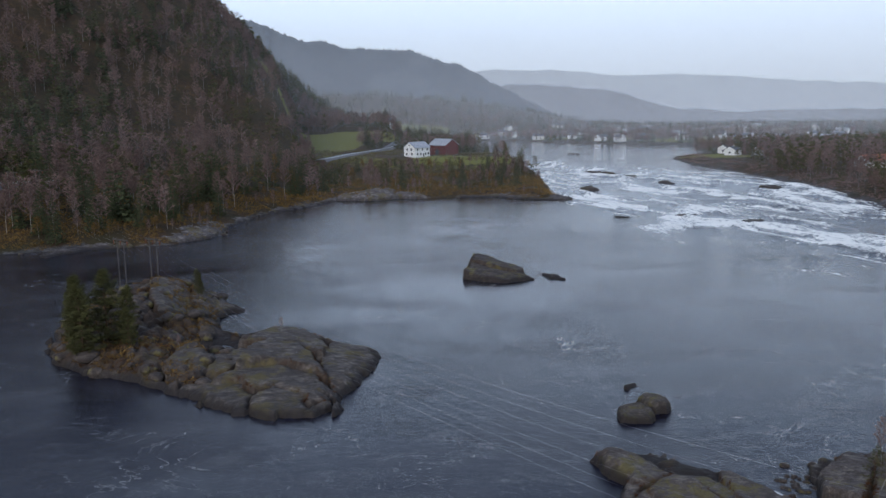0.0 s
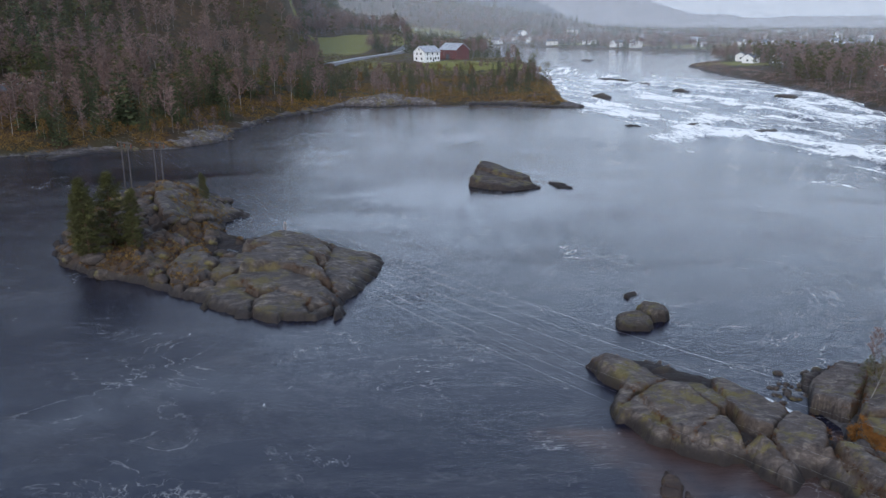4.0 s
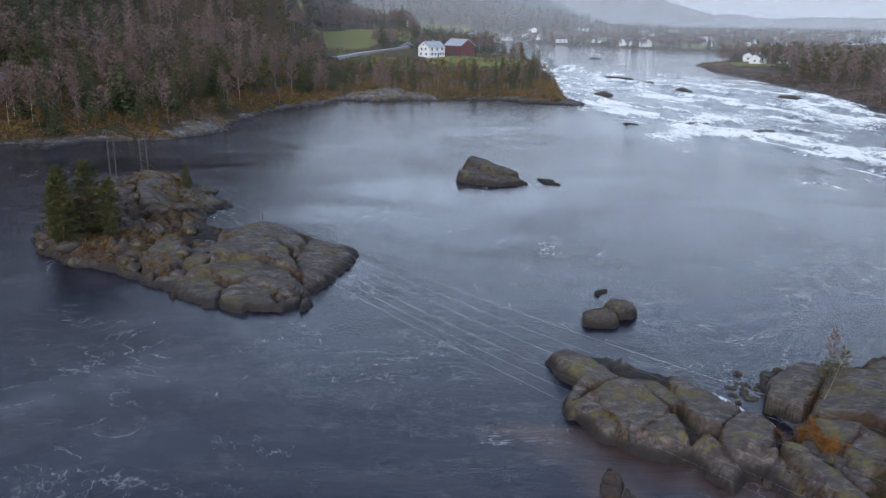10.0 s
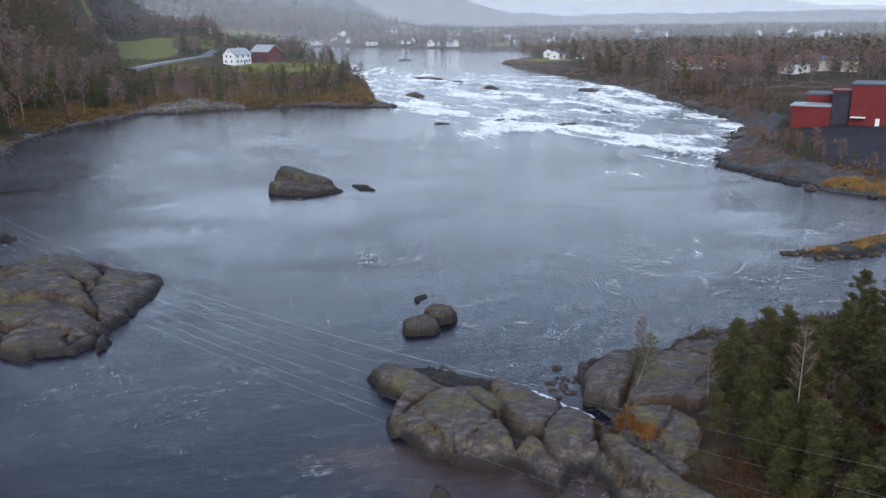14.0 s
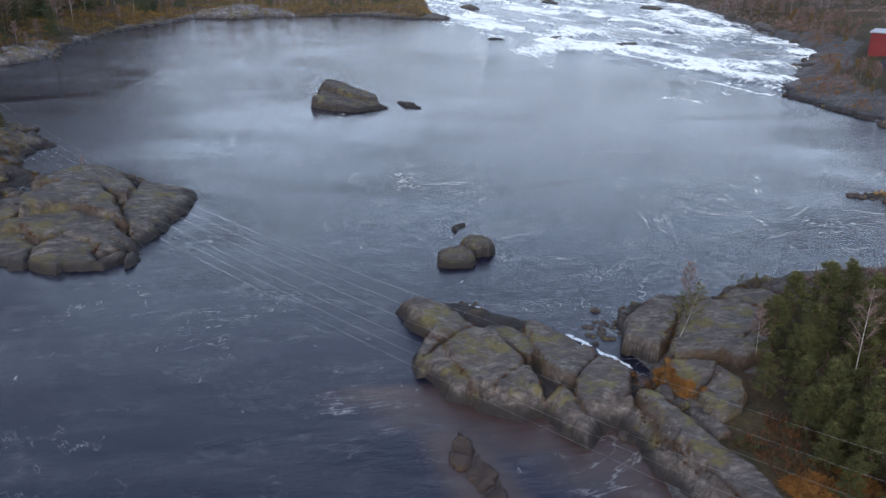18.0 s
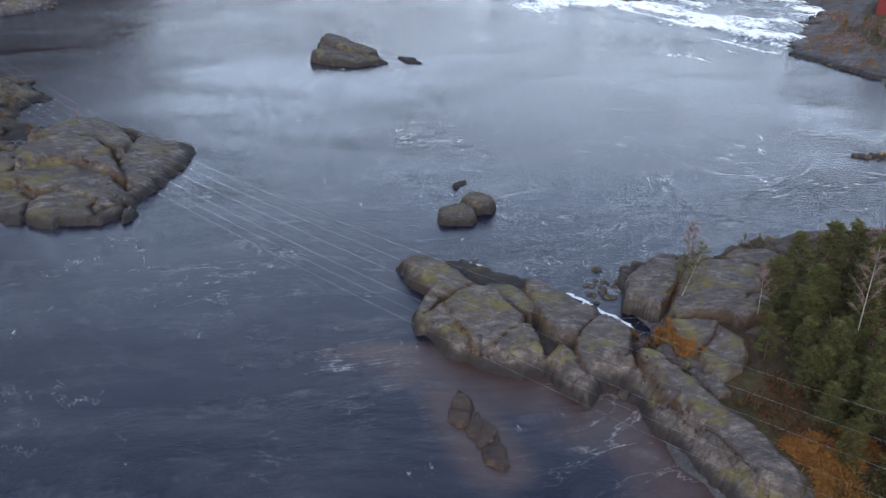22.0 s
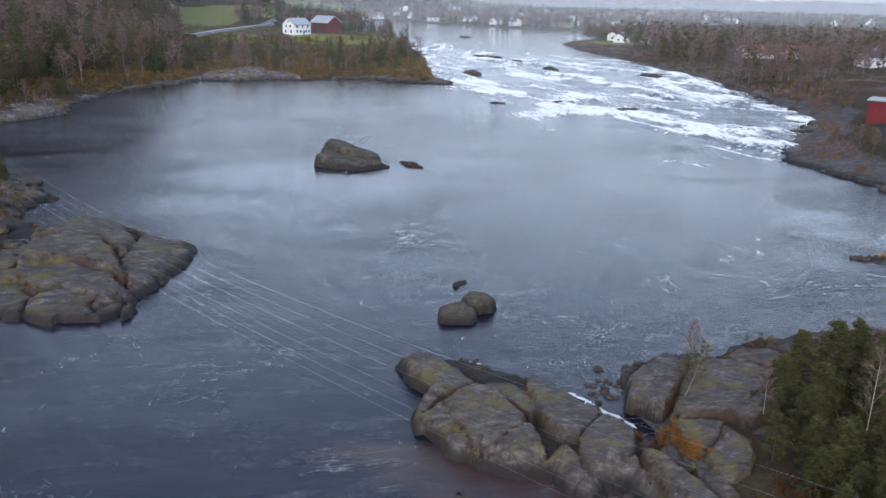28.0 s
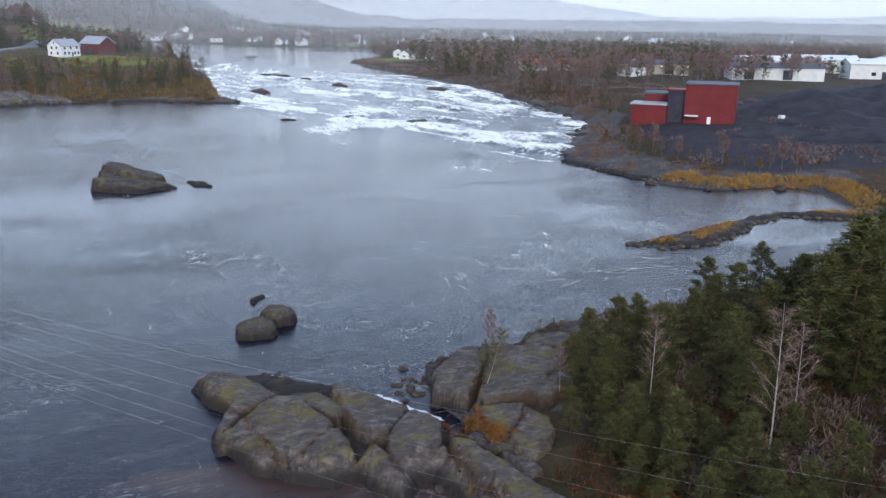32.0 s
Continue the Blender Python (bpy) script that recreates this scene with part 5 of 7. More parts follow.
def spruce_parts(seed, h, tiers, blades, big=1.0, slim=0.17):
    rs = np.random.RandomState(seed)
    trunk = stack([tube([(0, 0, 0), (0, 0, h * 0.5), (0, 0, h)], [0.013 * h, 0.008 * h, 0.001 * h], 5)])
    crown = []
    for i in range(tiers):
        k = 0.08 + 0.9 * i / tiers
        w = h * 0.17 * (1 - k) ** 0.85 + 0.02 * h
        nb = max(4, int(9 * (1 - k) + 3))
        for j in range(nb):
            an = 2 * math.pi * (j + rs.rand()) / nb
            L = w * rs.uniform(0.75, 1.15)
            p0 = np.array((0, 0, h * k + rs.uniform(-0.02, 0.02) * h))
            p1 = p0 + (math.cos(an) * L, math.sin(an) * L, -L * 0.3)
            for q in (0.55, 1.0):
                crown.append(clump(rs, p0 + (p1 - p0) * q, h * 0.05 * big * (1.2 - k * 0.6), blades, 0.35, slim))
    crown.append(clump(rs, (0, 0, h), h * 0.03, blades, 1.2))
    return trunk, stack(crown)


def birch_parts(seed, h, limbs, twigs, lean=0.05, wide=0.0022):
    """A leafless birch: pale stem, rising limbs and a haze of thin twigs."""
    rs = np.random.RandomState(seed)
    bend = rs.uniform(-lean, lean, 2) * h
    at = lambda k: np.array((bend[0] * k * k, bend[1] * k * k, h * k))  # noqa: E731
    stem = stack([tube([tuple(at(k)) for k in (0, 0.3, 0.6, 0.85, 1)], [0.0068 * h, 0.0055 * h, 0.004 * h, 0.0025 * h, 0.001 * h], 5)])
    limb, tw = [], []
    for i in range(limbs):
        k = 0.3 + 0.65 * (i + rs.rand()) / limbs
        an, L = i * 2.4 + rs.uniform(-0.4, 0.4), h * 0.33 * (1.1 - k) * rs.uniform(0.7, 1.2)
        p0 = at(k)
        p1 = p0 + (math.cos(an) * L * 0.75, math.sin(an) * L * 0.75, L * 0.75)
        limb.append(tube([tuple(p0), tuple(p1)], [0.0026 * h, 0.0006 * h], 3))
        n = twigs
        q = p0 + (p1 - p0) * rs.uniform(0.25, 1.05, (n, 1))
        dirs = np.stack([np.cos(an) + rs.normal(size=n) * 0.8, np.sin(an) + rs.normal(size=n) * 0.8, rs.uniform(0.1, 1.3, n)], 1)
        dirs /= np.linalg.norm(dirs, axis=1)[:, None]
        side = np.cross(dirs, rs.normal(size=(n, 3)))
        side /= np.linalg.norm(side, axis=1)[:, None]
        Lt = h * rs.uniform(0.05, 0.11, (n, 1)) * (1.5 if wide > 0.004 else 1.0)
        v = np.stack([q - side * wide * h, q + side * wide * h, q + dirs * Lt], 1).reshape(-1, 3)
        tw.append((v, np.arange(3 * n).reshape(-1, 3)))
    return stem, stack(limb), stack(tw)


PINE_LABEL = "tall dark green pine with a bare lower trunk"


def make_pine(seed, h, clumps=150, blades=14, label=PINE_LABEL, mat=None, bare=0.3, spread=0.28):
    t, c = pine_parts(seed, h, clumps, blades, bare=bare, slim=0.062, big=1.25, spread=spread)
    root = thing("pine_tree", label, "tree", "pines")
    part("trunk", fast_mesh("trunk", *t, [BARK], shade=True), root)
    part("crown", fast_mesh("crown", *c, [mat or PINE]), root)
    return root


def make_spruce(seed, h, tiers=16, blades=8, label="narrow dark green spruce on the bank"):
    t, c = spruce_parts(seed, h, tiers, blades)
    root = thing("spruce_tree", label, "tree", "spruces")
    part("trunk", fast_mesh("trunk", *t, [BARK], shade=True), root)
    part("crown", fast_mesh("crown", *c, [SPRUCE]), root)
    return root


def make_birch(seed, h, limbs=22, twigs=40, label="leafless birch with a white stem", leaf=None, wide=0.0016):
    s, l, t = birch_parts(seed, h, limbs, twigs, wide=wide)
    root = thing("birch_tree", label, "tree", "birches")
    part("trunk", fast_mesh("trunk", *s, [BIRCHBARK], shade=True), root)
    part("bough", fast_mesh("bough", *l, [TWIG], shade=True), root)
    part("crown", fast_mesh("crown", *t, [leaf or TWIG]), root)
    return root


def drop(x, y, sink=0.15):
    return float(ground_height(np.array([x]), np.array([y]))[0]) - sink


def head_room(x, y, z):
    """Trees stay low in front of the farm, which looks out over the river."""
    az, r = np.degrees(np.arctan2(x - 5, y)), np.hypot(x - 5, y)
    low = (az > -9.6) & (az < 2.2) & (r < 510)
    point = (az >= 2.2) & (az < 8) & (r < 620)
    return np.where(low, np.maximum(31 - r * 0.0405 - z, 1.6), np.where(point, 11.0, 99.0))


def plant(master, spots, rs, used=[False]):
    """Copies a tree to spots (x, y, scale[, z])."""
    made = []
    for i, s in enumerate(spots):
        x, y, k = s[:3]
        z = s[3] if len(s) > 3 else drop(x, y)
        m = Matrix.Translation((x, y, z)) @ Matrix.Rotation(rs.uniform(0, 6.28), 4, "Z")
        if i == 0 and master.name not in used:
            master.matrix_basis = m @ Matrix.Diagonal((k, k, k, 1))
            ob = master
        else:
            ob = copy_thing(master, m)
            ob.scale = (k, k, k)
        made.append(ob)
    return made


rs = np.random.RandomState(7)
# pines on the near right bank: (x, y, height)
BANKPINES = [(37.5, 57.5, 7), (40, 59.5, 8), (42.8, 60, 8.5), (45.4, 61.1, 9.4), (43.5, 55, 9.5), (48.9, 58.3, 10.5), (52.6, 60.5, 10.8), (55.2, 60.8, 11.4),
             (52.8, 54.8, 12), (59.7, 60.6, 10.6), (61.7, 60, 12), (54.1, 50.6, 13.5), (60.7, 55.2, 14.3), (57, 50.2, 16.2), (61.7, 52.1, 16.4), (46.5, 51.5, 9.5),
             (49.5, 54, 9), (50, 47.5, 11), (44.5, 47, 8.5), (41, 52.5, 7.5), (65, 57, 15), (67, 50, 16), (70, 62, 14), (76, 66, 13), (84, 70, 12), (63, 45, 15),
             (56, 43, 13), (47, 42, 9), (72, 55, 15), (80, 60, 14), (92, 76, 11), (52, 66, 8.5), (58, 68, 9.5), (66, 69, 10), (39, 47, 5.5), (42, 42, 6), (41, 56, 5), (46, 57, 6.5), (50, 62, 7), (55, 56, 9), (58, 46, 12), (48, 49, 8), (53, 45.5, 10), (45, 44, 7), (64, 62, 11), (70, 56, 14), (44, 51.5, 6), (60, 40, 14), (66, 41, 15), (51, 38, 9), (56, 36, 12), (75, 50, 16), (38, 50, 6), (36, 46, 5.5), (37.5, 41, 6), (40, 37, 7), (44, 38, 8), (47, 34, 9), (36, 34, 6.5), (41, 31, 7.5), (52, 33, 10.5), (48, 45, 9), (50.5, 42, 9.5), (46, 48.5, 8), (55, 47.5, 11), (39.5, 44, 6), (43, 34, 7), (62, 36, 13), (57, 39, 12), (34.2, 52.2, 5.4), (35.6, 50, 6.2), (34.4, 47.6, 5.6), (36.2, 48, 7), (34, 44.4, 5), (35.8, 43, 6.4), (33.6, 41.4, 4.4), (35.4, 39.4, 6), (37.6, 45.4, 7.6), (37, 53.6, 6.6), (38.8, 55.2, 7.4), (37.4, 36.6, 6.8), (34.6, 36.6, 4.8), (39, 40.6, 8)]
masters = [make_pine(20 + i, 10.0, 250, 24, "dense dark green pine on the near bank", bare=0.12) for i in range(5)]
GAPS = {(50, 47.5), (47, 42), (45, 44), (50.5, 42), (48, 45), (53, 45.5), (42, 42), (56, 43), (57, 39), (50, 62), (52, 66)}
BANKPINES = [(x, y, h * (0.86 if x > 44 and y > 54 else 1.0)) for x, y, h in BANKPINES if (x, y) not in GAPS]
for i, mst in enumerate(masters):
    plant(mst, [(x, y, max(0.34, (h + 0.3 - drop(x, y)) / 10.0)) for x, y, h in BANKPINES[i::5]], rs)
# pines on the island
isle_pine = make_pine(31, 10.0, 300, 24, "bushy green pine on the rock island", bare=0.0, spread=0.24)
on_rock = lambda x, y: float(rock_at(np.array([x]), np.array([y]))[0][0]) - 0.15  # noqa: E731
plant(isle_pine, [(x, y, k, on_rock(x, y)) for x, y, k in ((-51.6, 106.1, 1.0), (-50, 110.5, 1.1), (-47.6, 111.4, 0.8), (-54.5, 111.4, 0.95), (-56, 115, 0.85), (-53, 107.5, 0.75), (-46, 108, 0.55), (-45, 137.5, 0.42), (-44.2, 136.6, 0.28))], rs)
# bent birch in the cleft of the cliff
cleft = make_birch(48, 10.0, 26, 60, "bent birch with a thin haze of olive twigs", SCRUB, wide=0.0014)
cleft.matrix_basis = pose(31.7, 61.6, 0.9, 0, 17, -25) @ Matrix.Scale(0.62, 4)
bush = make_pine(49, 10.0, 120, 14, "low green juniper at the foot of the birch", bare=0.02, spread=0.36)
plant(bush, [(33.2, 64.6, 0.3, 1.6), (36.2, 69.6, 0.16, 1.2), (41.2, 69.6, 0.2, 1.8), (43.4, 71, 0.16, 1.6)], rs)
# birches near the camera
bm1 = make_birch(41, 10.0, 20, 26, "slender leafless birch with a white stem")
plant(bm1, [(42.5, 42.4, 1.05, 3.4), (40, 51.3, 0.75, 3.2), (52, 40, 1.1), (47.5, 45.5, 0.8), (60, 47, 1.2)], rs)
green_birch = make_birch(43, 10.0, 26, 75, "slender birch with sparse brown twigs", TWIG, wide=0.0014)
plant(green_birch, [ (34.2, 65.5, 0.42, 2.6), (36, 57, 0.4, 2.9), (-38, 104, 0.2, 3.0), (-26, 112, 0.2, 3.2)], rs)

# ---- front row of the far-left bank and the farm point: single trees ----
def scatter(poly, n, rs, gap):
    xs, ys = [p[0] for p in poly], [p[1] for p in poly]
    out = []
    tries = 0
    while len(out) < n and tries < n * 60:
        tries += 1
        x, y = rs.uniform(min(xs), max(xs)), rs.uniform(min(ys), max(ys))
        if inside(np.array([x]), np.array([y]), poly)[0] and all((x - a) ** 2 + (y - b) ** 2 > gap * gap for a, b in out):
            out.append((x, y))
    return out


FRONT = [(-135, 205), (-100, 206), (-94, 222), (-76, 224), (-74, 255), (-73, 290), (-60, 315), (-48, 342), (-30, 338), (-16, 346), (6, 345), (24, 346),
         (38, 332), (44, 345), (46, 400), (50, 470), (30, 470), (-20, 440), (-60, 420), (-90, 340), (-110, 270), (-150, 250)]
spots = scatter(FRONT, 290, rs, 4.2)
spots = [(x, y) for x, y in spots if not (-30 < x < 30 and 440 < y < 500)]
fx_, fy_ = np.array([q[0] for q in spots]), np.array([q[1] for q in spots])
open_ = (signed(fx_, fy_, LEFT) < 17) & (fbm(fx_ / 12, fy_ / 12, 305, 2) > 0.5)
spots = [q for q, o in zip(spots, open_) if not o]
kinds = rs.rand(len(spots))
sp_m, bi_m, pi_m, bi_r = make_spruce(51, 10.0), make_birch(52, 10.0, 22, 80, wide=0.0032), make_pine(53, 10.0, 90, 9, "green pine on the wooded bank", bare=0.15), make_birch(54, 10.0, 20, 44, "birch with withered ochre leaves", RUSTLEAF, wide=0.006)
for mst, lo, hi, ha, hb in ((sp_m, 0, 0.28, 8, 16), (bi_m, 0.28, 0.6, 9, 16), (pi_m, 0.6, 0.85, 7, 13), (bi_r, 0.85, 1.0, 3, 8)):
    plant(mst, [(x, y, min(rs.uniform(ha, hb), float(head_room(x, y, drop(x, y))) * rs.uniform(0.3, 1.05)) / 10.0) for (x, y), k in zip(spots, kinds) if lo <= k < hi], rs)

plant(pi_m, [(26, 392, 1.35), (31, 398, 1.55), (36, 394, 1.2), (40, 402, 1.5), (44, 396, 1.1), (22, 384, 0.8), (47, 410, 1.1), (34, 384, 0.7)], rs)
sx_ = scatter([(-60, 372), (-30, 352), (10, 352), (36, 340), (46, 380), (40, 430), (-40, 428)], 30, rs, 6.5)
plant(pi_m, [(x, y, rs.uniform(0.35, 0.75)) for x, y in sx_], rs)
plant(sp_m, [(29, 388, 1.1), (38, 407, 1.3), (-86, 268, 1.7), (-92, 282, 1.9), (-84, 300, 1.6), (-104, 232, 1.8), (-70, 330, 1.5), (-112, 246, 1.7), (-78, 346, 1.6), (-60, 372, 1.5), (-97, 222, 1.6), (-86, 226, 1.2), (-80, 236, 1.4), (-61, 322, 1.3), (-110, 218, 1.3), (-74, 262, 1.2), (-52, 346, 1.2)], rs)
# bushes and saplings hanging over the shore rocks
SHORE = LEFT[4:19]
for mst, n, ha, hb in ((bi_r, 70, 1.5, 4.0), (pi_m, 22, 1.5, 4.5), (bi_m, 30, 3, 7)):
    spots = []
    for _ in range(n):
        k = rs.randint(len(SHORE) - 1)
        f = rs.rand()
        spots.append((SHORE[k][0] + (SHORE[k + 1][0] - SHORE[k][0]) * f - rs.uniform(1, 8), SHORE[k][1] + (SHORE[k + 1][1] - SHORE[k][1]) * f + rs.uniform(3, 9)))
    plant(mst, [(x, y, rs.uniform(ha, hb) / 10) for x, y in spots if signed(np.array([x]), np.array([y]), LEFT)[0] > 2.5], rs)


# ---- woods: too many to count ----
def wood(name, label, templates, spots, rs, hs, mats):
    """One mesh of many trees; templates give (verts, tris, slots) at height 1."""
    V, T, S, o = [], [], [], 0
    pick = rs.randint(0, len(templates), len(spots))
    xs, ys = np.array([s[0] for s in spots]), np.array([s[1] for s in spots])
    zs = ground_height(xs, ys) - 0.2
    room = head_room(xs, ys, zs)
    for i in range(len(spots)):
        v, t, s = templates[pick[i]]
        h, a = min(rs.uniform(*hs), room[i] * rs.uniform(0.2, 0.95)), rs.uniform(0, 6.28)
        c, d = math.cos(a) * h, math.sin(a) * h
        w = rs.uniform(0.85, 1.2)
        V.append(np.stack([(v[:, 0] * c - v[:, 1] * d) * w + xs[i], (v[:, 0] * d + v[:, 1] * c) * w + ys[i], v[:, 2] * h + zs[i]], 1))
        T.append(t + o)
        S.append(s)
        o += len(v)
    me = fast_mesh(name, np.concatenate(V), np.concatenate(T), mats, np.concatenate(S))
    return tagged(new(name, me), label, "woods", kind="stuff")


def low_tree(kind, seed):
    if kind == "birch":
        s, l, t = birch_parts(seed, 1.0, 13, 30, wide=0.006)
        return (np.concatenate([s[0], l[0], t[0]]), np.concatenate([s[1], l[1] + len(s[0]), t[1] + len(s[0]) + len(l[0])]),
                np.concatenate([np.zeros(len(s[1]), int), np.ones(len(l[1]) + len(t[1]), int)]))
    t, c = spruce_parts(seed, 1.0, 8, 3, 2.0, 0.26) if kind == "spruce" else pine_parts(seed, 1.0, 40, 4, bare=0.15, slim=0.26, big=1.9)
    return np.concatenate([t[0], c[0]]), np.concatenate([t[1], c[1] + len(t[0])]), np.concatenate([np.zeros(len(t[1]), int), np.ones(len(c[1]), int)])


def polar_spots(n, rs, az0, az1, r0, r1, test):
    a, r = np.radians(rs.uniform(az0, az1, n * 6)), np.sqrt(rs.uniform(r0 * r0, r1 * r1, n * 6))
    x, y = 5 + r * np.sin(a), r * np.cos(a)
    ok = test(x, y)
    return list(zip(x[ok][:n], y[ok][:n]))


ROAD = [(-175, 240), (-144, 264), (-131, 272), (-112, 300), (-98, 350), (-84, 400), (-66, 446), (-48, 478), (-34, 510), (-26, 560), (-22, 640), (-24, 720)]


def on_left(x, y):
    ok = (signed(x, y, LEFT) > 7 + 9 * (fbm(x / 11, y / 11, 306, 2) > 0.48)) & (~inside(x, y, FRONT) | (hashn(np.floor(x * 7).astype(np.int64), np.floor(y * 7).astype(np.int64), 3) < 0.5))
    ok &= (seg_dist(x, y, [(-82, 515), (-74, 555), (-52, 570)]) > 27) & (seg_dist(x, y, [(-14, 470), (26, 455)]) > 16)
    az, r = np.degrees(np.arctan2(x - 5, y)), np.hypot(x - 5, y)
    ok &= ~((az > -9.5) & (az < 3.5) & (r > 345) & (r < 520) & (fbm(x / 14, y / 14, 45, 2) > 0.44))
    return ok & (seg_dist(x, y, ROAD) > 4)


def on_right(x, y):
    ok = (signed(x, y, RIGHT) > 3) & (seg_dist(x, y, [(165, 230), (330, 230), (420, 330)]) > 45) & ~((y < 225) & (x > 110))
    ok &= ~((y > 400) & (x < 172))
    return ok & (seg_dist(x, y, [(170, 540), (186, 500)]) > 12) & (seg_dist(x, y, [(196, 385), (236, 388)]) > 14)


def on_far(x, y):
    return signed(x, y, FAR) > 6


low_b, low_s, low_p = [low_tree("birch", 60 + i) for i in range(4)], [low_tree("spruce", 70 + i) for i in range(3)], [low_tree("pine", 80 + i) for i in range(3)]
def thicket(test, seed, level, size=38):
    """Only where a patchy pattern is dense enough."""
    return lambda x, y: test(x, y) & (fbm(x / size, y / size, seed, 3) > level)


wood("birch_wood", "leafless brown birch wood on the hillside", low_b, polar_spots(2700, rs, -36, 1.8, 215, 700, thicket(on_left, 301, 0.36, 24)), rs, (6.5, 12.5), [GREYBARK, TWIG])
wood("spruce_wood", "dark spruce wood on the hillside", low_s, polar_spots(1100, rs, -38, 4, 250, 760, thicket(on_left, 302, 0.5)), rs, (8, 17), [BARK, SPRUCE])
wood("spruce_wood", "dark woods behind the farm", low_s, polar_spots(320, rs, -12, -3, 640, 1000, on_left), rs, (8, 13), [BARK, SPRUCE])
wood("pine_wood", "dark green pine wood on the hillside", low_p, polar_spots(620, rs, -38, 4, 225, 620, thicket(on_left, 303, 0.5)), rs, (6, 14), [BARK, PINE])
wood("birch_wood", "leafless birch wood along the far bank", low_b, polar_spots(1150, rs, 13, 46, 240, 620, on_right), rs, (6, 12), [GREYBARK, TWIG])
wood("pine_wood", "pine wood along the far bank", low_p, polar_spots(520, rs, 14, 48, 250, 680, on_right), rs, (5, 11), [BARK, PINE])
wood("pine_wood", "dark green pine belt behind the works", low_p, polar_spots(620, rs, 19, 40, 400, 640, on_right), rs, (8, 13), [BARK, PINE])
wood("spruce_wood", "dark woods round the far village", low_s, polar_spots(1500, rs, -8, 46, 700, 1500, on_far), rs, (8, 14), [BARK, SPRUCE])
wood("birch_wood", "leafless woods round the far village", low_b, polar_spots(800, rs, -4, 46, 700, 1300, on_far), rs, (7, 11), [GREYBARK, TWIG])
wood("birch_wood", "leafless birches along the far lake shore", low_b, polar_spots(700, rs, -1, 24, 720, 1120, on_far), rs, (6, 11), [GREYBARK, TWIG])
wood("spruce_wood", "dark woods on the plain beyond the works", low_s, polar_spots(900, rs, 17, 52, 560, 1700, on_right), rs, (7, 12), [BARK, SPRUCE])
wood("birch_wood", "leafless woods on the plain beyond the works", low_b, polar_spots(900, rs, 17, 52, 560, 1300, on_right), rs, (6, 11), [GREYBARK, TWIG])


# ---- buildings ----
def gable_roof(L, W, z, rise, over, thick):
    """Vertices and faces of a gabled roof slab along x."""
    a, b = L / 2 + over, W / 2 + over
    drop_ = rise * over / (W / 2)
    prof = [(-b, z - drop_), (0, z + rise), (b, z - drop_), (b, z - drop_ + thick), (0, z + rise + thick), (-b, z - drop_ + thick)]
    v = [(s * a, y, zz) for s in (-1, 1) for y, zz in prof]
    f = [(i, (i + 1) % 6, 6 + (i + 1) % 6, 6 + i) for i in range(6)] + [(5, 4, 1, 0), (4, 3, 2, 1), (6, 7, 10, 11), (7, 8, 9, 10)]
    return v, f


def house(name, label, category, x, y, z, turn, L, W, wall_h, rise, wall_mat, roof_mat, windows=(), chimney=True, group="", foundation=0.5, doors=()):
    """A gabled building: walls, roof, windows (side, along, up, width, height), doors and chimney."""
    root = thing(name, label, category, group)
    root.matrix_basis = pose(x, y, z, 0, 0, turn)
    a, b = L / 2, W / 2
    v = [(-a, -b, 0), (a, -b, 0), (a, b, 0), (-a, b, 0), (-a, -b, wall_h), (a, -b, wall_h), (a, b, wall_h), (-a, b, wall_h), (-a, 0, wall_h + rise), (a, 0, wall_h + rise)]
    f = [(0, 1, 5, 4), (2, 3, 7, 6), (1, 2, 6, 9, 5), (3, 0, 4, 8, 7), (3, 2, 1, 0)]
    part("wall", mesh_from("wall", v, f, wall_mat, shade=False), root)
    if foundation:
        part("foundation", box_mesh("foundation", -a - 0.04, -b - 0.04, -1.5, a + 0.04, b + 0.04, 0.02, PALEWALL), root)
    rv, rf = gable_roof(L, W, wall_h, rise, 0.45, 0.22)
    part("roof", mesh_from("roof", rv, rf, roof_mat, shade=False), root)
    if chimney:
        part("chimney", box_mesh("chimney", a * 0.2 - 0.4, -0.4, wall_h + rise * 0.6, a * 0.2 + 0.4, 0.4, wall_h + rise + 0.9, TANWALL), root)
    for side, along, up, w, h in windows:
        wx, wy, rot = {"s": (along, -b, 0), "n": (along, b, 180), "e": (a, along, 90), "w": (-a, along, -90)}[side]
        win = part("window", box_mesh("frame", -w / 2 - 0.09, -0.06, -h / 2 - 0.09, w / 2 + 0.09, 0.0, h / 2 + 0.09, WHITEPAINT), root)
        win.matrix_basis = pose(wx, wy, up, 0, 0, rot)
        part("pane", box_mesh("pane", -w / 2, -0.08, -h / 2, w / 2, -0.02, h / 2, GLASS), win)
    for side, along, w, h in doors:
        wx, wy, rot = {"s": (along, -b, 0), "e": (a, along, 90), "w": (-a, along, -90), "n": (along, b, 180)}[side]
        dr = part("door", box_mesh("door", -w / 2, -0.07, 0, w / 2, 0.02, h, DARKSTEEL), root)
        dr.matrix_basis = pose(wx, wy, 0, 0, 0, rot)
    return root


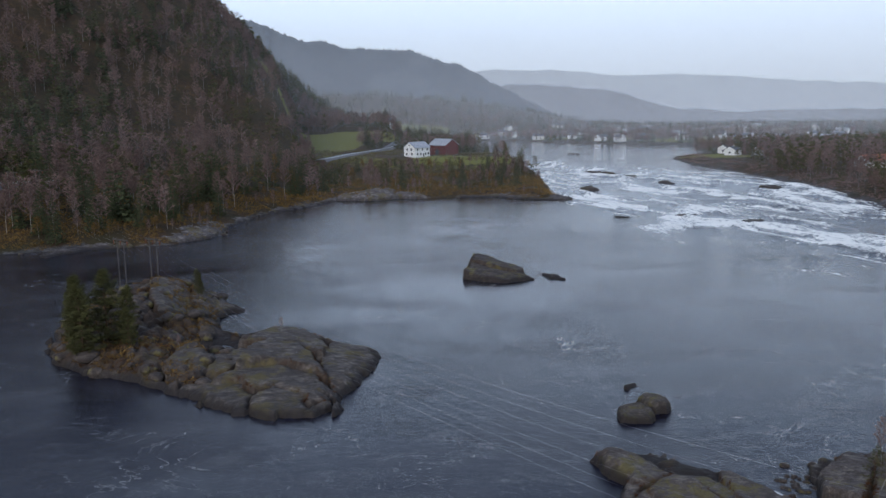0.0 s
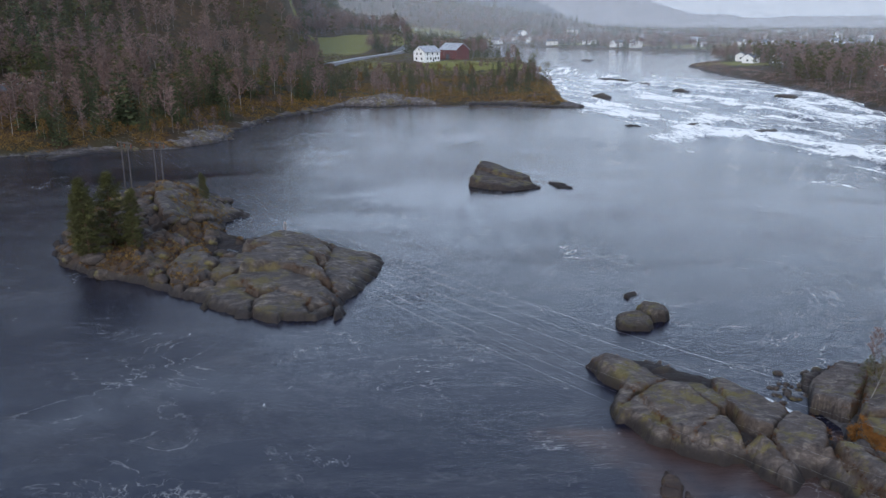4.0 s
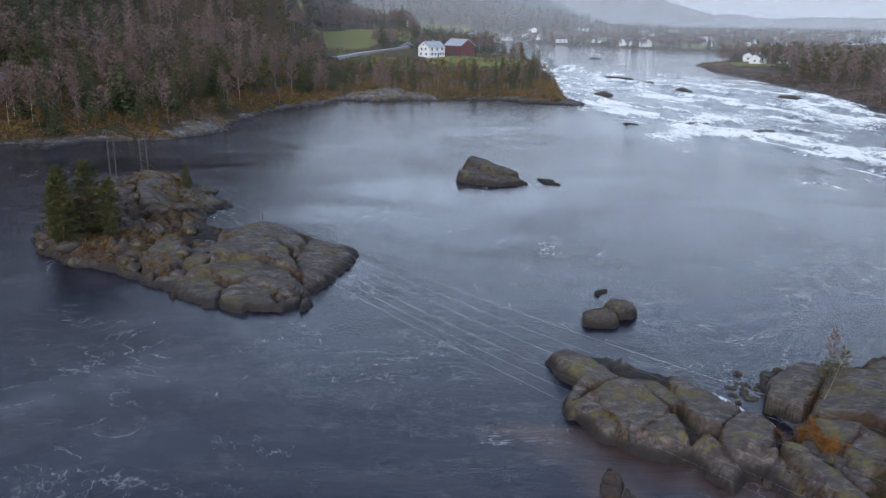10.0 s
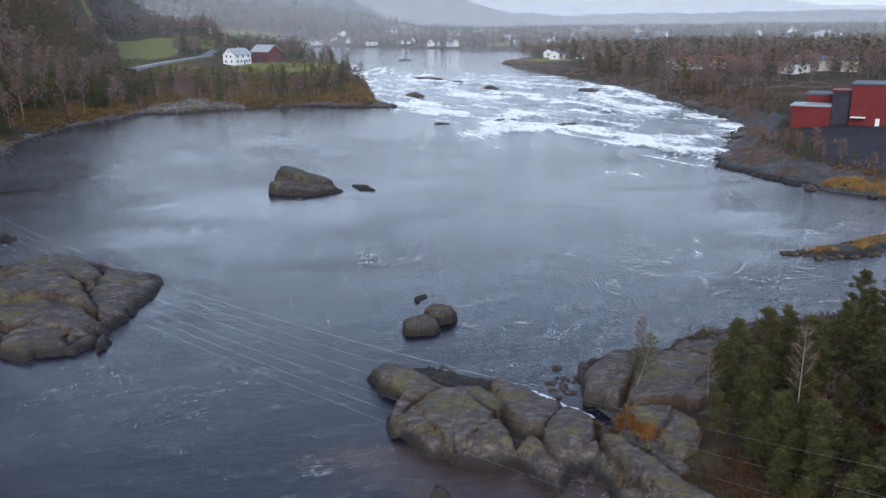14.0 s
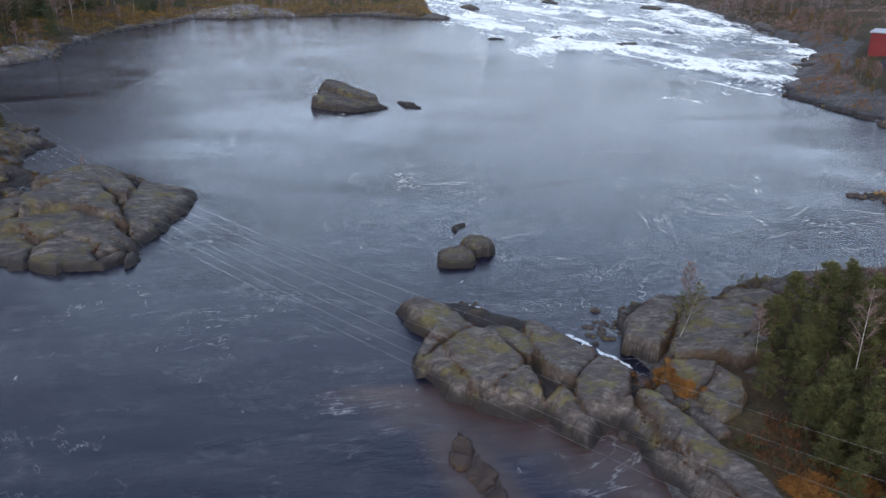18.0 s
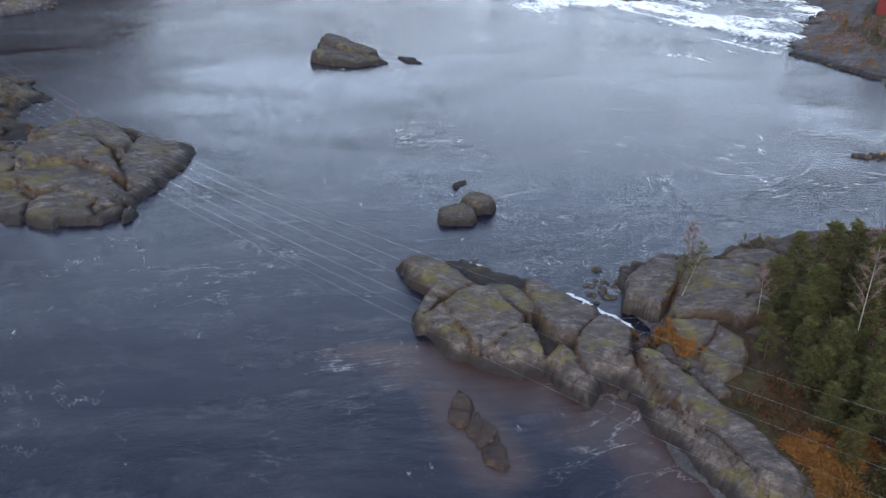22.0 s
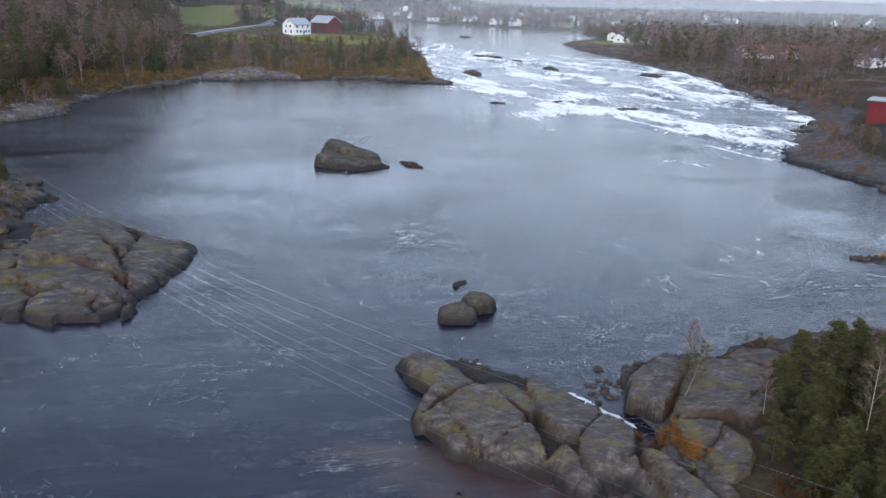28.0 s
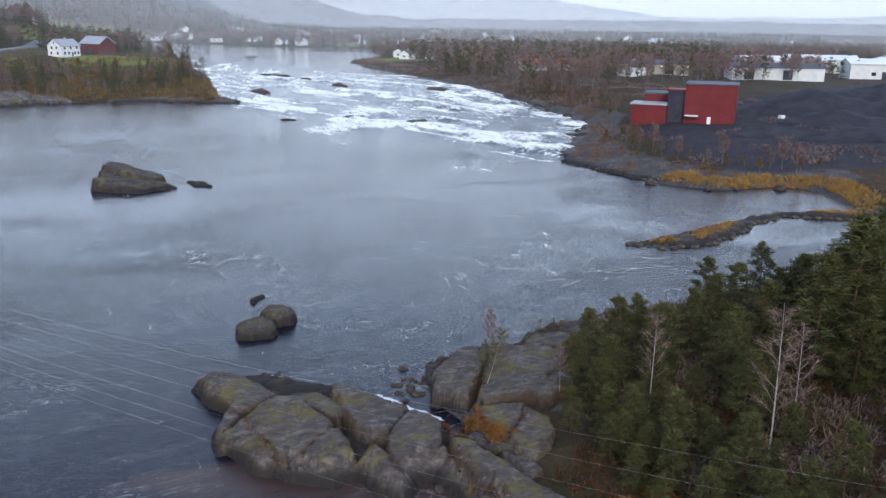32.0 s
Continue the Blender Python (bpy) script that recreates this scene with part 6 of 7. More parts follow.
hz = drop(-14, 468, 0)
house("farmhouse", "white two-storey wooden farmhouse with a grey roof", "house", -14, 468, hz, 48, 12.5, 8.5, 5.2, 3.0, WHITEPAINT, GREYROOF,
      [("s", -4, 1.6, 1.1, 1.3), ("s", -1.4, 1.6, 1.1, 1.3), ("s", 2.6, 1.6, 1.1, 1.3), ("s", 4.8, 1.6, 1.1, 1.3), ("s", -4, 4.1, 1.1, 1.2), ("s", 0, 4.1, 1.1, 1.2),
       ("s", 4, 4.1, 1.1, 1.2), ("w", -2, 1.6, 1.1, 1.3), ("w", 2, 1.6, 1.1, 1.3), ("w", -1.5, 4.2, 1.1, 1.2), ("w", 1.5, 4.2, 1.1, 1.2), ("w", 0, 6.6, 0.8, 0.8)], doors=[("s", 1, 1.0, 2.0)])
house("barn", "dark red wooden barn with a pale metal roof", "barn", 1.5, 486, drop(1, 486, 0.2), -50, 15, 10, 5.8, 3.4, REDPAINT, GREYROOF, [], False, doors=[("s", 0, 3.2, 3.2)])
house("white_house", "small white house at the forest edge", "house", -38, 640, drop(-38, 640, 0), 20, 9, 7.5, 5.0, 2.8, WHITEPAINT, SLATEROOF, [("s", -2, 1.6, 1, 1.2), ("s", 2, 1.6, 1, 1.2), ("s", 0, 4, 1, 1.2)])


# red steel works by the river
works = thing("steelworks_hall", "red clad industrial hall with a dark doorway tower", "industrial building")
wz = drop(146, 188, 0.1)
works.matrix_basis = pose(145.5, 185, wz, 0, 0, -42) @ Matrix.Scale(0.8, 4)
part("tall_hall", box_mesh("tall_hall", 0, 0, -1.5, 16, 15, 12.6, REDSTEEL, 0.05), works)
part("tall_roof", box_mesh("tall_roof", -0.3, -0.3, 12.6, 16.3, 15.3, 13.0, SLATEROOF), works)
part("tower", box_mesh("tower", -5.5, 1.5, -1.5, -0.01, 9, 10.2, DARKSTEEL, 0.05), works)
part("tower_roof", box_mesh("tower_roof", -5.8, 1.2, 10.2, 0.0, 9.3, 10.8, REDSTEEL), works)
part("low_hall", box_mesh("low_hall", -17, -1, -1.5, -5.51, 9, 5.6, REDSTEEL, 0.05), works)
part("low_roof", box_mesh("low_roof", -17.4, -1.4, 5.6, -5.4, 9.4, 6.0, GREYROOF), works)
part("back_hall", box_mesh("back_hall", -14, 9.4, -1.5, -0.01, 20, 8.4, REDSTEEL, 0.05), works)
part("back_roof", box_mesh("back_roof", -14.4, 9.2, 8.4, 0.0, 20.4, 8.9, SLATEROOF), works)
part("porch_roof", box_mesh("porch_roof", 0.4, -2.6, 2.6, 4.6, -0.01, 2.85, WHITEPAINT), works)
part("door", box_mesh("door", 7.4, -0.09, 0, 8.6, -0.005, 2.4, WHITEPAINT), works)

house("red_house", "red wooden house with a red tiled roof", "house", 250, 352, drop(250, 352, 0), 30, 16, 10, 4.5, 3, REDPAINT, REDROOF, [("s", -4, 1.8, 1.2, 1.2), ("s", 3, 1.8, 1.2, 1.2)])
house("warehouse", "long pale warehouse with a dark roof", "warehouse", 275, 292, drop(275, 292, 0), -28, 38, 16, 5, 1.6, PALEWALL, SLATEROOF, [], False, doors=[("s", -12, 4, 4), ("s", 4, 4, 4)])
house("warehouse", "tan warehouse with a dark roof and lit gates", "warehouse", 246, 338, drop(246, 338, 0), -28, 30, 14, 4.6, 1.6, TANWALL, SLATEROOF, [], False, doors=[("s", -8, 4, 4), ("s", 6, 4, 4)])
house("long_shed", "long low shed with an orange-red roof", "shed", 215, 385, drop(215, 385, 0), 10, 38, 10, 3.6, 2.2, PALEWALL, REDROOF, [], False)
house("white_house", "white house below the works", "house", 228, 330, drop(228, 330, 0), 20, 11, 8, 4.2, 2.4, WHITEPAINT, SLATEROOF, [("s", -2, 1.6, 1, 1.2), ("s", 2, 1.6, 1, 1.2)])
WHITEROOF = simple("pale_sheet_roof", (0.6, 0.62, 0.64), (0.78, 0.8, 0.82), 0.4, 0.5, 0.1, 0.02)
for x, y, L, turn in ((330, 285, 30, -30), (362, 300, 26, -20), (345, 335, 34, -35), (395, 330, 22, 10), (300, 330, 20, -28)):
    house("town_hall_block", "low pale hall with a white sheet roof beyond the heaps", "hall", x, y, drop(x, y, 0), turn, L, 15, 6.5, 2.0, PALEWALL, WHITEROOF, [("s", -5, 2.2, 2, 1.6), ("s", 5, 2.2, 2, 1.6)], False, "pale halls", doors=[("s", 0, 3, 3.2)])
rsv = np.random.RandomState(91)
walls = (WHITEPAINT, WHITEPAINT, WHITEPAINT, PALEWALL, PALEWALL, REDPAINT)
roofs = (SLATEROOF, SLATEROOF, GREYROOF, SLATEROOF)
names = {WHITEPAINT.name: "white", PALEWALL.name: "pale grey", REDPAINT.name: "red", TANWALL.name: "tan"}
VILLAGE = [(33, 1075, 1), (62, 1078, 1), (104, 1090, 1), (90, 1140, 0.8), (20, 1120, 0.9), (150, 900, 1), (173, 850, 2.4), (195, 880, 1), (214, 790, 1), (234, 800, 1.1), (222, 840, 0.9),
           (255, 815, 1), (282, 760, 1), (300, 800, 1), (245, 760, 1.0), (330, 770, 1), (345, 830, 1), (205, 930, 1), (262, 880, 0.9), (380, 810, 1.2), (410, 760, 1)]
for i in range(85):
    a, r = radians(rsv.uniform(4, 52)), rsv.uniform(760, 1250)
    VILLAGE.append((5 + r * math.sin(a), r * math.cos(a), rsv.uniform(0.8, 1.4)))
for x, y, k in VILLAGE:
    if signed(np.array([x]), np.array([y]), FAR)[0] < 12:
        continue
    w, rf = walls[rsv.randint(6)], roofs[rsv.randint(4)]
    k *= 0.8
    house("village_house", f"{names[w.name]} wooden house in the village across the water", "house", x, y, drop(x, y, 0), rsv.uniform(0, 180), 14 * k, 9, 4.6, 2.6, w, rf,
          [("s", -2.5, 1.6, 1.2, 1.3), ("s", 2.5, 1.6, 1.2, 1.3), ("n", 0, 1.6, 1.2, 1.3)], True, "village houses")
for x, y, k in ((186, 520, 1), (196, 505, 0.8), (190, 545, 0.9)):
    house("white_house", "white house on the low point", "house", x, y, drop(x, y, 0), rsv.uniform(0, 90), 10 * k, 7, 3.4, 2.0, WHITEPAINT, REDROOF if k == 0.8 else SLATEROOF, [("s", -2, 1.6, 1.2, 1.2), ("w", 0, 1.6, 1.2, 1.2)])


# ---- slag heaps ----
def heap(x, y, rx, ry, h, turn, seed):
    n, m = 40, 14
    v = []
    for i in range(n):
        for j in range(m):
            k = j / (m - 1)
            a = 2 * math.pi * i / n
            px, py = math.cos(a) * rx * k, math.sin(a) * ry * k
            c, s = math.cos(radians(turn)), math.sin(radians(turn))
            v.append((x + px * c - py * s, y + px * s + py * c, k))
    v = np.array(v)
    g = ground_height(v[:, 0], v[:, 1])
    prof = np.clip(1.15 - v[:, 2] * 1.15, 0, 1) ** 0.85
    v[:, 2] = g + h * prof * (0.75 + 0.5 * fbm(v[:, 0] / 6, v[:, 1] / 6, seed, 3)) - 0.3 * (prof < 0.02)
    return tagged(new("slag_mound", mesh_from("slag_mound", v, grid_faces(n, m, True), COAL)), "black heap of slag and gravel in the yard", "heap", "slag heaps")


for i, (x, y, rx, ry, h, tn) in enumerate(((190, 185, 24, 16, 6, -35), (215, 165, 26, 14, 6.5, -30), (178, 165, 16, 10, 3, -30), (240, 195, 30, 18, 6, -30), (165, 145, 18, 8, 2.6, -20), (205, 130, 30, 10, 4, -30), (150, 160, 10, 7, 1.6, 0), (255, 150, 30, 14, 6, -25))):
    heap(x, y, rx, ry, h, tn, 600 + i)


# ---- power line ----
def portal(x, y, z, turn, h, span):
    root = thing("power_pole", "weathered wooden H-frame power pole with a steel crossarm", "power pole", "power poles")
    root.matrix_basis = pose(x, y, z, 0, 0, turn)
    for s in (-1, 1):
        part("pole", fast_mesh("pole", *tube([(s * span / 2, 0, -0.6), (s * span / 2, 0, h)], [0.14, 0.1], 8), [POLEWOOD], shade=True), root)
    part("crossarm", box_mesh("crossarm", -span * 1.1, -0.1, h - 0.55, span * 1.1, 0.1, h - 0.3, POLEWOOD, 0.02), root)
    for s in (-1, 0, 1):
        part("insulator", fast_mesh("insulator", *tube([(s * span, 0, h - 0.55), (s * span, 0, h - 0.75), (s * span, 0, h - 1.3)], [0.05, 0.12, 0.1], 8), [PORCELAIN], shade=True), root)
    return root


for px_ in (-59.6, -53.9):
    pz_ = on_rock(px_, 142.2)
    portal(px_, 142.2, pz_, -36, 12.7 - pz_, 2.0)
portal(-128, 240, drop(-128, 240), -36, 11, 3.2)
portal(-121, 241, drop(-121, 241), -36, 11, 3.2)
portal(-76, 322, drop(-76, 322), -30, 12, 3.2)


def wire(a, b, sag, r=0.0036):
    n = 40
    pts = [tuple(Vector(a).lerp(Vector(b), k / n) - Vector((0, 0, 4 * sag * (k / n) * (1 - k / n)))) for k in range(n + 1)]
    return tagged(new("power_cable", fast_mesh("power_cable", *tube(pts, [r] * (n + 1), 5), [WIRE], shade=True)), "thin bare aluminium power cable over the river", "cable", "power cables")


for f, tx in ((0.0, -61.2), (0.2, -59.6), (0.4, -58.0), (0.62, -55.5), (0.82, -53.9), (1.0, -52.3)):
    R0 = Vector((80.2, -27.3, 11.5)).lerp(Vector((63.3, -25.3, 26.0)), f)
    wire((tx, 142.2, 11.6), tuple(R0), 7.6 + 0.3 * f)
for s in (-3.2, 0, 3.2):
    wire((-59.6 + s * 0.55, 142.2, 11.6), (-128 + s * 0.8, 240 - s * 0.5, drop(-128, 240) + 9.9), 2.5, 0.006)
    wire((-53.9 + s * 0.55, 142.2, 11.6), (-121 + s * 0.8, 241 - s * 0.5, drop(-121, 241) + 9.9), 2.5, 0.006)


# ---- road along the left bank with its guard rail ----
def along(line, step):
    out = []
    for (ax, ay), (bx, by) in zip(line, line[1:]):
        n = max(1, int(math.hypot(bx - ax, by - ay) / step))
        out += [(ax + (bx - ax) * k / n, ay + (by - ay) * k / n) for k in range(n)]
    return np.array(out + [line[-1]])


def build_road(line):
    c = along(line, 6)
    tan = np.gradient(c, axis=0)
    tan /= np.linalg.norm(tan, axis=1)[:, None]
    nor = np.stack([-tan[:, 1], tan[:, 0]], 1)
    z = np.maximum.reduce([ground_height(c[:, 0] + nor[:, 0] * o, c[:, 1] + nor[:, 1] * o) for o in (-3.2, 0, 3.2)]) + 0.35
    k = np.ones(7) / 7
    z = np.maximum(z, np.convolve(np.pad(z, 3, "edge"), k, "valid"))
    rows = []
    for o, dz in ((-4.6, -2.5), (-3.2, 0), (0, 0.06), (3.2, 0), (4.6, -2.5)):
        rows.append(np.stack([c[:, 0] + nor[:, 0] * o, c[:, 1] + nor[:, 1] * o, z + dz], 1))
    n = len(c)
    v = np.concatenate(rows)
    f = [(r * n + i, r * n + i + 1, (r + 1) * n + i + 1, (r + 1) * n + i) for r in range(4) for i in range(n - 1)]
    tagged(new("road", mesh_from("road", v, f, ASPHALT)), "narrow wet asphalt road along the bank", "road", kind="structure")
    rail = thing("guard_rail", "galvanised steel guard rail beside the road", "guard rail")
    edge = np.stack([c[:, 0] - nor[:, 0] * 3.0, c[:, 1] - nor[:, 1] * 3.0, z], 1)
    post = box_mesh("post", -0.06, -0.06, -0.3, 0.06, 0.06, 0.7, STEEL)
    for p in edge[::1]:
        part("post", post, rail, loc=tuple(p))
    prof = [(0, 0.42), (0.06, 0.5), (0, 0.57), (0.06, 0.64), (0, 0.75)]
    rv = [(e[0] + nn[0] * a, e[1] + nn[1] * a, e[2] + h) for a, h in prof for e, nn in zip(edge, nor)]
    rf = [(r * n + i, r * n + i + 1, (r + 1) * n + i + 1, (r + 1) * n + i) for r in range(4) for i in range(n - 1)]
    part("beam", mesh_from("beam", rv, rf, STEEL), rail)


build_road(ROAD[:3])
build_road(ROAD[6:])


# ---- undergrowth, heather and grass ----
def tufts(name, label, xs, ys, zs, size, blades, mat, rs, flat=1.0):
    pieces = [clump(rs, (x, y, z), rs.uniform(size * 0.6, size * 1.3), blades, flat, 0.07) for x, y, z in zip(xs, ys, zs)]
    return tagged(new(name, fast_mesh(name, *stack(pieces), [mat])), label, "undergrowth", kind="stuff")


def joint_spots(x0, x1, y0, y1, n, rs, near, top=9):
    x, y = rs.uniform(x0, x1, n), rs.uniform(y0, y1, n)
    z, b = rock_at(x, y)
    p = fbm(x / 3.1, y / 3.1, 777, 2)
    ok = (z > 0.7) & (b < near) & (p > 0.47) & (z < top)
    return x[ok], y[ok], z[ok]


rt = np.random.RandomState(19)
tufts("heather", "rust-red heather in the rock joints", *joint_spots(10, 50, 40, 75, 11000, rt, 0.3), 0.24, 18, HEATH, rt, 1.2)
tufts("heather", "rust-brown heather on the island", *joint_spots(-66, -12, 84, 150, 22000, rt, 0.3), 0.34, 12, HEATH, rt, 1.1)
tufts("moss_tufts", "brown heather and moss on the island", *joint_spots(-64, -31, 94, 150, 8000, rt, 6.0), 0.45, 12, RUSTLEAF, rt, 1.1)


def strewn(n, rs, x0, x1, y0, y1, test):
    x, y = rs.uniform(x0, x1, n), rs.uniform(y0, y1, n)
    ok = test(x, y)
    x, y = x[ok], y[ok]
    return x, y, np.maximum(ground_height(x, y), rock_at(x, y)[0])


tufts("withered_grass", "orange withered grass on the near bank", *strewn(9000, rt, 25, 60, 30, 70, lambda x, y: (signed(x, y, RIGHT) > 1.0) & (rock_at(x, y)[0] < -5) & (fbm(x / 4, y / 4, 5, 2) > 0.4)), 0.45, 16, HEATH, rt, 1.5)
tufts("withered_grass", "tall orange grass at the foot of the outcrop", *strewn(6000, rt, 28.6, 36, 32, 44, lambda x, y: (signed(x, y, RIGHT) > 0.3) & (signed(x, y, OUTCROP) < 0.4) & (fbm(x / 2, y / 2, 6, 2) > 0.36)), 0.42, 26, GRASS, rt, 1.0)
tufts("withered_grass", "rusty grass in the cleft between outcrop and cliff", *strewn(2500, rt, 26, 31, 52, 62, lambda x, y: (seg_dist(x, y, [(27.6, 59), (29, 57), (29.4, 54), (30.4, 50)]) < 0.9) & (fbm(x / 1.5, y / 1.5, 7, 2) > 0.5)), 0.35, 16, GRASS, rt, 1.4)
tufts("withered_grass", "golden withered grass on the spit", *strewn(5000, rt, 74, 120, 94, 112, lambda x, y: (signed(x, y, SPIT) > 0.9) & ((x < 93) | (x > 111)) & (fbm(x / 4, y / 3, 9, 2) > 0.4)), 0.45, 18, STRAW, rt, 1.5)
tufts("withered_grass", "golden grass strip along the far shore", *strewn(16000, rt, 100, 150, 104, 150, lambda x, y: (signed(x, y, RIGHT) > 0.5) & (signed(x, y, RIGHT) < 5) & (y < 139) & (rock_at(x, y)[0] < 0.9)), 0.7, 10, STRAW, rt, 1.5)
tufts("undergrowth", "brown and ochre undergrowth on the wooded bank", *strewn(90000, rt, -150, 50, 190, 420, lambda x, y: (signed(x, y, LEFT) > 1) & (signed(x, y, LEFT) < 60) & (fbm(x / 9, y / 9, 15, 2) > 0.42)), 1.1, 5, RUSTLEAF, rt, 1.1)
tufts("undergrowth", "bare brown brush on the far bank", *strewn(50000, rt, 100, 300, 100, 330, lambda x, y: (signed(x, y, RIGHT) > 5) & (signed(x, y, RIGHT) < 60) & (fbm(x / 8, y / 8, 25, 2) > 0.55) & (np.hypot(x - 146, y - 190) > 21)), 0.9, 5, TWIG, rt, 1.3)
tufts("withered_grass", "orange and brown grass on the rock shelves", *strewn(9000, rt, 98, 152, 126, 250, lambda x, y: (rock_at(x, y)[0] > 0.9) & (fbm(x / 5, y / 5, 27, 2) > 0.52)), 0.6, 8, GRASS, rt, 1.2)
tufts("undergrowth", "olive and brown scrub on the slope below the farm", *strewn(14000, rt, -85, 45, 345, 500, lambda x, y: (signed(x, y, LEFT) > 4) & (fbm(x / 7, y / 7, 17, 2) > 0.45) & (seg_dist(x, y, ROAD) > 5) & (np.hypot(x + 14, y - 468) > 13) & (np.hypot(x - 1.5, y - 486) > 14)), 1.2, 6, SCRUB, rt, 1.1)
tufts("undergrowth", "brown brush and grass along the rapids' bank", *strewn(26000, rt, 140, 260, 235, 570, lambda x, y: (signed(x, y, RIGHT) > 1.2) & (signed(x, y, RIGHT) < 16) & (fbm(x / 6, y / 6, 29, 2) > 0.4)), 1.1, 6, TWIG, rt, 1.1)
far_birch = make_birch(45, 10.0, 20, 44, "leafless brown birch on the far bank", wide=0.006)
far_pine = make_pine(46, 10.0, 80, 9, "young green pine on the far bank", bare=0.05)
gold = make_birch(47, 10.0, 20, 50, "young birch with golden leaves on the far bank", RUSTLEAF, wide=0.007)
for mst, n, ha, hb in ((far_pine, 70, 1.8, 5.0), (gold, 45, 1.2, 3.2), (far_birch, 40, 3, 6.5)):
    sp = scatter([(107, 158), (113, 176), (126, 196), (146, 226), (150, 262), (154, 300), (166, 300), (160, 240), (146, 208), (128, 180), (118, 152), (124, 138), (140, 130), (134, 126), (118, 130)], n, rt, 2.2)
    sp = [(x, y) for x, y in sp if math.hypot(x - 144, y - 190) > 24]
    plant(mst, [(x, y, rt.uniform(ha, hb) / 10, max(drop(x, y), float(rock_at(np.array([x]), np.array([y]))[0][0]) - 0.1)) for x, y in sp], rt)


# ---- loose stones on the shores ----
def stone_mesh(seed):
    bm = bmesh.new()
    bmesh.ops.create_icosphere(bm, subdivisions=2, radius=1.0)
    r_ = random.Random(seed)
    cuts = [Vector((r_.uniform(-1, 1), r_.uniform(-1, 1), r_.uniform(-0.6, 1))).normalized() for _ in range(7)]
    for v in bm.verts:
        for c in cuts:
            over = v.co.dot(c) - 0.72
            if over > 0:
                v.co -= c * over
        v.co *= 1 + 0.12 * noise.noise(v.co * 1.7 + Vector((seed, 0, 0)))
        v.co.z *= 0.62
    return bm_mesh("stone", bm, ROCK_DARK, True)


STONES = [stone_mesh(700 + i) for i in range(6)]


def stones(label, spots, group):
    for x, y, z, s in spots:
        ob = new("shore_stone", STONES[rt.randint(6)])
        ob.matrix_basis = Matrix.Translation((x, y, z)) @ Matrix.Rotation(rt.uniform(0, 6.3), 4, "Z") @ Matrix.Diagonal((s * rt.uniform(0.8, 1.4), s, s, 1))
        tagged(ob, label, "stone", group)


def loose_stones(label, spots):
    """Many far stones in one mesh."""
    base_v = [np.array([v.co for v in m.vertices]) for m in STONES]
    base_t = [np.array([p.vertices[:] for p in m.polygons]) for m in STONES]
    pieces = []
    for x, y, z, s in spots:
        k, a = rt.randint(6), rt.uniform(0, 6.3)
        c, d = math.cos(a) * s, math.sin(a) * s
        v = base_v[k] * (rt.uniform(0.8, 1.4), 1, 1)
        pieces.append((np.stack([v[:, 0] * c - v[:, 1] * d + x, v[:, 0] * d + v[:, 1] * c + y, v[:, 2] * s + z], 1), base_t[k]))
    v, t = stack(pieces)
    me = fast_mesh("shore_stones", v, t, [ROCK_DARK], shade=True)
    return tagged(new("shore_stones", me), label, "stones", kind="stuff")


stones("dark wet stone in the narrow channel", [(27.4 + rt.uniform(-1, 2.4), 67.6 + rt.uniform(-2.6, 1.6), 0.0, rt.uniform(0.2, 0.45)) for _ in range(24)] + [(28.4, 71.3, 0.0, 0.55), (31, 71.2, 0.1, 0.5), (32.4, 72, 0, 0.6)], "channel stones")
stones("dark stone beside the rock outcrop", [(15.5 + rt.uniform(-1.5, 3), 74 + rt.uniform(-0.7, 0.5), 0.0, rt.uniform(0.2, 0.5)) for _ in range(12)] + [(27.6, 41.6, 0.0, 0.4), (24.3, 52.0, 0.1, 0.45)], "outcrop stones")
stones("pale grey block fallen below the cliff", [(28.2 + rt.uniform(-0.8, 2.6), 50.5 + rt.uniform(-4, 6.5), 1.5, rt.uniform(0.35, 0.85)) for _ in range(22)], "fallen blocks")
edge_pts = along(SPIT + SPIT[:1], 0.9)
stones("dark wet stone on the spit's edge", [(x + rt.uniform(-0.7, 0.7), y + rt.uniform(-0.7, 0.7), 0.05, rt.uniform(0.3, 0.75)) for x, y in edge_pts], "spit stones")
lb = along(LEFT[2:19], 8.5)
loose_stones("grey stones strewn along the wooded shore", [(x + rt.uniform(-3, 2), y + rt.uniform(-3, 3), 0.1, rt.uniform(0.4, 1.3)) for x, y in lb])
rb = along(RIGHT[5:18], 5.0)
loose_stones("grey stones strewn along the far shore", [(x + rt.uniform(-1.5, 3), y + rt.uniform(-1.5, 1.5), 0.2 + float(water_level(np.array(x), np.array(y))), rt.uniform(0.4, 1.4)) for x, y in rb])
isl = []
while len(isl) < 110:
    x, y = rt.uniform(-62, -30), rt.uniform(94, 146)
    z = float(rock_at(np.array([x]), np.array([y]))[0][0])
    if z > 0.6:
        isl.append((x, y, z - 0.1, rt.uniform(0.4, 1.5)))
stones("grey mossy boulder on the rock island", isl, "island boulders")


# ---- foam caught at the rocks ----
FOAM = simple("settled_foam", (0.6, 0.61, 0.6), (0.82, 0.83, 0.82), 3.0, 0.9, 0.6, 0.05)


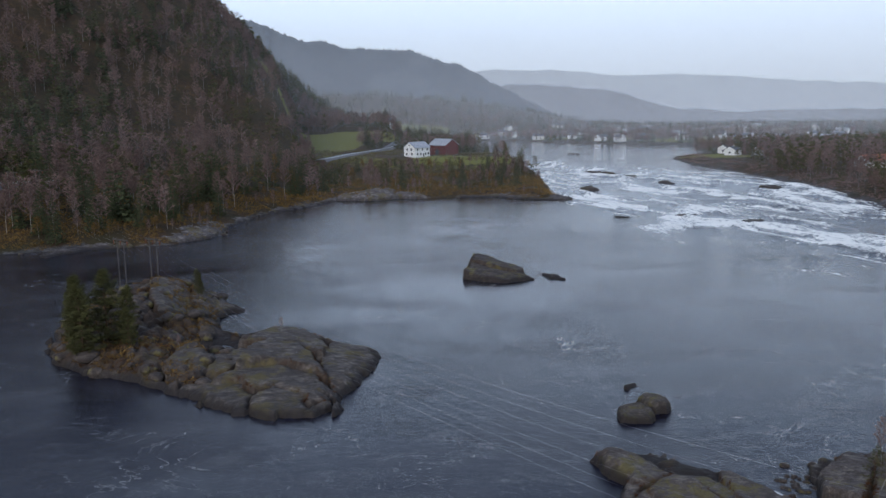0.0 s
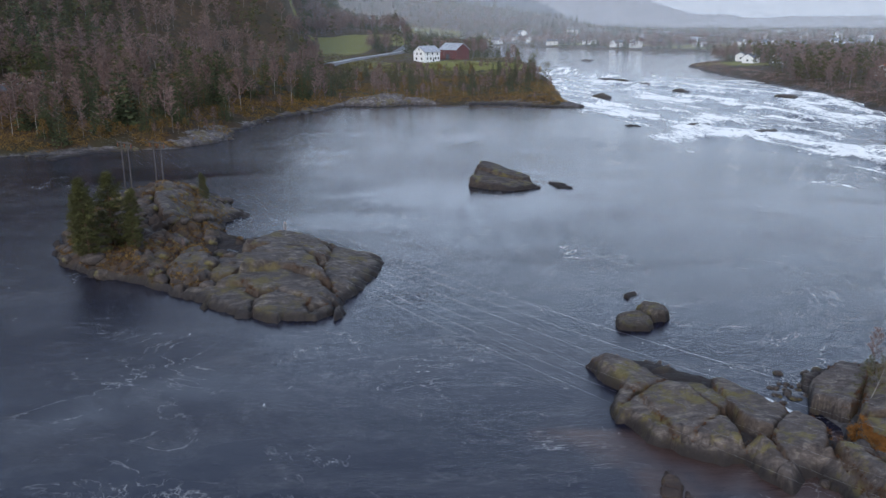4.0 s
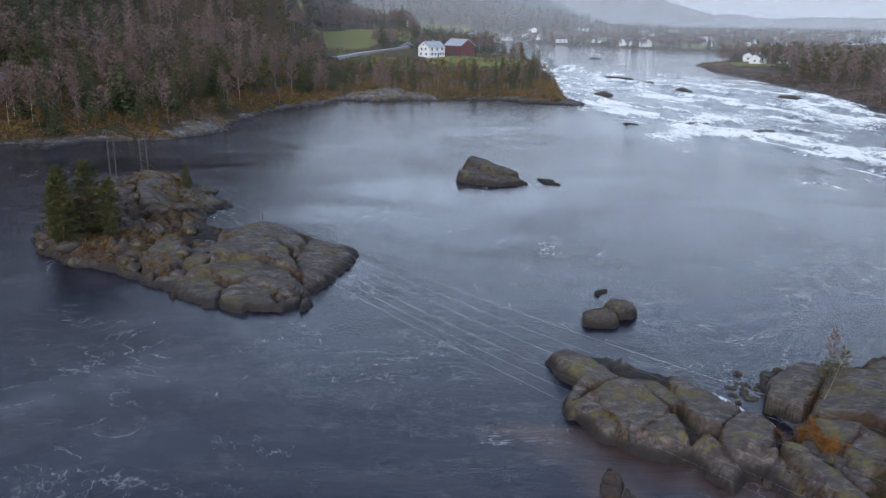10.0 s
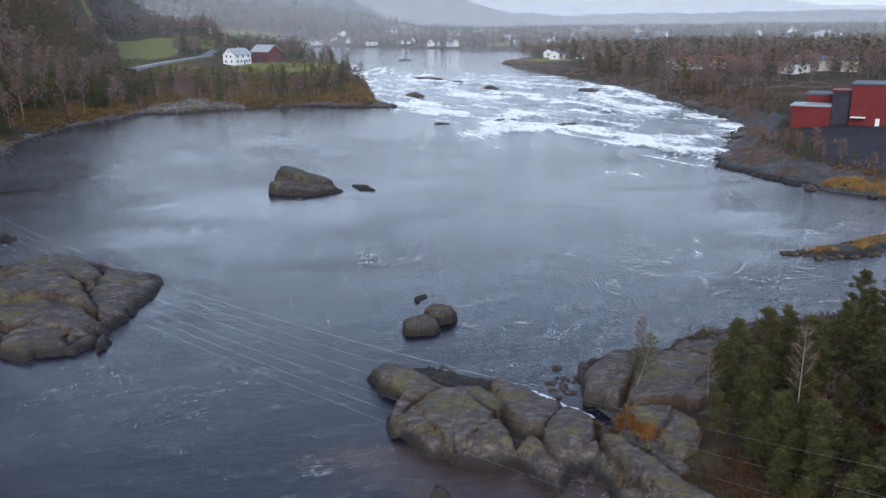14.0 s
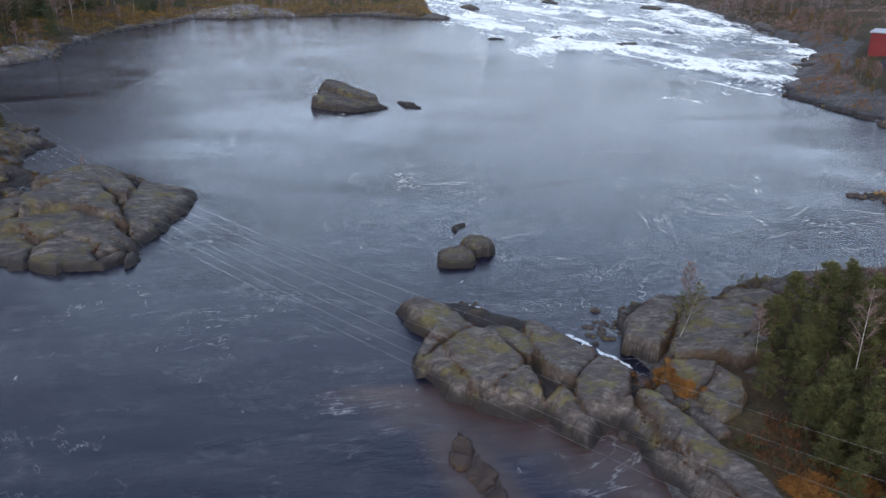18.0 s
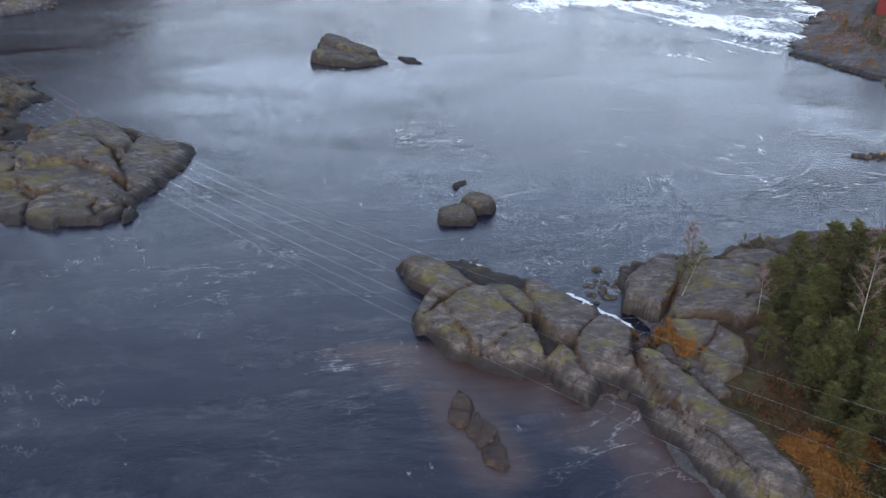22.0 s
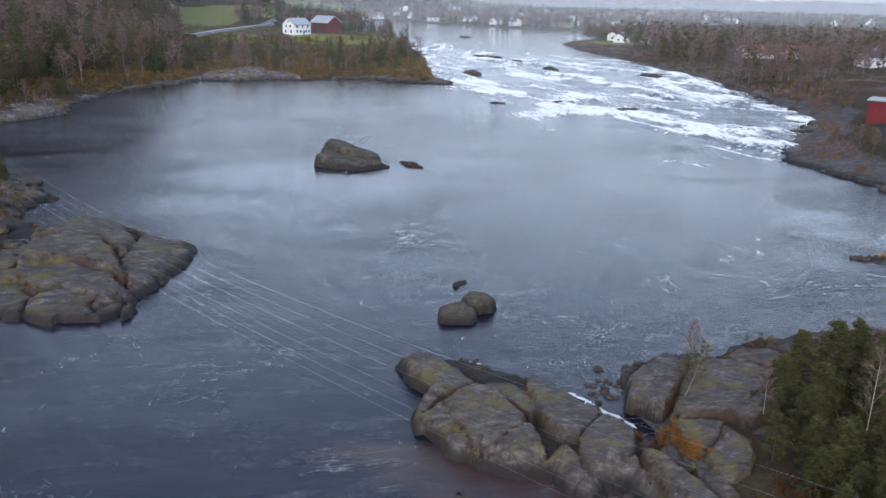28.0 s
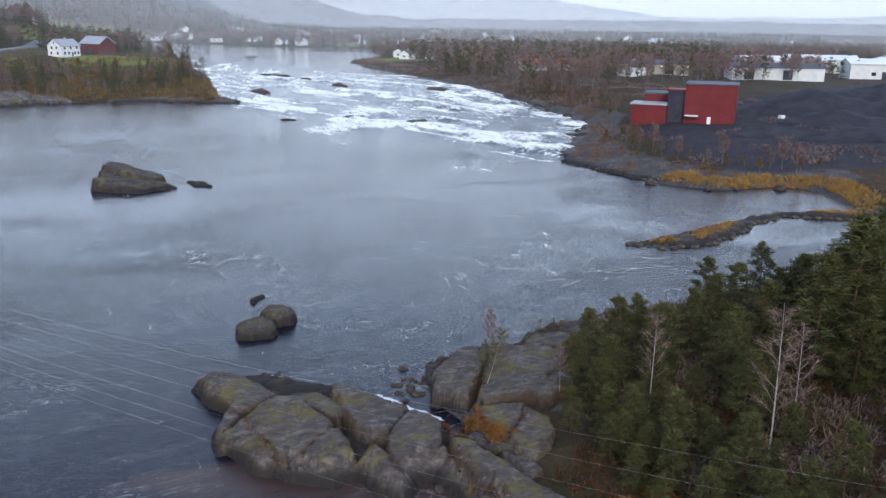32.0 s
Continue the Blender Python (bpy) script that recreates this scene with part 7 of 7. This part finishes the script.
def foam_patch(line, width, seed):
    c = along(line, 0.12)
    k = np.linspace(0, 1, len(c))
    w = width * (0.25 + fbm(k * 9, k * 0, seed, 3)) * np.minimum(1, np.minimum(k, 1 - k) * 8)
    tan = np.gradient(c, axis=0)
    tan /= np.linalg.norm(tan, axis=1)[:, None]
    nor = np.stack([-tan[:, 1], tan[:, 0]], 1)
    off = (fbm(k * 7, k * 0, seed + 5, 3) - 0.5)[:, None] * nor * width
    rows = [np.column_stack([c + off + nor * (s * w)[:, None], np.full(len(c), h)]) for s, h in ((-0.5, 0.03), (0, 0.09), (0.5, 0.03))]
    n = len(c)
    f = [(r * n + i, r * n + i + 1, (r + 1) * n + i + 1, (r + 1) * n + i) for r in range(2) for i in range(n - 1)]
    tagged(new("foam_patch", mesh_from("foam_patch", np.concatenate(rows), f, FOAM)), "white foam caught against the rocks", "foam", "foam patches")


foam_patch([(24.4, 67.0), (25.3, 65.8), (26.0, 64.7)], 0.8, 1)
foam_patch([(26.2, 64.2), (27.2, 62.6), (28.2, 60.8)], 0.55, 2)
foam_patch([(16.6, 73.9), (17.6, 73.4), (18.4, 72.9)], 0.5, 3)
foam_patch([(-37.5, 120.6), (-35.5, 121.3), (-34, 121.4)], 0.9, 4)
foam_patch([(-18.6, 116), (-17.8, 115.5), (-17.2, 115.3)], 0.6, 5)
foam_patch([(-14.8, 112.9), (-13.8, 112.4), (-13.0, 111.8)], 0.6, 6)


# brush below the near pines
tufts("undergrowth", "low bilberry and juniper brush under the pines", *strewn(16000, rt, 30, 72, 28, 74, lambda x, y: (signed(x, y, RIGHT) > 1.5) & (rock_at(x, y)[0] < -5) & (fbm(x / 3, y / 3, 55, 2) > 0.45)), 0.55, 12, PINE, rt, 1.2)
tufts("undergrowth", "bare brown brush under the pines", *strewn(9000, rt, 30, 72, 28, 74, lambda x, y: (signed(x, y, RIGHT) > 1.5) & (x > 36.5) & (rock_at(x, y)[0] < -5) & (fbm(x / 3, y / 3, 56, 2) > 0.5)), 0.7, 12, TWIG, rt, 1.6)
for i in range(2):
    copies = scatter([(34, 49), (38, 55), (43, 57), (48, 50), (46, 38), (36, 33), (33, 40)], 10, rt, 1.6)
    for x, y in copies:
        k = rt.uniform(0.2, 0.4)
        ob = copy_thing(masters[i], Matrix.Translation((x, y, drop(x, y))) @ Matrix.Rotation(rt.uniform(0, 6), 4, "Z"))
        ob.scale = (k, k, k)
        tagged(ob, "young green pine on the near bank")


# ---- thin translucent sheets added to stand for mist and haze over the far valley ----
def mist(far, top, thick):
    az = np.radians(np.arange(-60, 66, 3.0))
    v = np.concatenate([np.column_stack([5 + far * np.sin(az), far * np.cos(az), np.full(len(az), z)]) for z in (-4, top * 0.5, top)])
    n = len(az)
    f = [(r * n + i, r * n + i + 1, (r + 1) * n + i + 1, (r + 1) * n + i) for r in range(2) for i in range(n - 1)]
    m, nt, b = material("valley_haze_sheet")
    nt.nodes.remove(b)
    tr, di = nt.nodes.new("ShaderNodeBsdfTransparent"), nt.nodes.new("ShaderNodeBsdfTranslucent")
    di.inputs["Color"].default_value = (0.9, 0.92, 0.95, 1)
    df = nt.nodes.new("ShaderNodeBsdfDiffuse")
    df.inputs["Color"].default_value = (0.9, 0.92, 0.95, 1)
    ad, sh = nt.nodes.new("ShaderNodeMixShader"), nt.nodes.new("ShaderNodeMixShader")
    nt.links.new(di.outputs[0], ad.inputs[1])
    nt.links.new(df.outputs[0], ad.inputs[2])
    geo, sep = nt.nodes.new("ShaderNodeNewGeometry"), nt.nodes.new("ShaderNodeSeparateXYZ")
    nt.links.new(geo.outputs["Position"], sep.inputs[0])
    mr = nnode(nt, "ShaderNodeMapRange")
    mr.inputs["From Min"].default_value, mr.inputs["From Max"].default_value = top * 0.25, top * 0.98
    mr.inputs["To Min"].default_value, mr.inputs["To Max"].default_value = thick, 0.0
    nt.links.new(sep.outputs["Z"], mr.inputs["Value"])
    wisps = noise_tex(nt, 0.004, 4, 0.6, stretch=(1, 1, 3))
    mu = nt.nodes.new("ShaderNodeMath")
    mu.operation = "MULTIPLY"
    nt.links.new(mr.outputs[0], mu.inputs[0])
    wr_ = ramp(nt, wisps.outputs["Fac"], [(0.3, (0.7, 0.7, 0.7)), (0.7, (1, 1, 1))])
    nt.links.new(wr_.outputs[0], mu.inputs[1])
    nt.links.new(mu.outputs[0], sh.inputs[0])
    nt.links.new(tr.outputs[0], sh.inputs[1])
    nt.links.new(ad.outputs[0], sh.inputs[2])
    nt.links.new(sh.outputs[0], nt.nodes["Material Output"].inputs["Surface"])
    ob = tagged(new("mist", mesh_from("mist", v, f, m)), "pale translucent sheet added for mist and haze over the far valley", "mist", kind="structure")
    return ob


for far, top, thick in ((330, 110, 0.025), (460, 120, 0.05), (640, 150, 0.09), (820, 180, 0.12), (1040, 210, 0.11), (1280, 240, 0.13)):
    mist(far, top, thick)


# ---- lit gate lamps and pale odds and ends in the yard ----
LAMPGLOW, lnt, lb_ = material("warm_gate_lamp")
lb_.inputs["Emission Color"].default_value, lb_.inputs["Emission Strength"].default_value = (1.0, 0.72, 0.35, 1), 6.0
for x, y, z in ((236, 330, 5.2), (242, 327, 5.2), (249, 324, 5.2)):
    lamp = thing("wall_lamp", "small lit lamp over a warehouse gate", "lamp", "gate lamps")
    lamp.location = (x, y, drop(x, y, 0) + z - 1.2)
    part("housing", box_mesh("housing", -0.25, -0.1, -0.12, 0.25, 0.1, 0.12, DARKSTEEL, 0.02), lamp)
    part("lens", box_mesh("lens", -0.22, -0.16, -0.1, 0.22, -0.1, 0.08, LAMPGLOW, 0.02), lamp)
for x, y, s in ((158, 128, 0.9), (166, 122, 1.1), (172, 178, 0.8), (186, 150, 0.9)):
    box = thing("water_tank", "small white plastic tank standing in the yard", "tank", "yard tanks")
    box.location = (x, y, drop(x, y, 0))
    part("body", box_mesh("body", -s, -s * 0.7, 0, s, s * 0.7, s * 1.1, WHITEPAINT, 0.12), box)
    part("cap", fast_mesh("cap", *tube([(0, 0, s * 1.05), (0, 0, s * 1.22)], [0.25, 0.25], 10), [DARKSTEEL]), box)
